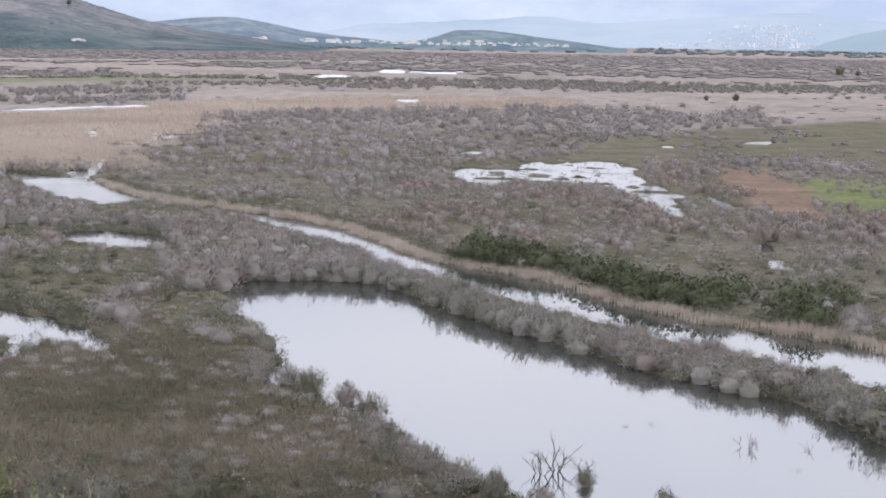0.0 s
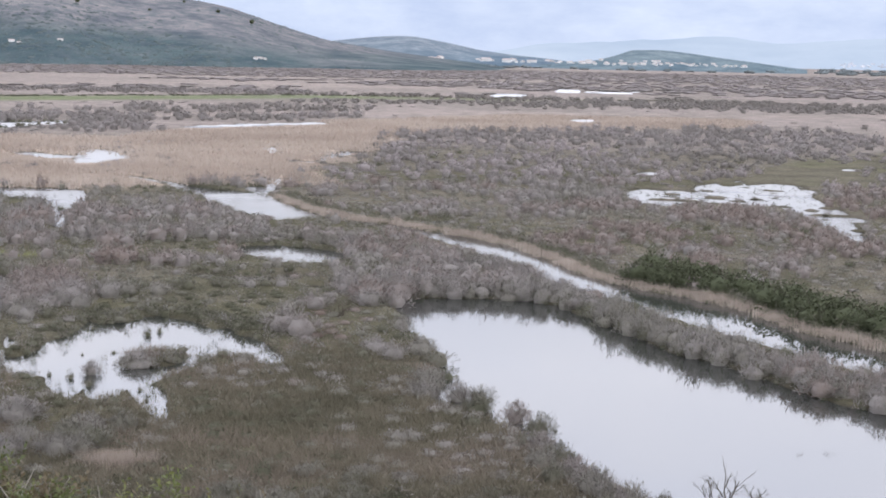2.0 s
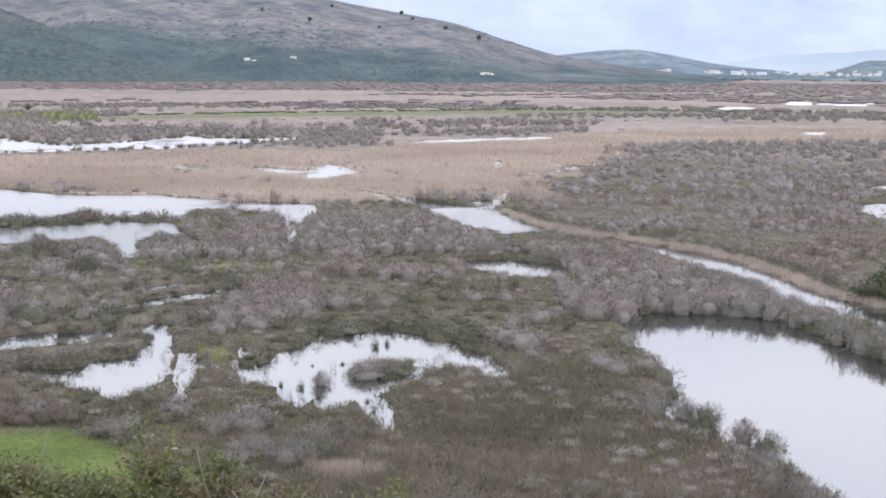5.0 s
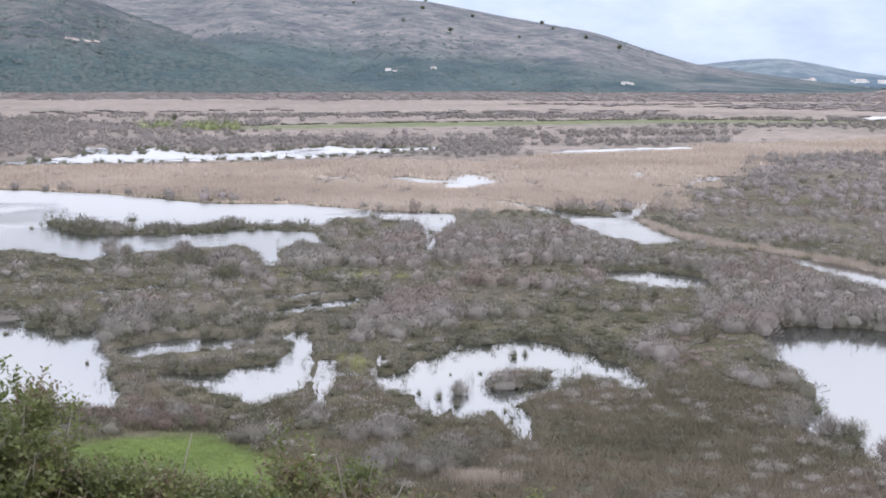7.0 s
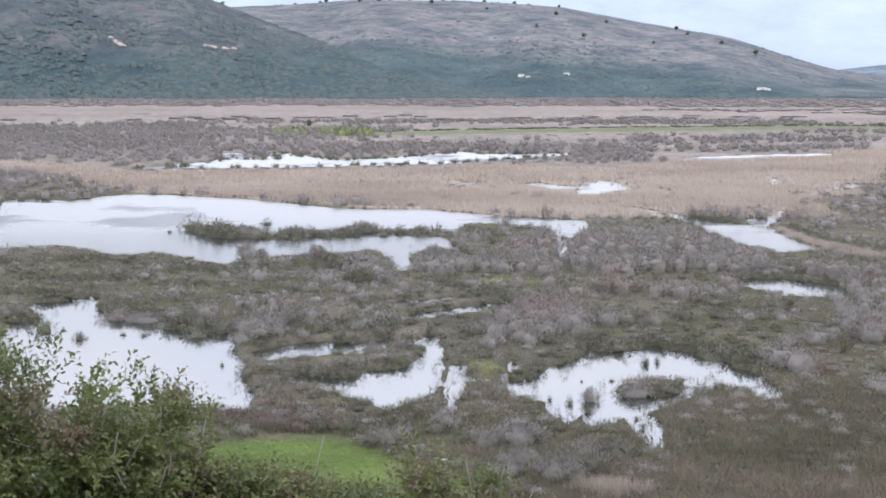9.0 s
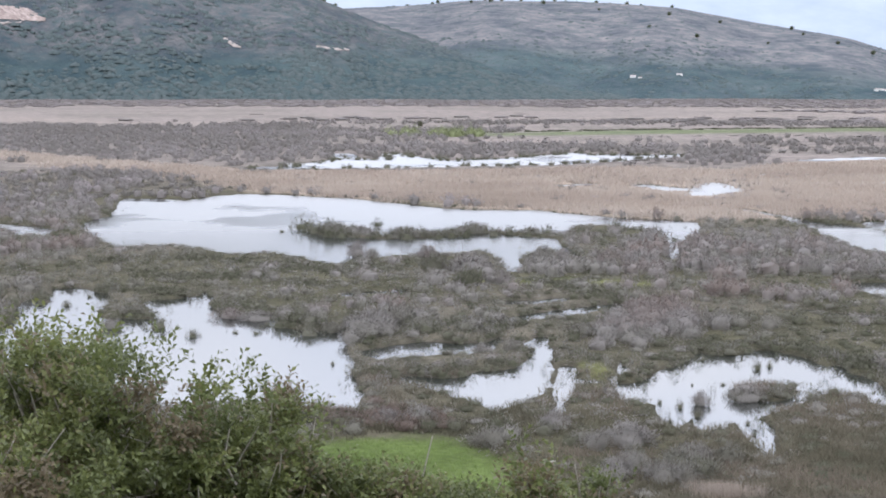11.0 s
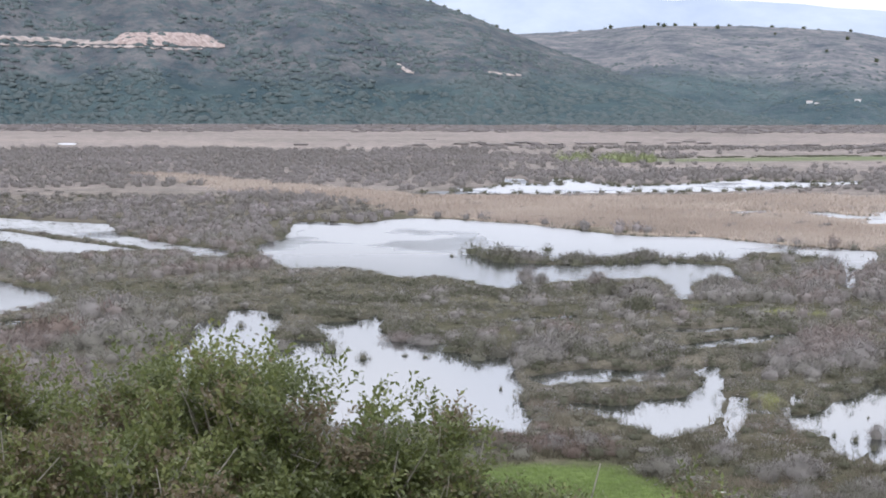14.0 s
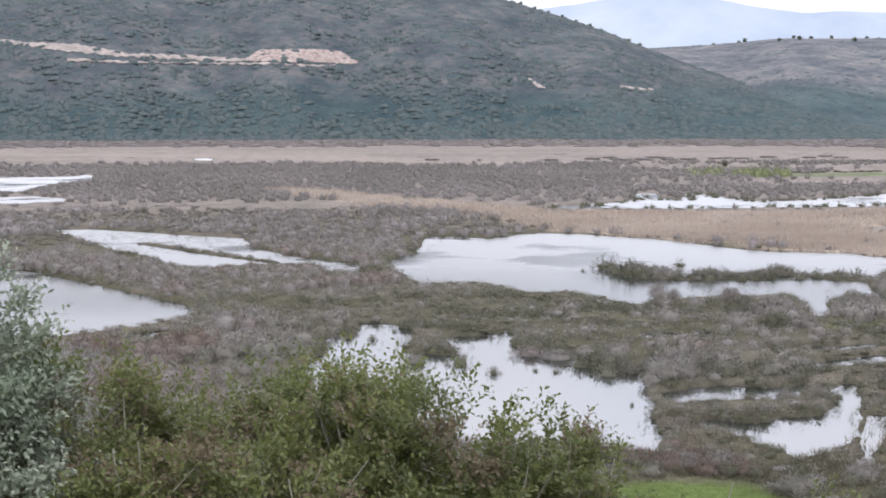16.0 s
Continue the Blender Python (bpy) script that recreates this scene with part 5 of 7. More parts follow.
ob = scatter_mesh("dark_bushes", MID_BUSH, rows_rng.integers(0, 3, len(dark)), np.c_[dark, np.full(len(dark), -0.05)], 0.7 * dh + 0.3, dh, 0.14 * rows_rng.random(len(dark)), MAT_TWIGS)
tagged(ob, "rows of dark olive bushes along the pond shores", "shrubs", kind="stuff")


# undergrowth between the shrubs
LOW = [blades(34, 180 + i, 0.1, 0.24, core=0.3, upright=0.5, lobes=4, hull=0) for i in range(4)]
ux, uy = jittered(80, 250, 2.3)
uw, un = water_sd(ux, uy), fnoise(ux, uy, 13, 3)
k = (uw > 1.0) & (poly_sd(ux, uy, NEAR_GREEN) > 0.5) & (poly_sd(ux, uy, SEDGE) > -4) & (chain_sd(ux, uy, MOSS) > 0.5) & (reed_bank(ux, uy) > 0.2) & (hill_z(ux, uy)[0] < 3) & (poly_sd(ux, uy, GREEN_RIGHT) > 2) & (poly_sd(ux, uy, MUD_RIGHT) > 2)
ux, uy, uw, un = ux[k], uy[k], uw[k], un[k]
ur = np.hypot(ux, uy)
uh = np.minimum(0.6 + 0.9 * rng.random(len(ux)) ** 2, 0.22 + 0.8 * sight_room(ux, uy, ur) * 25 / ur)
ob = scatter_mesh("undergrowth", LOW, rng.integers(0, 4, len(ux)), np.c_[ux, uy, ground_z(ux, uy, uw) - 0.05], 0.8 * uh + 0.55, uh,
                  np.clip(0.19 + 0.6 * (un - 0.42) + 0.1 * rng.normal(size=len(ux)), 0, 0.7), MAT_TWIGS)
tagged(ob, "low olive-brown undergrowth between the bare shrubs", "shrubs", kind="stuff")

# bushy islets of the long pond
ix, iy = [], []
for (ax, ay, ar), (cx, cy, cr) in zip(LONG_POND_ISLETS[:-1], LONG_POND_ISLETS[1:]):
    for _ in range(int(4.2 * math.hypot(cx - ax, cy - ay))):
        k = rng.random()
        ix.append(ax + (cx - ax) * k + rng.normal() * 0.9)
        iy.append(ay + (cy - ay) * k + abs(rng.normal()) * 2.2 - 0.6)
ix, iy = np.array(ix), np.array(iy)
gap = vnoise(ix * 1.3, iy * 0.4, 4.2, 3)   # clumps with gaps between them, tallest at the western end
ih = np.clip(5.0 * (gap - 0.2), 0.3, 2.3) * np.interp(ix, [-139, -133, -118, -104], [1.25, 0.95, 1.0, 0.7]) * (0.8 + 0.3 * rng.random(len(ix)))
fm = np.where(rng.random(len(ix)) < 0.6, 5 + rng.integers(0, 3, len(ix)), rng.integers(0, 5, len(ix)))
ob = scatter_mesh("islet_shrubs", NEAR_CROWN + BUSH_CROWN, fm, np.c_[ix, iy, np.full(len(ix), -0.2)], 0.75 * ih + 0.3, 1.1 * ih, np.where(fm < 5, 0.26 + 0.2 * rng.random(len(ix)), 0.05 + 0.18 * rng.random(len(ix))), MAT_TWIGS)
tagged(ob, "dark bushy islets in the long pond", "shrubs", kind="stuff")

# dark bushes along the far channel
cx, cy = rng.uniform(-265, -165, 3000), rng.uniform(345, 500, 3000)
k = np.where((poly_sd(cx, cy, FAR_CHANNEL) < 1) & (water_sd(cx, cy) > -5) & (water_sd(cx, cy) < -0.2))[0][:150]
ob = scatter_mesh("channel_shrubs", MID_BUSH, rng.integers(0, 3, len(k)), np.c_[cx[k], cy[k], np.full(len(k), -0.1)], 1.4 + 1.2 * rng.random(len(k)), 1.0 + 1.2 * rng.random(len(k)), 0.15 * rng.random(len(k)), MAT_TWIGS)
tagged(ob, "dark bushes standing along the far channel", "shrubs", kind="stuff")

# tussocks in the flooded meadow
fx, fy = rng.uniform(-2, 42, 900), rng.uniform(214, 330, 900)
fw = water_sd(fx, fy)
k = np.where((fw < 0.5) & (fw > -3.5) & (poly_sd(fx, fy, FLOOD) < 1))[0][:240]
ob = scatter_mesh("meadow_tussocks", TUFT, rng.integers(0, 4, len(k)), np.c_[fx[k], fy[k], np.full(len(k), -0.05)], 0.35 + 0.4 * rng.random(len(k)), 0.3 + 0.6 * rng.random(len(k)), np.full(len(k), 0.05), MAT_TWIGS)
tagged(ob, "dark tussocks in the flooded meadow", "tussocks", kind="stuff")

# sparse dark grass added on the south water for the hill's dark reflection
qx, qy = rng.uniform(-292, -172, 5200), rng.uniform(174, 226, 5200)
qn = fnoise(qx * 0.5, qy * 1.6, 14, 1)
k = np.where((poly_sd(qx, qy, SOUTH_WATER) < -0.5) & (qn > 0.5))[0][:520]
ob = scatter_mesh("water_grass", TUFT, rng.integers(0, 4, len(k)), np.c_[qx[k], qy[k], np.full(len(k), -0.05)], 0.5 + 0.6 * rng.random(len(k)), 0.15 + 0.3 * rng.random(len(k)), 0.1 + 0.2 * rng.random(len(k)), MAT_TWIGS)
tagged(ob, "sparse dark grass added for the hill's dark reflection on the flood water", "grass", kind="stuff")

# shrubs that stand in the water
def wet_shrubs():
    xs, ys, hs = [], [], []
    for pts, lo, hi, n in ((REED_POND, -2.6, -0.1, 60), (LONG_POND, -4, -0.1, 60), (LEFT_POND, -3, -0.1, 40), (SPIT_POND, -1.2, -0.1, 16)):
        p = np.array(pts)
        x = rng.uniform(p[:, 0].min(), p[:, 0].max(), 4000)
        y = rng.uniform(p[:, 1].min(), p[:, 1].max(), 4000)
        w = water_sd(x, y)
        s = np.where((w > lo) & (w < hi))[0]
        s = rng.choice(s, min(n, len(s)), replace=False)
        xs += list(x[s])
        ys += list(y[s])
        hs += list(0.4 + 0.9 * rng.random(len(s)) ** 2)
    return np.array(xs), np.array(ys), np.array(hs)


wx, wy, wh = wet_shrubs()
ob = scatter_mesh("water_tussocks", TUFT, rng.integers(0, 4, len(wx)), np.c_[wx, wy, np.full(len(wx), -0.05)], wh * 0.5 + 0.08, wh, np.full(len(wx), 0.08), MAT_TWIGS)
tagged(ob, "dark shrubby tussocks standing in shallow pond water", "tussocks", kind="stuff")

# single dark shrubs standing in or beside the ponds
LONG_POND_SHRUBS = ((-145, 217, 2.9), (-142, 215, 2.2), (-138, 212, 1.9), (-98, 241, 1.8), (-94, 240, 2.0), (-86, 227, 2.6), (-137, 228, 1.7), (-84, 229, 1.0), (-133, 210, 1.4), (-130, 209, 1.2), (-145, 211, 0.7))
BIG_POND_SHRUBS = ((3.2, 87.2, 0.75), (8.4, 87.2, 0.9), (12.4, 83.8, 0.8), (-12.6, 118, 1.4), (-13, 116, 1.1))
BANK_WILLOWS = ((-103.8, 120.6, 1.8, 2.3), (-97.5, 132.2, 2.7, 3), (-93.9, 132.2, 3, 3.3), (-83, 129.4, 1.7, 2.3), (-79.7, 131.5, 3.4, 3.4), (-79.6, 135.8, 3.5, 3.4), (-82.1, 132.1, 2.3, 2.9), (-98, 177.2, 3.3, 3.4), (-93.4, 178.7, 4.4, 3.4), (-89.6, 192.9, 2.3, 3.4), (-87.3, 194.3, 2, 2.7))
INNER_WILLOWS = ((-109.3, 177.3, 1.5, 2.3), (-86.3, 225.3, 3.1, 3.4), (-79.6, 191.7, 3.8, 3.4), (-75.8, 194.1, 3.8, 3.4), (-66.4, 116.2, 1.6, 1.0), (-64.4, 117.4, 1.6, 1.0), (-62.6, 119, 1.6, 1.05), (-60.9, 120.8, 1.6, 1.1), (-59.8, 122.4, 1.3, 1.1), (-62.6, 128.3, 1.4, 1.7), (-64.4, 125.6, 1.5, 1.5), (-69.6, 139.1, 2.7, 2.4), (-36.8, 117.3, 2.3, 1.8), (-39.5, 113.9, 1.1, 1.6))
BANK_BUSHES = ((-106.5, 127, 1.9, 2.6), (-99.7, 123.2, 1.9, 2.6), (-93.4, 120.6, 1, 1.7), (-121.3, 129.6, 0.9, 1.7), (-118.3, 130.4, 0.8, 1.4), (-120.8, 137, 0.5, 0.8), (-89.3, 129.7, 2.3, 2.6), (-84, 126.8, 2.2, 2.5), (-91.1, 124.4, 0.5, 0.7), (-89, 124.9, 0.7, 0.8), (-73.5, 114.6, 0.3, 0.8), (-93.5, 198.4, 3.0, 1.8), (-92.3, 203.3, 3.0, 1.6), (-91, 208.5, 3.0, 1.4), (-100.1, 243, 1.7, 2.6), (-96.3, 239.8, 1.7, 1.9))
WATER_BUSHES = ((-45.8, 132.5, 0.4, 0.9), (-40.2, 130.6, 0.6, 1.3), (-39.6, 132.2, 0.4, 1), (-40.5, 112.1, 0.5, 1), (-38.3, 109.9, 0.6, 1.3), (-42.4, 112.8, 0.3, 0.6), (-39.4, 107, 0.3, 0.6), (-34.9, 119.9, 2.1, 1.7), (-40.5, 122.3, 0.4, 0.4), (-61.3, 129.7, 0.6, 0.8), (-54.5, 105.8, 0.4, 0.7), (-77.2, 158.9, 0.8, 1.7), (-75.9, 159.8, 0.6, 1.7), (-34.2, 109.1, 0.3, 0.6), (-32.7, 105.8, 0.3, 0.5), (-42.7, 121, 0.2, 0.3))
ISLET_BUSHES = ((-138.9, 211.6, 1.5, 3.2), (-134.2, 208.2, 1.6, 3.0), (-131.4, 207.7, 1.3, 2.3), (-129, 214.5, 1.2, 2.0), (-124.5, 211, 1.4, 2.0), (-121.4, 210.7, 1.6, 2.7), (-121.1, 214.5, 1.2, 2.0), (-117.6, 214.3, 1.3, 1.8), (-116.5, 216.7, 1.3, 2.3), (-115.4, 219.2, 1.3, 2.3),
    (-116.4, 225, 1.2, 1.4), (-112, 222.2, 1.4, 1.5), (-110.8, 225.7, 1.5, 1.7), (-106.9, 224.6, 1.4, 1.7), (-106.1, 229.9, 1.5, 1.7), (-100.6, 230.6, 1.7, 1.9), (-96.1, 227.9, 1.4, 1.9), (-99, 241.6, 1.0, 1.6), (-87.5, 229.3, 1.6, 2.2))
SHORE_WILLOWS = ((-4.6, 100.5, 1.6, 2.3), (-6.4, 104.5, 1.5, 2.1), (-3.0, 93.5, 1.6, 2.3), (-1.8, 90, 1.5, 2.3), (-0.4, 86.5, 1.5, 2.4), (1.6, 84, 1.4, 2.3), (3.2, 82, 1.3, 2.2), (-4.2, 96.5, 1.6, 2.0), (0.2, 83, 1.5, 2.0))
RED_WILLOWS = ((-57.4, 94.8, 2.4, 2.0), (-54.6, 94.8, 2.4, 1.8), (-52.8, 96.6, 2.2, 1.7), (-60.2, 95.2, 2.2, 1.7), (-58.0, 98.6, 2.1, 1.6), (-55.0, 99.3, 1.7, 1.3))
RIVER_WILLOWS = ((-39.4, 200.3, 3, 3.4), (-35.4, 196.7, 3.4, 3.7), (-31.6, 194.3, 3.3, 3.7), (-28.1, 192.1, 3.3, 3.6), (-24.6, 189.8, 3.2, 3.4), (-21.2, 187.6, 3.2, 3.2), (-17.7, 184.6, 3.1, 3.2), (-14.5, 181.5, 3.1, 3.1), (-11.2, 177.7, 2.7, 2.9), (-49.4, 198.1, 3.8, 3.8), (-46.7, 202.4, 3.9, 3.5), (-43.1, 203.7, 3.1, 2.7), (-56.7, 202.1, 4.3, 3.8), (-62.9, 206.9, 4.4, 3.8), (-69.4, 212.1, 4.6, 3.8), (-20.7, 170.0, 3.2, 3.2), (-24.9, 173.2, 3.3, 2.9), (-16.2, 162.8, 3.1, 2.7), (-12.4, 160.0, 2.4, 2.4))
LEVEE_WILLOWS = ((-10.5, 173, 2.2, 3.2), (-8, 168, 2.2, 3.2), (-5.5, 163, 2.2, 3.2), (-3.2, 157, 2.0, 3.0), (-0.8, 151.5, 2.0, 3.0), (-13, 177, 2.4, 3.2), (-16, 181, 2.5, 3.3))
RIVER_WILLOWS = tuple((x, y, w, 0.72 * h) for x, y, w, h in RIVER_WILLOWS)
THICK = tuple((x + 1.6, y - 2.4, 0.85 * w, 0.9 * h) for x, y, w, h in RIVER_WILLOWS)
for x, y, w, h in [(x, y, w, 0.72 * h) for x, y, w, h in LEVEE_WILLOWS] + list(THICK + BANK_WILLOWS + INNER_WILLOWS + RIVER_WILLOWS + SHORE_WILLOWS):
    h = min(h, 0.5 + float(shore_cap(np.array([x]), np.array([y]), np.hypot([x], [y]))[0]))
    copy_thing(shrub_forms[int(rng.integers(1, 5))], pose(x, y, -0.1, 0, 0, rng.random() * 360)).scale = (w, w, h)
red_form = None
for x, y, w, h in RED_WILLOWS:
    m = pose(x, y, -0.05, 0, 0, rng.random() * 360)
    if red_form is None:
        ob = red_form = new("willow_shrub", None)
        crown_part("crown", FORM_CROWN[1], MAT_TWIGS, ob, 0.92)
        sv, sf = stem_mesh(60)
        mesh_object("trunk", sv, sf, MAT_STEMS, ob, tint=np.full(len(sv), 0.4))
        tagged(ob, "bare reddish-brown willow shrub beside the pond", "shrub", "reddish shrubs by the pond")
        ob.matrix_basis = m
    else:
        ob = copy_thing(red_form, m)
    ob.scale = (w, w, h)
pond_form = []
for x, y, w, h in [(x, y, 0.95 * h, 1.1 * h) for x, y, h in LONG_POND_SHRUBS + BIG_POND_SHRUBS] + [(x, y, w, 0.74 * h) for x, y, w, h in BANK_BUSHES] + list(WATER_BUSHES) + [(x, y, 1.35 * w, max(1.25 * h, 2.4)) for x, y, w, h in ISLET_BUSHES]:
    m = pose(x, y, -0.28 * h, 0, 0, rng.random() * 360)
    if len(pond_form) < 2:
        ob = new("pond_shrub", None)
        q = len(pond_form)
        crown_part("crown", BUSH_CROWN[q], MAT_TWIGS, ob, 0.10)
        sv, sf = stem_mesh(90 + q)
        mesh_object("trunk", sv, sf, MAT_STEMS, ob, tint=np.full(len(sv), 0.2))
        tagged(ob, "dark rounded shrub standing in shallow water", "shrub", "shrubs standing in the ponds")
        pond_form.append(ob)
        ob.matrix_basis = m
    else:
        ob = copy_thing(pond_form[int(rng.integers(0, 2))], m)
    ob.scale = (1.08 * w, 1.08 * w, 1.22 * h)

# evergreen shrubs on the river's far bank
EVG = [blades(420, 100 + i, 0.07, 0.14, core=0.85, upright=0.1, reach=1.12) for i in range(3)]
spots = []
for (ax, ay, ar), (bx, by, br) in zip(EVERGREEN_LINE[:-1], EVERGREEN_LINE[1:]):
    for _ in range(12):
        k = rng.random()
        off = abs(rng.normal()) * 2.2
        if vnoise(np.array([ax + (bx - ax) * k]), np.array([ay + (by - ay) * k]), 5.0, 2)[0] < 0.2:
            continue
        spots.append((ax + (bx - ax) * k + 0.6 * off + rng.normal() * 0.8, ay + (by - ay) * k + 0.8 * off + rng.normal() * 0.8))
spots += [(35.3, 146.5), (33.0, 147.5), (36.8, 147), (38.2, 146)]
for n, (x, y) in enumerate(spots):
    h = 2.2 + 1.4 * rng.random()
    m = pose(x, y, 0.1, 0, 0, rng.random() * 360)
    if n < 3:
        root = new("evergreen_shrub", None)
        crown_part("foliage", EVG[n], MAT_EVERGREEN, root, 0.4)
        sv, sf = stem_mesh(50 + n)
        mesh_object("trunk", sv, sf, MAT_STEMS, root, tint=np.full(len(sv), 0.3))
        tagged(root, "dark green rounded evergreen shrub on the river bank", "shrub", "evergreen shrubs by the river")
        root.matrix_basis = m
        spots[n] = root
    else:
        root = copy_thing(spots[n % 3], m)
    root.scale = (h * (0.8 + 0.4 * rng.random()), h * (0.8 + 0.4 * rng.random()), h * 0.95)

# reeds
REED_NEAR = [stalks(60, 200 + i, 0.06) for i in range(4)]
REED_FAR = [stalks(22, 220 + i, 0.2, 0.75, 0.3) for i in range(4)]
bx, by = [], []
for (ax, ay, _), (cx, cy, _) in zip(REED_EDGE[:-2], REED_EDGE[1:-1]):
    L = math.hypot(cx - ax, cy - ay)
    for _ in range(int(L * 3.0)):
        k = rng.random()
        bx.append(ax + (cx - ax) * k + rng.normal() * 0.45)
        by.append(ay + (cy - ay) * k + rng.normal() * 0.45)
bx, by = np.array(bx), np.array(by)
bh = (0.35 + 1.3 * fnoise(bx, by, 7, 2)) * (0.6 + 0.7 * rng.random(len(bx)))
ob = scatter_mesh("reed_fringe", REED_NEAR, rng.integers(0, 4, len(bx)), np.c_[bx, by, np.full(len(bx), 0.0)], np.full(len(bx), 0.8), bh,
                  0.3 + 0.4 * rng.random(len(bx)), MAT_REED)
tagged(ob, "fringe of dry straw-coloured reeds along the river", "reeds", kind="stuff")


# dark low growth added behind and under the reeds to darken the river's reflection
n = 330
k = rng.choice(len(bx), n, replace=False)
off = np.where(rng.random(n) < 0.3, -0.6, 1.3 + 1.6 * rng.random(n))
kx, ky = bx[k] + 0.63 * off, by[k] + 0.77 * off
kh = np.where(off < 0, 0.35, 1.1 + 1.0 * rng.random(n))
ob = scatter_mesh("bank_shrubs", MID_BUSH, rng.integers(0, 3, n), np.c_[kx, ky, np.full(n, -0.02)], 0.7 * kh + 0.2, kh, 0.1 * rng.random(n), MAT_TWIGS)
tagged(ob, "dark low shrubs added behind the river reeds to darken the reflection", "shrubs", kind="stuff")


def reed_field(r0, r1, step, protos, hh, name, label):
    x, y = jittered(r0, r1, step)
    w = water_sd(x, y)
    n2 = fnoise(x, y, 13, 3)
    rsd = np.minimum(poly_sd(x, y, REED_FIELD), chain_sd(x, y, REED_TAIL)) + (n2 - 0.5) * 18
    k = (rsd < 2) & (w > 0.4)
    x, y, w, n2 = x[k], y[k], w[k], n2[k]
    r = np.hypot(x, y)
    h = hh * (0.6 + 0.5 * rng.random(len(x))) * (0.7 + 0.6 * n2)
    h = np.minimum(h, 0.14 + 0.6 * sight_room(x, y, r) * 25 / r)
    ob = scatter_mesh(name, protos, rng.integers(0, 4, len(x)), np.c_[x, y, np.full(len(x), 0.1)], np.full(len(x), step * 0.8), h,
                      0.25 + 0.8 * (fnoise(x, y, 26, 1) - 0.3), MAT_REED)
    tagged(ob, label, "reeds", kind="stuff")


reed_field(240, 360, 1.9, REED_FAR, 1.3, "reed_bed", "wide bed of dry straw-coloured reeds by the ponds")
reed_field(360, 640, 3.2, REED_FAR, 1.5, "reed_bed", "far part of the dry reed bed")

# low dark tufts draw the dark line where the reed bed meets open water
qx, qy = jittered(225, 420, 1.5)
qr = np.hypot(qx, qy)
k = (water_sd(qx, qy) > -0.1) & (water_sd(qx, qy) < 1.4) & (water_sd(qx * (1 - 3.5 / qr), qy * (1 - 3.5 / qr)) < -0.2) & (np.minimum(poly_sd(qx, qy, REED_FIELD), chain_sd(qx, qy, REED_TAIL)) < 9)
qx, qy = qx[k], qy[k]
qh = 0.25 + 0.4 * vnoise(qx, qy, 6.0, 1)
ob = scatter_mesh("reed_foot", [blades(26, 190 + i, 0.14, 0.3, core=0.3, upright=0.8, lobes=3, hull=0.5) for i in range(3)], rng.integers(0, 3, len(qx)), np.c_[qx, qy, np.full(len(qx), -0.08)], np.full(len(qx), 0.9), qh, np.full(len(qx), 0.02), MAT_TWIGS)
tagged(ob, "low dark tufts added along the reed bed's foot at the water", "reeds", kind="stuff")

# dark tufts added to draw the dark edges of the reed bed and its pools
ex, ey = [], []
for (ax, ay), (cx, cy), m in (((-95.5, 288), (-84, 279.5), 16), ((-84, 279.5), (-66.8, 267), 26), ((-66.8, 267), (-56, 256), 16), ((-56, 256), (-49, 244.5), 14), ((-87, 386), (-84.5, 398), 8), ((-77, 362), (-67, 372), 12),
                              ((-72, 305), (-57, 305.5), 14), ((-81, 344), (-76, 350), 5), ((-134, 403), (-110, 380), 10), ((-150, 350), (-128, 344), 10)):
    for _ in range(m):
        k = rng.random()
        ex.append(ax + (cx - ax) * k + 0.5 * rng.normal())
        ey.append(ay + (cy - ay) * k + 0.8 * rng.normal())
ex, ey = np.array(ex), np.array(ey)
eh = 0.4 + 0.7 * rng.random(len(ex))
ob = scatter_mesh("edge_tufts", TUFT, rng.integers(0, 4, len(ex)), np.c_[ex, ey, np.full(len(ex), -0.05)], 0.6 + 0.5 * rng.random(len(ex)), eh, np.full(len(ex), 0.0), MAT_TWIGS)
tagged(ob, "dark tufts added to draw the dark edge of the reed bed", "tufts", kind="stuff")

# a patch of dry pinkish reeds at the foot of the slope
x, y = -29.3 + 1.5 * rng.normal(size=40) * 0.7, 88.2 + rng.normal(size=40) * 0.5
ob = scatter_mesh("dry_reed_patch", REED_NEAR, rng.integers(0, 4, 40), np.c_[x, y, np.full(40, 0.2)], np.full(40, 0.6), 0.6 + 0.5 * rng.random(40), np.full(40, 0.45), MAT_REED)
tagged(ob, "small patch of dry straw-coloured reeds", "reeds", kind="stuff")

# sedge and rough grass on the near shore
x, y = jittered(76, 132, 0.8, -3, 50)
w = water_sd(x, y)
k = (w > 0.3) & (poly_sd(x, y, NEAR_GREEN) > 0) & ((poly_sd(x, y, SEDGE) < 3) | (rng.random(len(x)) < 0.35))
x, y, w = x[k], y[k], w[k]
MAT_SEDGE = plant_material("rough_sedge", [(0.0, (0.10, 0.094, 0.068)), (0.4, (0.162, 0.145, 0.108)), (0.7, (0.205, 0.173, 0.142)), (1.0, (0.25, 0.208, 0.178))], obj_random=False)
ob = scatter_mesh("sedge", [stalks(26, 320 + i, 0.09, 0.5, 0.35) for i in range(4)], rng.integers(0, 4, len(x)), np.c_[x, y, ground_z(x, y, w) - 0.03],
                  0.6 + 0.3 * rng.random(len(x)), 0.45 + 0.4 * rng.random(len(x)), np.clip(fnoise(x, y, 9, 1) * 1.3 - 0.25, 0, 1), MAT_SEDGE)
tagged(ob, "rough brown and olive sedge along the pond shore", "sedge", kind="stuff")

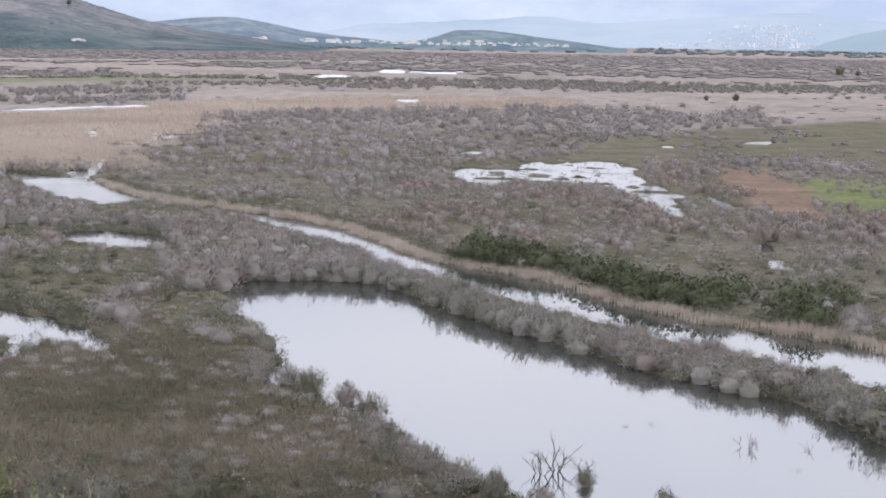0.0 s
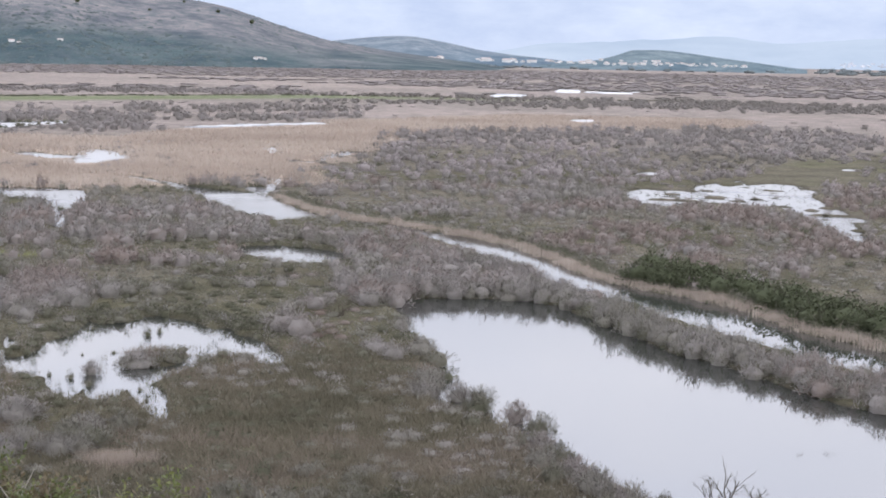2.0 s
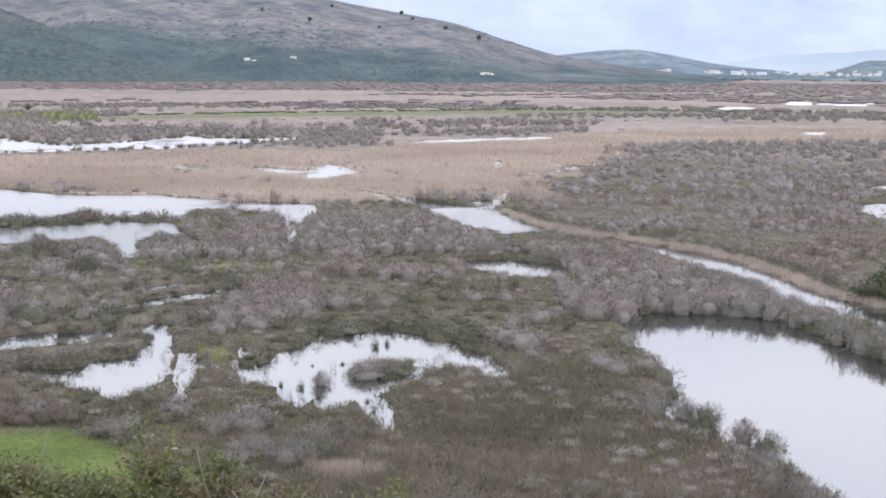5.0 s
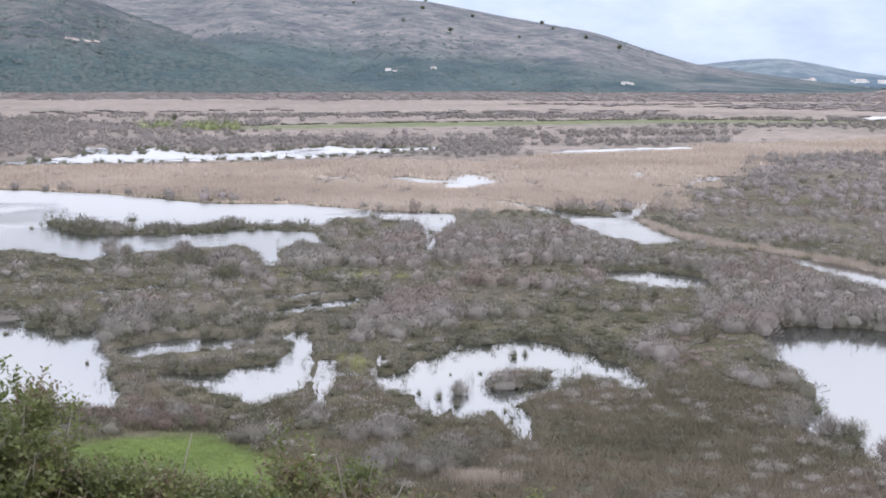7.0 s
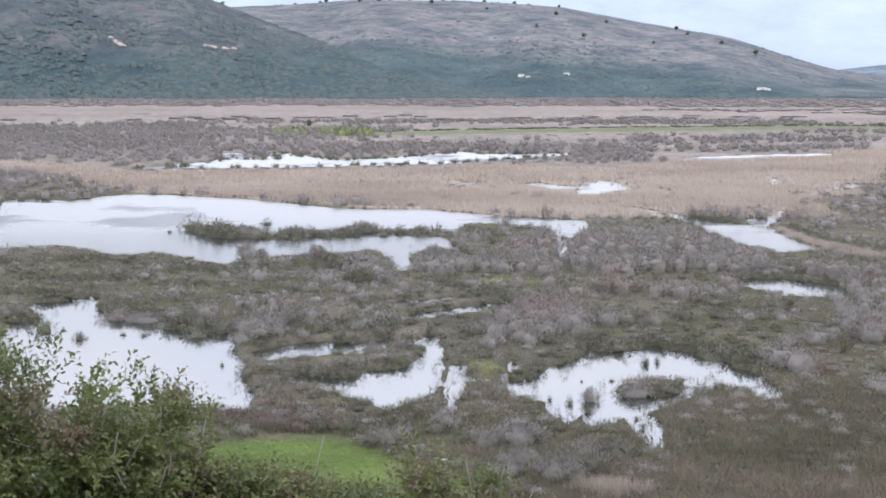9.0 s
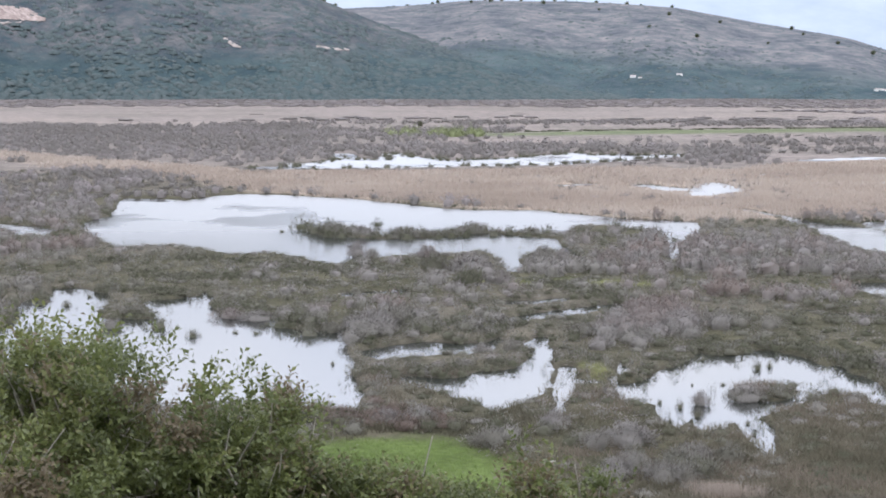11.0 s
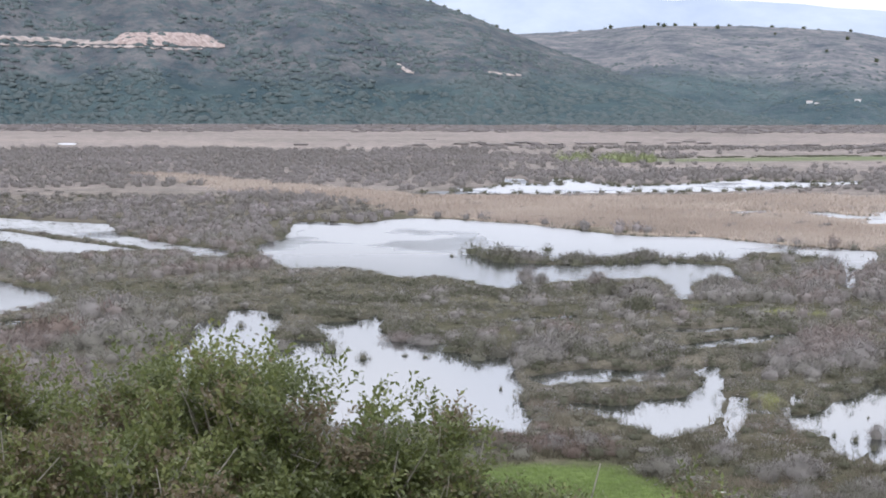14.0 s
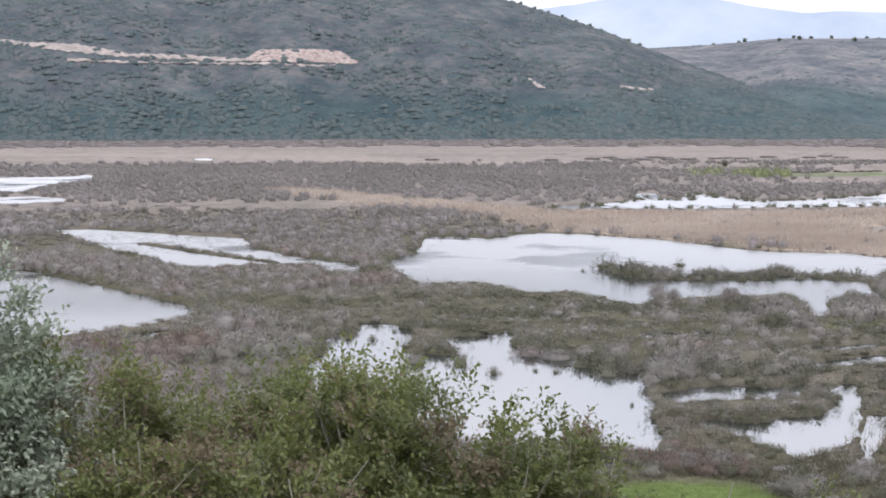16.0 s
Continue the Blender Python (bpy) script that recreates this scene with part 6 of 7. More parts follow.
# bright grass at the foot of the slope
x, y = jittered(70, 112, 0.42)
k = (poly_sd(x, y, NEAR_GREEN) + (fnoise(x, y, 6) - 0.5) * 5 < 0.3)
x, y = x[k], y[k]
ob = scatter_mesh("meadow_grass", [stalks(9, 300 + i, 0.07, 0.8, 0.3) for i in range(3)], rng.integers(0, 3, len(x)),
                  np.c_[x, y, ground_z(x, y, water_sd(x, y))], np.full(len(x), 0.3), 0.15 + 0.2 * rng.random(len(x)), 0.3 + 0.5 * fnoise(x, y, 5, 1), MAT_GRASS)
tagged(ob, "bright green grass at the foot of the slope", "grass", kind="stuff")


# dead branching snags
def snag(name, x, y, h, seed, label, twigs=3):
    """A bare, forked dead bush: tapered limbs that branch twice."""
    g = random.Random(seed)
    v, f = [], []

    def limb(p, d, length, rad, depth):
        q = p + d * length
        bend = q + Vector((g.uniform(-1, 1), g.uniform(-1, 1), g.uniform(-0.3, 0.6))) * length * 0.25
        mid = (p + q) / 2 + Vector((g.uniform(-1, 1), g.uniform(-1, 1), 0)) * length * 0.12
        b = len(v)
        for s, (c, r) in enumerate(((p, rad), (mid, rad * 0.75), (bend, rad * 0.45))):
            for k in range(4):
                v.append((c.x + r * math.cos(k * 1.571), c.y + r * math.sin(k * 1.571) * 0.7, c.z + r * math.sin(k * 1.571) * 0.7))
        for s in range(2):
            for k in range(4):
                a, e = b + s * 4 + k, b + s * 4 + (k + 1) % 4
                f.append((a, e, e + 4, a + 4))
        if depth:
            for _ in range(twigs):
                nd = (d + Vector((g.uniform(-1, 1), g.uniform(-1, 1), g.uniform(-0.4, 0.8))) * 0.9).normalized()
                limb(mid.lerp(bend, g.random()), nd, length * g.uniform(0.4, 0.75), rad * 0.5, depth - 1)

    for _ in range(4):
        a = g.uniform(0, 6.283)
        limb(Vector((0, 0, -0.3)), Vector((math.cos(a) * 0.8, math.sin(a) * 0.8, g.uniform(0.6, 1.2))).normalized(), h * 0.55, h * 0.022, 2)
    ob = mesh_object(name, v, f, MAT_STEMS, tint=np.full(len(v), 0.35))
    ob.location = (x, y, 0)
    tagged(ob, label, "snag", "dead snags in the water")


for i, (x, y, h) in enumerate(((6.8, 88.3, 2.5), (5.9, 88.0, 2.0), (8.3, 88.5, 1.5), (-1, 90, 1.5), (-6.8, 104, 2.0), (-10, 109, 2.2), (19, 94.5, 1.3), (19.8, 95, 0.8),
                               (24, 98, 0.7), (22.6, 94, 1.0), (21, 89.5, 0.7), (25.6, 90, 1.3), (24.6, 90.5, 0.8), (12, 99.5, 0.7), (13.9, 100, 0.7))):
    snag("dead_snag", x, y, h, 400 + i, "bare dead branches standing in the pond", 3 if h > 1.2 else 2)

for i, (x, y, h) in enumerate(((-98.5, 178, 3.6), (-109.3, 178.5, 2.8), (-90, 193.5, 3.0), (-94.5, 180, 3.4), (-86.5, 194.5, 2.4), (-115, 187, 3.0), (-30, 141, 2.4), (-60, 137.5, 2.6), (-26, 142, 3.0))):
    snag("bare_willow", x, y, h, 440 + i, "bare branching willow on the pond shore", 4)

# pale stones on the near meadow
for i, (x, y, s) in enumerate(((-41, 90, 0.22), (-40.4, 90.2, 0.15), (-47.6, 92.3, 0.1))):
    bm = bmesh.new()
    bmesh.ops.create_icosphere(bm, subdivisions=2, radius=s)
    for vv in bm.verts:
        vv.co *= 1 + 0.35 * (noise.noise(vv.co * 2.3 + Vector((i * 7, 0, 0))))
        vv.co.z *= 0.55
    me = bpy.data.meshes.new("stone")
    bm.to_mesh(me)
    bm.free()
    me.materials.append(MAT_STONE)
    ob = new("stone", me)
    ob.location = (x, y, 0.5)
    tagged(ob, "pale limestone boulder lying in the grass", "stone", "stones on the meadow")

# bright willow row far out on the plain
gp = rng.random((34, 2))
gx2 = -342 + 36 * gp[:, 0]
gy2 = 579 + 0.5 * (gx2 + 342) + 26 * (gp[:, 1] - 0.3)
MAT_SPRING = plant_material("spring_willow", [(0.0, (0.22, 0.25, 0.125)), (1.0, (0.31, 0.34, 0.19))])
ob = scatter_mesh("green_willows", MID_CROWN, rng.integers(0, 5, 34), np.c_[gx2, gy2, np.full(34, 0.2)], 2.6 + 2 * rng.random(34), 3.6 + 3.4 * rng.random(34), np.full(34, 0.4), MAT_SPRING)
tagged(ob, "row of willows in first bright green leaf", "trees", kind="stuff")

# dark ditch growth along the far side of the green strip
n = 190
k = np.sort(rng.random(n))
dx = np.interp(k, [0, 0.25, 0.6, 1], [-330, -275, -172, 40]) + 3 * rng.normal(size=n)
dy = np.interp(k, [0, 0.25, 0.6, 1], [640, 722, 828, 870]) + 2 * rng.normal(size=n)
ob = scatter_mesh("ditch_growth", WOOD_CROWN, rng.integers(0, 5, n), np.c_[dx, dy, np.full(n, 0.1)], 2.5 + 2 * rng.random(n), 0.8 + 0.7 * rng.random(n), np.full(n, 0.0), MAT_TWIGS)
tagged(ob, "dark line of growth along a ditch on the plain", "shrubs", kind="stuff")

# lone dark trees on the plain
DARK_CROWN = blades(120, 500, 0.15, 0.2)
lone = None
for x, y, h in ((286, 1147, 9), (300, 1150, 5), (118, 640, 4.0), (106, 640, 3), (-395, 700, 4)):
    if lone is None:
        lone = new("plain_tree", None)
        crown_part("crown", DARK_CROWN, MAT_TWIGS, lone, 0.05, 0.1)
        sv, sf = stem_mesh(77)
        mesh_object("trunk", sv, sf, MAT_STEMS, lone, tint=np.full(len(sv), 0.2))
        tagged(lone, "dark rounded tree alone on the plain", "tree", "lone trees on the plain")
        lone.matrix_basis = pose(x, y, 0.2)
        ob = lone
    else:
        ob = copy_thing(lone, pose(x, y, 0.2, 0, 0, rng.random() * 360))
    ob.scale = (h * 0.6, h * 0.6, h)


# ---------------------------------------------------------------- hillside scrub, tracks, houses
def hill_scrub(name, h, n, a0, a1, t0, t1, size, label, tint0, power=1.0):
    a, t = rng.uniform(a0, a1, n), t0 + (t1 - t0) * rng.random(n) ** power
    p = on_hill(h, a, t)
    ok = (p[:, 2] > 0.3) & (fnoise(p[:, 0], p[:, 1] + p[:, 2] * 3, 90, 1) + 0.25 * rng.random(n) > 0.44 + 0.25 * t)
    p, t = p[ok], t[ok]
    n = len(p)
    protos = [clumps(6, 600 + i) for i in range(4)]
    vs, fs, ts, base = [], [], [], 0
    pick = rng.integers(0, 4, n)
    s = size * (0.4 + 1.5 * rng.random(n) ** 2.2)
    wide = s * (0.9 + 0.5 * rng.random(n))
    for k, (pv, pf) in enumerate(protos):
        q = np.where(pick == k)[0]
        v = pv[None] * np.stack([wide[q], wide[q], s[q] * 0.75], 1)[:, None, :] + (p[q] - s[q, None] * np.array([0, 0, 0.38]))[:, None, :]
        vs.append(v.reshape(-1, 3))
        fs.append((pf[None] + (np.arange(len(q)) * len(pv))[:, None, None]).reshape(-1, 3) + base)
        ts.append(np.repeat(np.clip(tint0 + 0.25 * t[q] + 0.16 * rng.normal(size=len(q)), 0, 1), len(pv)))
        base += len(q) * len(pv)
    ob = mesh_object(name, np.concatenate(vs), np.concatenate(fs), MAT_MAQUIS, smooth=True, tint=np.concatenate(ts))
    tagged(ob, label, "scrub", kind="stuff")


hill_scrub("hill_scrub", HILL_W, 19000, 22, 62, 0.0, 1.0, 3.6, "dense dark evergreen scrub on the hillside", 0.42, 1.6)
hill_scrub("hill_scrub", HILL_M, 3000, 14, 34, 0.0, 0.4, 2.4, "dark scrub along the foot of the hill", 0.3, 1.3)
hill_scrub("hill_scrub", HILL_M, 1700, 9, 36, 0.0, 1.02, 2.2, "scattered dark bushes over the dry hill", 0.35, 1.0)


def ridge_tree(root, p, s):
    m = Matrix.Translation(p) @ pose(0, 0, 0, 0, 0, rng.random() * 360)
    if root is None:
        root = new("ridge_tree", None)
        crown_part("crown", DARK_CROWN, MAT_EVERGREEN, root, 0.15, 0.12)
        sv, sf = stem_mesh(78)
        mesh_object("trunk", sv, sf, MAT_STEMS, root, tint=np.full(len(sv), 0.2))
        tagged(root, "small dark tree standing on the hill", "tree", "trees on the hills")
        root.matrix_basis, ob = m, root
    else:
        ob = copy_thing(root, m)
    ob.scale = (s * 0.7, s * 0.7, s)
    return root


rt = None
for a, t in ((30.4, 1.0), (29.9, 0.99), (29.5, 1.0), (29.0, 0.98), (28.2, 1.0), (27.1, 0.93), (26.5, 1.0), (25.8, 0.95), (24.6, 1.0), (24.2, 1.0), (23.8, 1.0), (23.1, 1.0),
             (22.6, 1.0), (22.0, 1.0), (21.5, 1.0), (20.4, 0.99), (28.8, 0.88), (26.9, 0.85), (25.0, 0.8), (27.6, 0.8), (23.0, 0.7), (20.5, 0.66), (18.7, 0.72), (15.8, 0.68),
             (14.6, 0.6), (13.4, 0.55), (17.0, 0.5), (19.5, 0.45), (21.2, 0.5), (16.2, 0.82)):
    rt = ridge_tree(rt, on_hill(HILL_M, np.array(a), np.array(t)) - np.array([0, 0, 0.5]), 5.5 + 4 * rng.random())
for a, t in ((36.8, 1.0), (36.3, 1.0), (35.8, 1.0), (35.3, 1.0), (34.8, 1.0), (34.3, 1.0), (33.9, 1.0), (33.4, 1.0), (32.9, 1.0), (32.5, 1.0)):
    rt = ridge_tree(rt, on_hill(HILL_W, np.array(a), np.array(t)) - np.array([0, 0, 0.5]), 5 + 4 * rng.random())


def hill_t(h, a, el):
    """The place on a hillside that is seen at an elevation angle."""
    ts = np.linspace(0, 1.2, 300)
    p = on_hill(h, np.full(300, a), ts)
    e = np.degrees(np.arctan2(p[:, 2] - EYE.z, np.hypot(p[:, 0], p[:, 1])))
    return ts[np.argmax(e >= el)] if (e >= el).any() else 1.0


def hill_strip(name, h, pts, material, label, category, proud=1.2, steps=60, wob=0.02):
    """A band lying on a hillside between two elevation angles: pts of (azimuth, low, high)."""
    a = np.linspace(pts[0][0], pts[-1][0], steps)
    lo = np.interp(a, [-p[0] for p in pts][::-1] if pts[0][0] > pts[-1][0] else [p[0] for p in pts], [p[1] for p in pts]) if pts[0][0] < pts[-1][0] else \
        np.interp(-a, [-p[0] for p in pts], [p[1] for p in pts])
    hi = np.interp(a, [p[0] for p in pts], [p[2] for p in pts]) if pts[0][0] < pts[-1][0] else np.interp(-a, [-p[0] for p in pts], [p[2] for p in pts])
    g = np.random.default_rng(5)
    lo, hi = lo + wob * (g.random(steps) - 0.5), hi + wob * (g.random(steps) - 0.5)
    rows = 5
    v = []
    for k in range(rows):
        for i in range(steps):
            e = lo[i] + (hi[i] - lo[i]) * k / (rows - 1)
            p = on_hill(h, np.array(a[i]), np.array(hill_t(h, a[i], e)))
            away = p / np.linalg.norm(p[:2])
            q = p - np.array([away[0], away[1], 0]) * (proud * (1.0 + 0.4 * g.random()) if 0 < k < rows - 1 else 0.3 * proud)
            v.append(q + np.array([0, 0, 0.3]))
    ob = mesh_object(name, v, grid_faces(rows, steps), material)
    tagged(ob, label, category, kind="structure")


hill_strip("quarry_face", HILL_W, [(42.7, 1.93, 2.06), (43.3, 1.96, 2.38), (44.0, 1.98, 2.46), (46.2, 2.02, 2.46), (46.6, 2.03, 2.2)], MAT_QUARRY, "pale pinkish quarried rock face cut in the hillside", "quarry", 3.0)
hill_strip("dirt_track", HILL_W, [(46.6, 2.02, 2.16), (48.5, 2.06, 2.2), (51, 2.18, 2.3), (52.6, 2.32, 2.6), (53.4, 2.4, 2.62), (55.5, 2.66, 2.76)], MAT_TRACK, "pale earth track cut across the hillside", "track", 1.6, wob=0.08)
hill_strip("dirt_track", HILL_W, [(43.5, 1.84, 1.90), (46, 1.9, 1.96), (49, 1.93, 1.98), (53, 1.98, 2.08)], MAT_TRACK, "lower edge of the hillside track", "track", 1.6, wob=0.08)
hill_strip("dirt_track", HILL_W, [(35.9, 1.02, 1.1), (36.2, 1.1, 1.25), (36.45, 1.32, 1.42), (36.8, 1.36, 1.44)], MAT_TRACK, "short pale bare bank on the slope", "track", 1.6, steps=16)
hill_strip("dirt_track", HILL_W, [(32.0, 0.95, 1.02), (33.2, 1.08, 1.16)], MAT_TRACK, "short bare earth bank on the slope", "track", 1.6, steps=12, wob=0.05)


def gable_house(w, d, h):
    bm = bmesh.new()
    bmesh.ops.create_cube(bm, size=1)
    for v in bm.verts:
        v.co = Vector((v.co.x * w, v.co.y * d, (v.co.z + 0.5) * h))
    wall = bpy.data.meshes.new("wall")
    bm.to_mesh(wall)
    bm.free()
    wall.materials.append(MAT_HOUSE)
    o, rh = 0.4, w * 0.28
    rv = [(-w / 2 - o, -d / 2 - o, h), (w / 2 + o, -d / 2 - o, h), (0, -d / 2 - o, h + rh), (-w / 2 - o, d / 2 + o, h), (w / 2 + o, d / 2 + o, h), (0, d / 2 + o, h + rh)]
    roof = bpy.data.meshes.new("roof")
    roof.from_pydata(rv, [], [(0, 1, 2), (5, 4, 3), (0, 2, 5, 3), (1, 4, 5, 2), (0, 3, 4, 1)])
    roof.materials.append(MAT_ROOF)
    root = new("house", None)
    new("wall", wall).parent = root
    new("roof", roof).parent = root
    return root


houses = []
sites = [(HILL_M, 21.75, 0.04, 7), (HILL_M, 21.5, 0.0, 4), (HILL_M, 20.1, 0.10, 5), (HILL_M, 13.25, -0.42, 7), (HILL_M, 12.95, -0.42, 6), (HILL_M, 13.1, -0.40, 6)]
for a in (9.6, 9.2, 8.9, 8.5, 8.1, 7.8, 7.5, 7.0, 6.7, 6.6):
    sites.append((HILL_F, a, -0.33 + 0.06 * rng.random(), 8 + 6 * rng.random()))
for a in np.linspace(5.2, 1.2, 26):
    sites.append((HILL_F if a > 3 else HILL_V, a + 0.1 * rng.normal(), -0.35 + 0.08 * rng.random(), 5 + 6 * rng.random()))
for a in np.linspace(1.6, -4.4, 60):
    sites.append((HILL_V, a + 0.08 * rng.normal(), -0.36 + 0.2 * rng.random() ** 2 * (1 - abs(a + 0.6) / 5), 3.5 + 3.5 * rng.random()))
for h, a, e, s in sites:
    a = float(a)
    p = on_hill(h, np.array(a), np.array(hill_t(h, a, e)))
    m = Matrix.Translation((p[0], p[1], p[2] - 0.8)) @ pose(0, 0, 0, 0, 0, a + rng.choice([0, 90]) + 20 * rng.normal())
    if len(houses) < 3:
        ob = gable_house(8, 12 + 2 * len(houses), 3.6 + len(houses) * 0.9)
        tagged(ob, "pale rendered village house with a clay-tiled roof", "house", "houses of the village")
        houses.append(ob)
        ob.matrix_basis = m
    else:
        ob = copy_thing(houses[int(rng.integers(0, 3))], m)
    ob.scale = (s / 11,) * 3

# the town on the far slope, and the tree belt in front of it
tv, tf = [], []
for _ in range(300):
    c = rng.random() < 0.6
    a = -11.6 + 0.8 * rng.normal() if c else rng.uniform(-14.0, -7.5)
    e = -0.25 + 0.85 * rng.random() ** 1.4 if c else -0.27 + abs(rng.normal()) * 0.08
    w, hh = 3.0 + 6 * rng.random() ** 2, 1.6 + 2.4 * rng.random()
    x, y, z = on_hill(FOOTHILLS, np.array(a), np.array(hill_t(FOOTHILLS, a, e)))
    b = len(tv)
    for dz in (-4, hh):
        tv += [(x - w / 2, y - 5, z + dz), (x + w / 2, y - 5, z + dz), (x + w / 2, y + 5, z + dz), (x - w / 2, y + 5, z + dz)]
    tf += [(b, b + 1, b + 5, b + 4), (b + 1, b + 2, b + 6, b + 5), (b + 2, b + 3, b + 7, b + 6), (b + 3, b, b + 4, b + 7), (b + 4, b + 5, b + 6, b + 7)]
# haze is put into the town's grey-blue base colour
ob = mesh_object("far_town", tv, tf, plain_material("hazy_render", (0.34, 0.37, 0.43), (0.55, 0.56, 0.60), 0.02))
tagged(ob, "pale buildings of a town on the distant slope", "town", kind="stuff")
# pale grey base colours put the haze over the trees
MAT_BELT = plant_material("hazed_distant_trees", [(0.0, (0.15, 0.18, 0.19)), (1.0, (0.24, 0.26, 0.27))], obj_random=False, grain=0.05)
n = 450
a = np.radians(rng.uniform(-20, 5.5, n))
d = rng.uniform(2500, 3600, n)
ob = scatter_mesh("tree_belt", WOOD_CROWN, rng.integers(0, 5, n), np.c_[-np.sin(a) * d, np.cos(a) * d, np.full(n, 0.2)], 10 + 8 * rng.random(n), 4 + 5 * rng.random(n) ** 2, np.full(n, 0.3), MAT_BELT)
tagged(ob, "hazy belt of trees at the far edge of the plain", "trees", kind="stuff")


# ---------------------------------------------------------------- evergreen shrubs on the near slope
def limb_tubes(paths):
    """Tapering four-sided tubes along paths of (point, radius)."""
    v, f = [], []
    for path in paths:
        b = len(v)
        for p, r in path:
            for k in range(4):
                v.append((p[0] + r * math.cos(k * 1.571 + 0.4), p[1] + r * math.sin(k * 1.571 + 0.4), p[2] + 0.0))
        for s in range(len(path) - 1):
            for k in range(4):
                a, e = b + s * 4 + k, b + s * 4 + (k + 1) % 4
                f.append((a, e, e + 4, a + 4))
    return v, f


def leafy_shrub(az, dist, top_el, half, seed, n_sprig, leaf_mat, label, leaf=0.043, shoots=()):
    """A broad evergreen shrub: stems, pale limbs and sprigs of small leaves over a lumpy dome."""
    g = np.random.default_rng(seed)
    a = radians(az)
    cx, cy = -math.sin(a) * dist, math.cos(a) * dist
    foot = float(hill_z(np.array([cx]), np.array([cy]))[0][0])
    top = EYE.z + math.tan(radians(top_el)) * dist - 0.26
    height = top - foot
    root = new("mastic_shrub", None)
    root.location = (cx, cy, foot)
    # sprigs gathered into boughs over a lumpy dome, with gaps between them
    n_sprig = int(0.92 * n_sprig)
    n_bough = max(18, n_sprig // 42)
    c = g.normal(size=(n_bough, 3))
    c[:, 2] = np.abs(c[:, 2]) * 0.9 - 0.1
    c /= np.linalg.norm(c, axis=1)[:, None]
    lump = 1 + 0.14 * np.sin(c[:, 0] * 5 + seed) * np.sin(c[:, 1] * 5.5 + seed * 1.3)
    c = c * (lump * (0.45 + 0.53 * np.sqrt(g.random(n_bough))))[:, None]
    own = g.integers(0, n_bough, n_sprig)
    size = np.array([half, half, height * 0.55])
    p = c[own] * size + np.array([0, 0, height * 0.45]) + g.normal(size=(n_sprig, 3)) * 0.105 * np.array([1, 1, 0.5])
    u = c[own] / np.linalg.norm(c[own], axis=1)[:, None]
    bough_tone = 0.22 * g.normal(size=n_bough)
    bough_tone[g.random(n_bough) < 0.13] = 0.8   # dry brown boughs
    way = u * 0.75 + np.array([0, 0, 0.18]) + g.normal(size=(n_sprig, 3)) * 0.5
    if shoots:
        extra_p, extra_w = [], []
        for sa, sel in shoots:
            ra = radians(sa)
            for k in range(12):
                sx, sy = -math.sin(ra) * (dist - 0.4) - cx, math.cos(ra) * (dist - 0.4) - cy
                zt = EYE.z + math.tan(radians(sel)) * (dist - 0.4) - foot
                extra_p.append((sx + g.normal() * 0.05, sy + g.normal() * 0.05, zt - 0.42 + 0.34 * k / 11))
                extra_w.append((g.normal() * 0.6, g.normal() * 0.6, 0.8))
        p, way = np.r_[p, extra_p], np.r_[way, extra_w]
    n = len(p)
    way /= np.linalg.norm(way, axis=1)[:, None]
    vs, fs, ts = [], [], []
    per = 7
    side = np.cross(way, np.array([0.3, 0.2, 1.0]))
    side /= np.linalg.norm(side, axis=1)[:, None]
    third = np.cross(way, side)
    tone = 0.24 + 0.46 * (0.5 + 0.5 * np.sin(p[:, 0] * 3.1 + seed) * np.sin(p[:, 1] * 2.7)) + 0.10 * g.normal(size=n)
    tone[:n_sprig] += bough_tone[own]
    length = 0.16 + 0.10 * g.random(n)
    for k in range(per):
        t = (k + 1) / per
        ang = k * 2.4 + g.random(n) * 0.8
        out = side * np.cos(ang)[:, None] + third * np.sin(ang)[:, None]
        base = p + way * (length * t)[:, None]
        axis = out * 0.75 + way * 0.65 + g.normal(size=(n, 3)) * 0.15
        axis /= np.linalg.norm(axis, axis=1)[:, None]
        wid = np.cross(axis, way + 0.3 * g.normal(size=(n, 3)))
        wid /= np.linalg.norm(wid, axis=1)[:, None] + 1e-6
        ll = leaf * (0.75 + 0.5 * g.random(n)) * (1.15 - 0.4 * t)
        tip = base + axis * (ll * 1.5)[:, None]
        mid = base + axis * (ll * 0.7)[:, None] + np.array([0, 0, 0.006])
        q = np.stack([base, mid - wid * (ll * 0.36)[:, None], tip, mid + wid * (ll * 0.36)[:, None]], 1)
        vs.append(q.reshape(-1, 3))
        ts.append(np.repeat(np.clip(tone + 0.12 * g.normal(size=n) + 0.12 * (t - 0.5), 0, 1), 4))
    v = np.concatenate(vs)
    f = np.arange(len(v)).reshape(-1, 4)
    mesh_object("foliage", v, f, leaf_mat, root, tint=np.concatenate(ts))
    # limbs
    main, fine = [], []
    for i in range(16):
        aa, rr = g.random() * 6.283, g.random() * 0.7
        end = np.array([math.cos(aa) * half * rr, math.sin(aa) * half * rr, height * (0.46 + 0.16 * g.random())])
        mid = end * 0.5 + np.array([g.normal() * 0.15, g.normal() * 0.15, 0])
        main.append([((math.cos(aa) * 0.12, math.sin(aa) * 0.12, -0.3), 0.05), (mid, 0.035), (end, 0.018)])
        for j in range(9):
            s = g.random()
            b = mid + (end - mid) * s
            e = b + np.array([g.normal() * 0.3, g.normal() * 0.3, 0.1 + 0.25 * g.random()]) * min(1.0, half)
            fine.append([(b, 0.012), ((b + e) / 2 + g.normal(size=3) * 0.05, 0.009), (e, 0.004)])
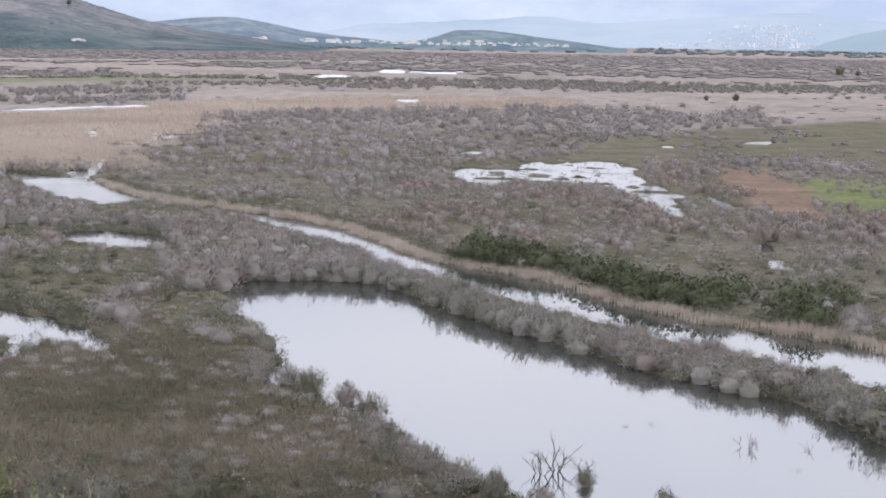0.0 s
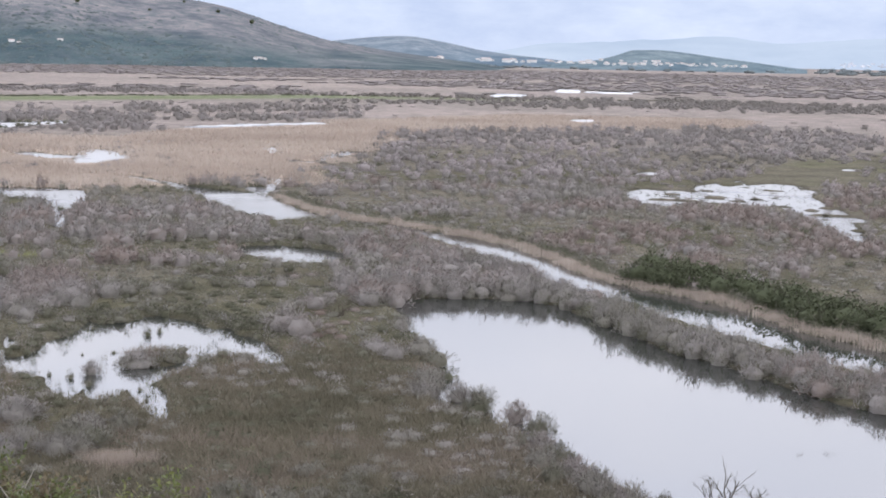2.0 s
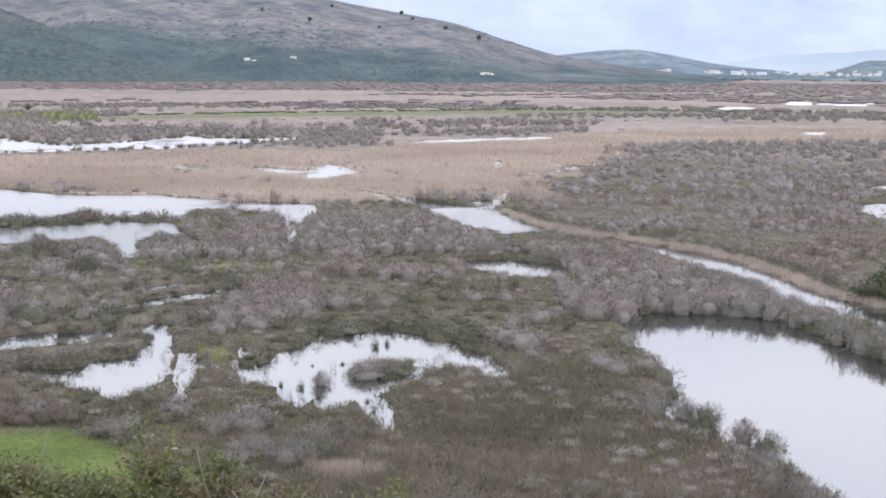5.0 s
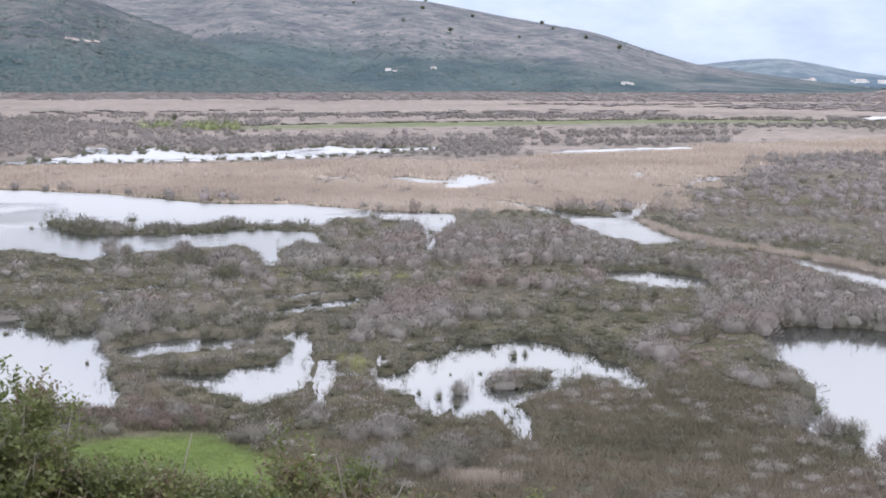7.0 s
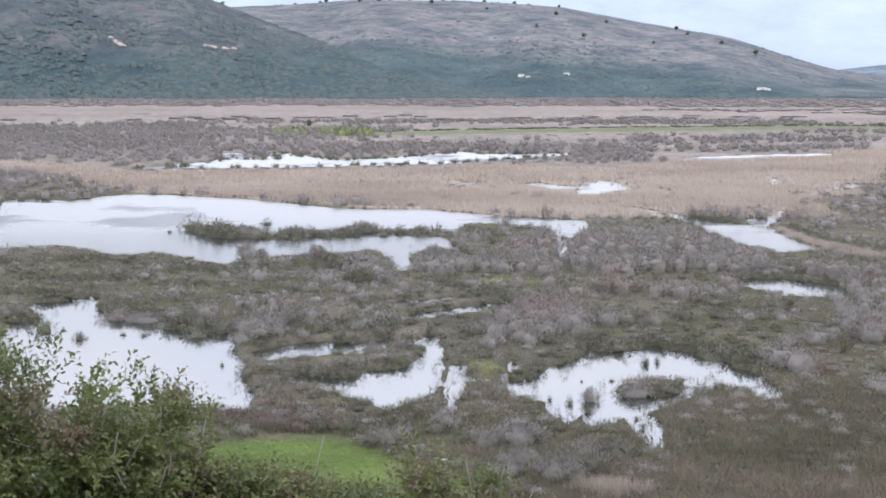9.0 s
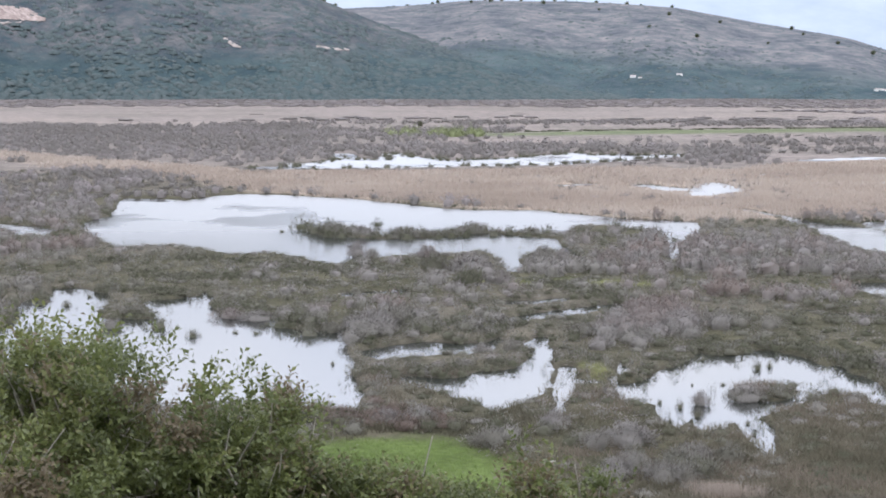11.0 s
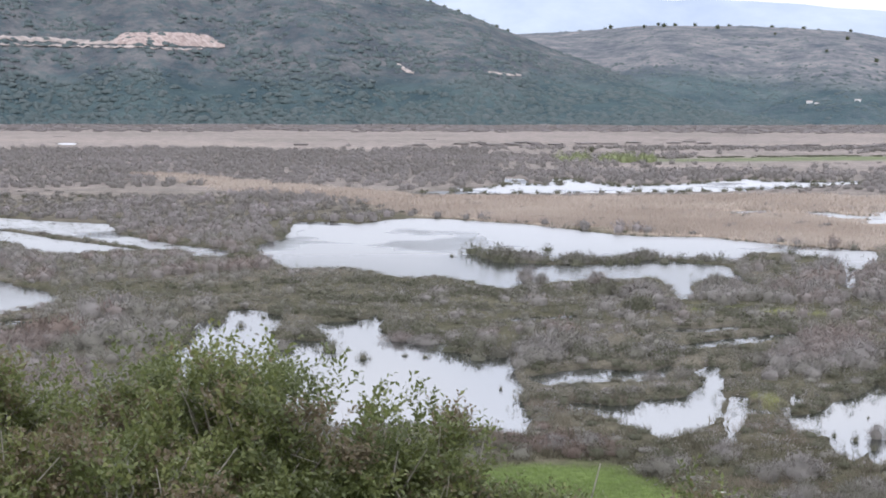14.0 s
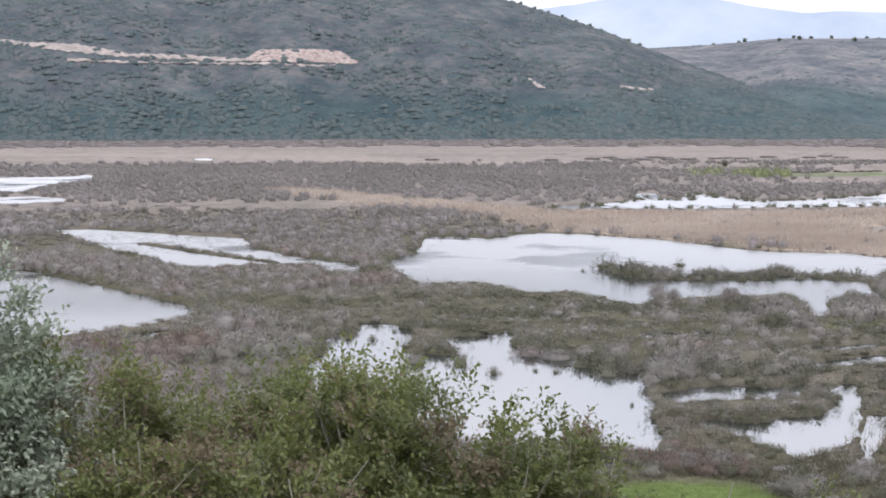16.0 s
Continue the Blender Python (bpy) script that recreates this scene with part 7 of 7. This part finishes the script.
    for i in range(110):   # pale bare twigs that show in the crown
        k = int(g.integers(0, n_sprig))
        b = p[k] * 0.93
        e = p[k] + way[k] * (0.06 + 0.14 * g.random()) + g.normal(size=3) * 0.09
        fine.append([(b - way[k] * 0.22 + g.normal(size=3) * 0.08, 0.013), (b + g.normal(size=3) * 0.02, 0.010), (e + g.normal(size=3) * 0.05, 0.005)])
    lv, lf = limb_tubes(main)
    mesh_object("trunk", lv, lf, MAT_BARK, root, tint=np.full(len(lv), 0.0))
    lv, lf = limb_tubes(fine)
    mesh_object("branchwork", lv, lf, MAT_BARK, root, tint=np.full(len(lv), 0.78))["kind"] = "stuff"
    tagged(root, label, "shrub", "evergreen shrubs on the slope")


LEAFY = (  # azimuth, distance, elevation of the top, half-width, sprigs
    (56.3, 12.0, -5.3, 0.95, 5200, MAT_LEAF_GREY, "tall grey-green leafy shrub on the slope"),
    (53.6, 12.5, -7.6, 0.9, 3400, MAT_LEAF, "dense olive-green evergreen shrub on the slope"),
    (48.6, 13.5, -9.3, 1.05, 4600, MAT_LEAF, "dense olive-green evergreen shrub on the slope"),
    (51.2, 13.2, -8.6, 0.75, 2600, MAT_LEAF, "dense olive-green evergreen shrub on the slope"),
    (49.9, 11.6, -10.2, 0.8, 2800, MAT_LEAF, "dense olive-green evergreen shrub on the slope"),
    (47.2, 12.8, -9.5, 0.8, 2800, MAT_LEAF, "dense olive-green evergreen shrub on the slope"),
    (44.9, 13.6, -8.3, 0.7, 2000, MAT_LEAF, "evergreen shrub with pale bare twigs"),
    (43.2, 14.5, -8.2, 1.2, 5200, MAT_LEAF, "broad evergreen shrub with pale bare twigs"),
    (46.0, 11.5, -10.4, 1.0, 3800, MAT_LEAF, "dense olive-green evergreen shrub on the slope"),
    (43.0, 12.6, -8.5, 0.75, 2600, MAT_LEAF, "evergreen shrub with pale bare twigs"),
    (41.0, 13.0, -8.7, 0.75, 2600, MAT_LEAF, "evergreen shrub with pale bare twigs"),
    (37.7, 12.5, -9.9, 0.7, 2300, MAT_LEAF, "evergreen shrub with pale bare twigs"),
    (39.6, 12.5, -9.5, 0.9, 3600, MAT_LEAF, "dense olive-green evergreen shrub on the slope"),
    (52.0, 11.0, -11.0, 0.9, 2400, MAT_LEAF, "dense olive-green evergreen shrub on the slope"))
for i, (a, d, e, hw, n, m, lab) in enumerate(LEAFY):
    leafy_shrub(a, d, e, hw, i + 1, n, m, lab, shoots=((a - 2.2, e - 0.5), (a + 1.6, e - 0.25), (a + 0.3, e + 0.1)) if e > -9.6 else ())
leafy_shrub(36.2, 13.0, -10.9, 1.05, 14, 3800, MAT_LEAF, "low evergreen shrub with tall leafy shoots", shoots=((36.0, -10.2), (34.9, -10.8), (35.6, -10.7)))
leafy_shrub(31.5, 13.0, -12.7, 0.95, 15, 4000, MAT_LEAF, "low evergreen shrub spreading over the slope")
leafy_shrub(22.4, 13.0, -13.7, 0.6, 26, 1500, MAT_LEAF, "small evergreen shrub at the edge of the slope")
leafy_shrub(26.6, 13.0, -13.6, 0.7, 16, 2300, MAT_LEAF, "small evergreen shrub at the edge of the slope")
leafy_shrub(18.6, 13.0, -15.4, 0.6, 17, 1000, MAT_LEAF, "small leafy shrub low on the slope", shoots=((16.3, -15.2),))
leafy_shrub(33.8, 12.6, -12.3, 0.8, 31, 3200, MAT_LEAF, "dense olive-green evergreen shrub on the slope", shoots=((33.2, -11.9),))
leafy_shrub(27.9, 12.8, -13.7, 0.65, 32, 2200, MAT_LEAF, "low evergreen shrub spreading over the slope")
leafy_shrub(25.5, 12.6, -13.9, 0.6, 33, 2000, MAT_LEAF, "low evergreen shrub spreading over the slope", shoots=((25.9, -13.2), (24.6, -13.4)))
leafy_shrub(29.3, 13.2, -13.5, 0.65, 19, 2200, MAT_LEAF, "low evergreen shrub spreading over the slope")
leafy_shrub(24.4, 13.4, -13.7, 0.6, 20, 1500, MAT_LEAF, "small evergreen shrub at the edge of the slope")
leafy_shrub(13.8, 13.0, -15.8, 0.3, 18, 260, MAT_LEAF, "thin leafy sapling on the slope")
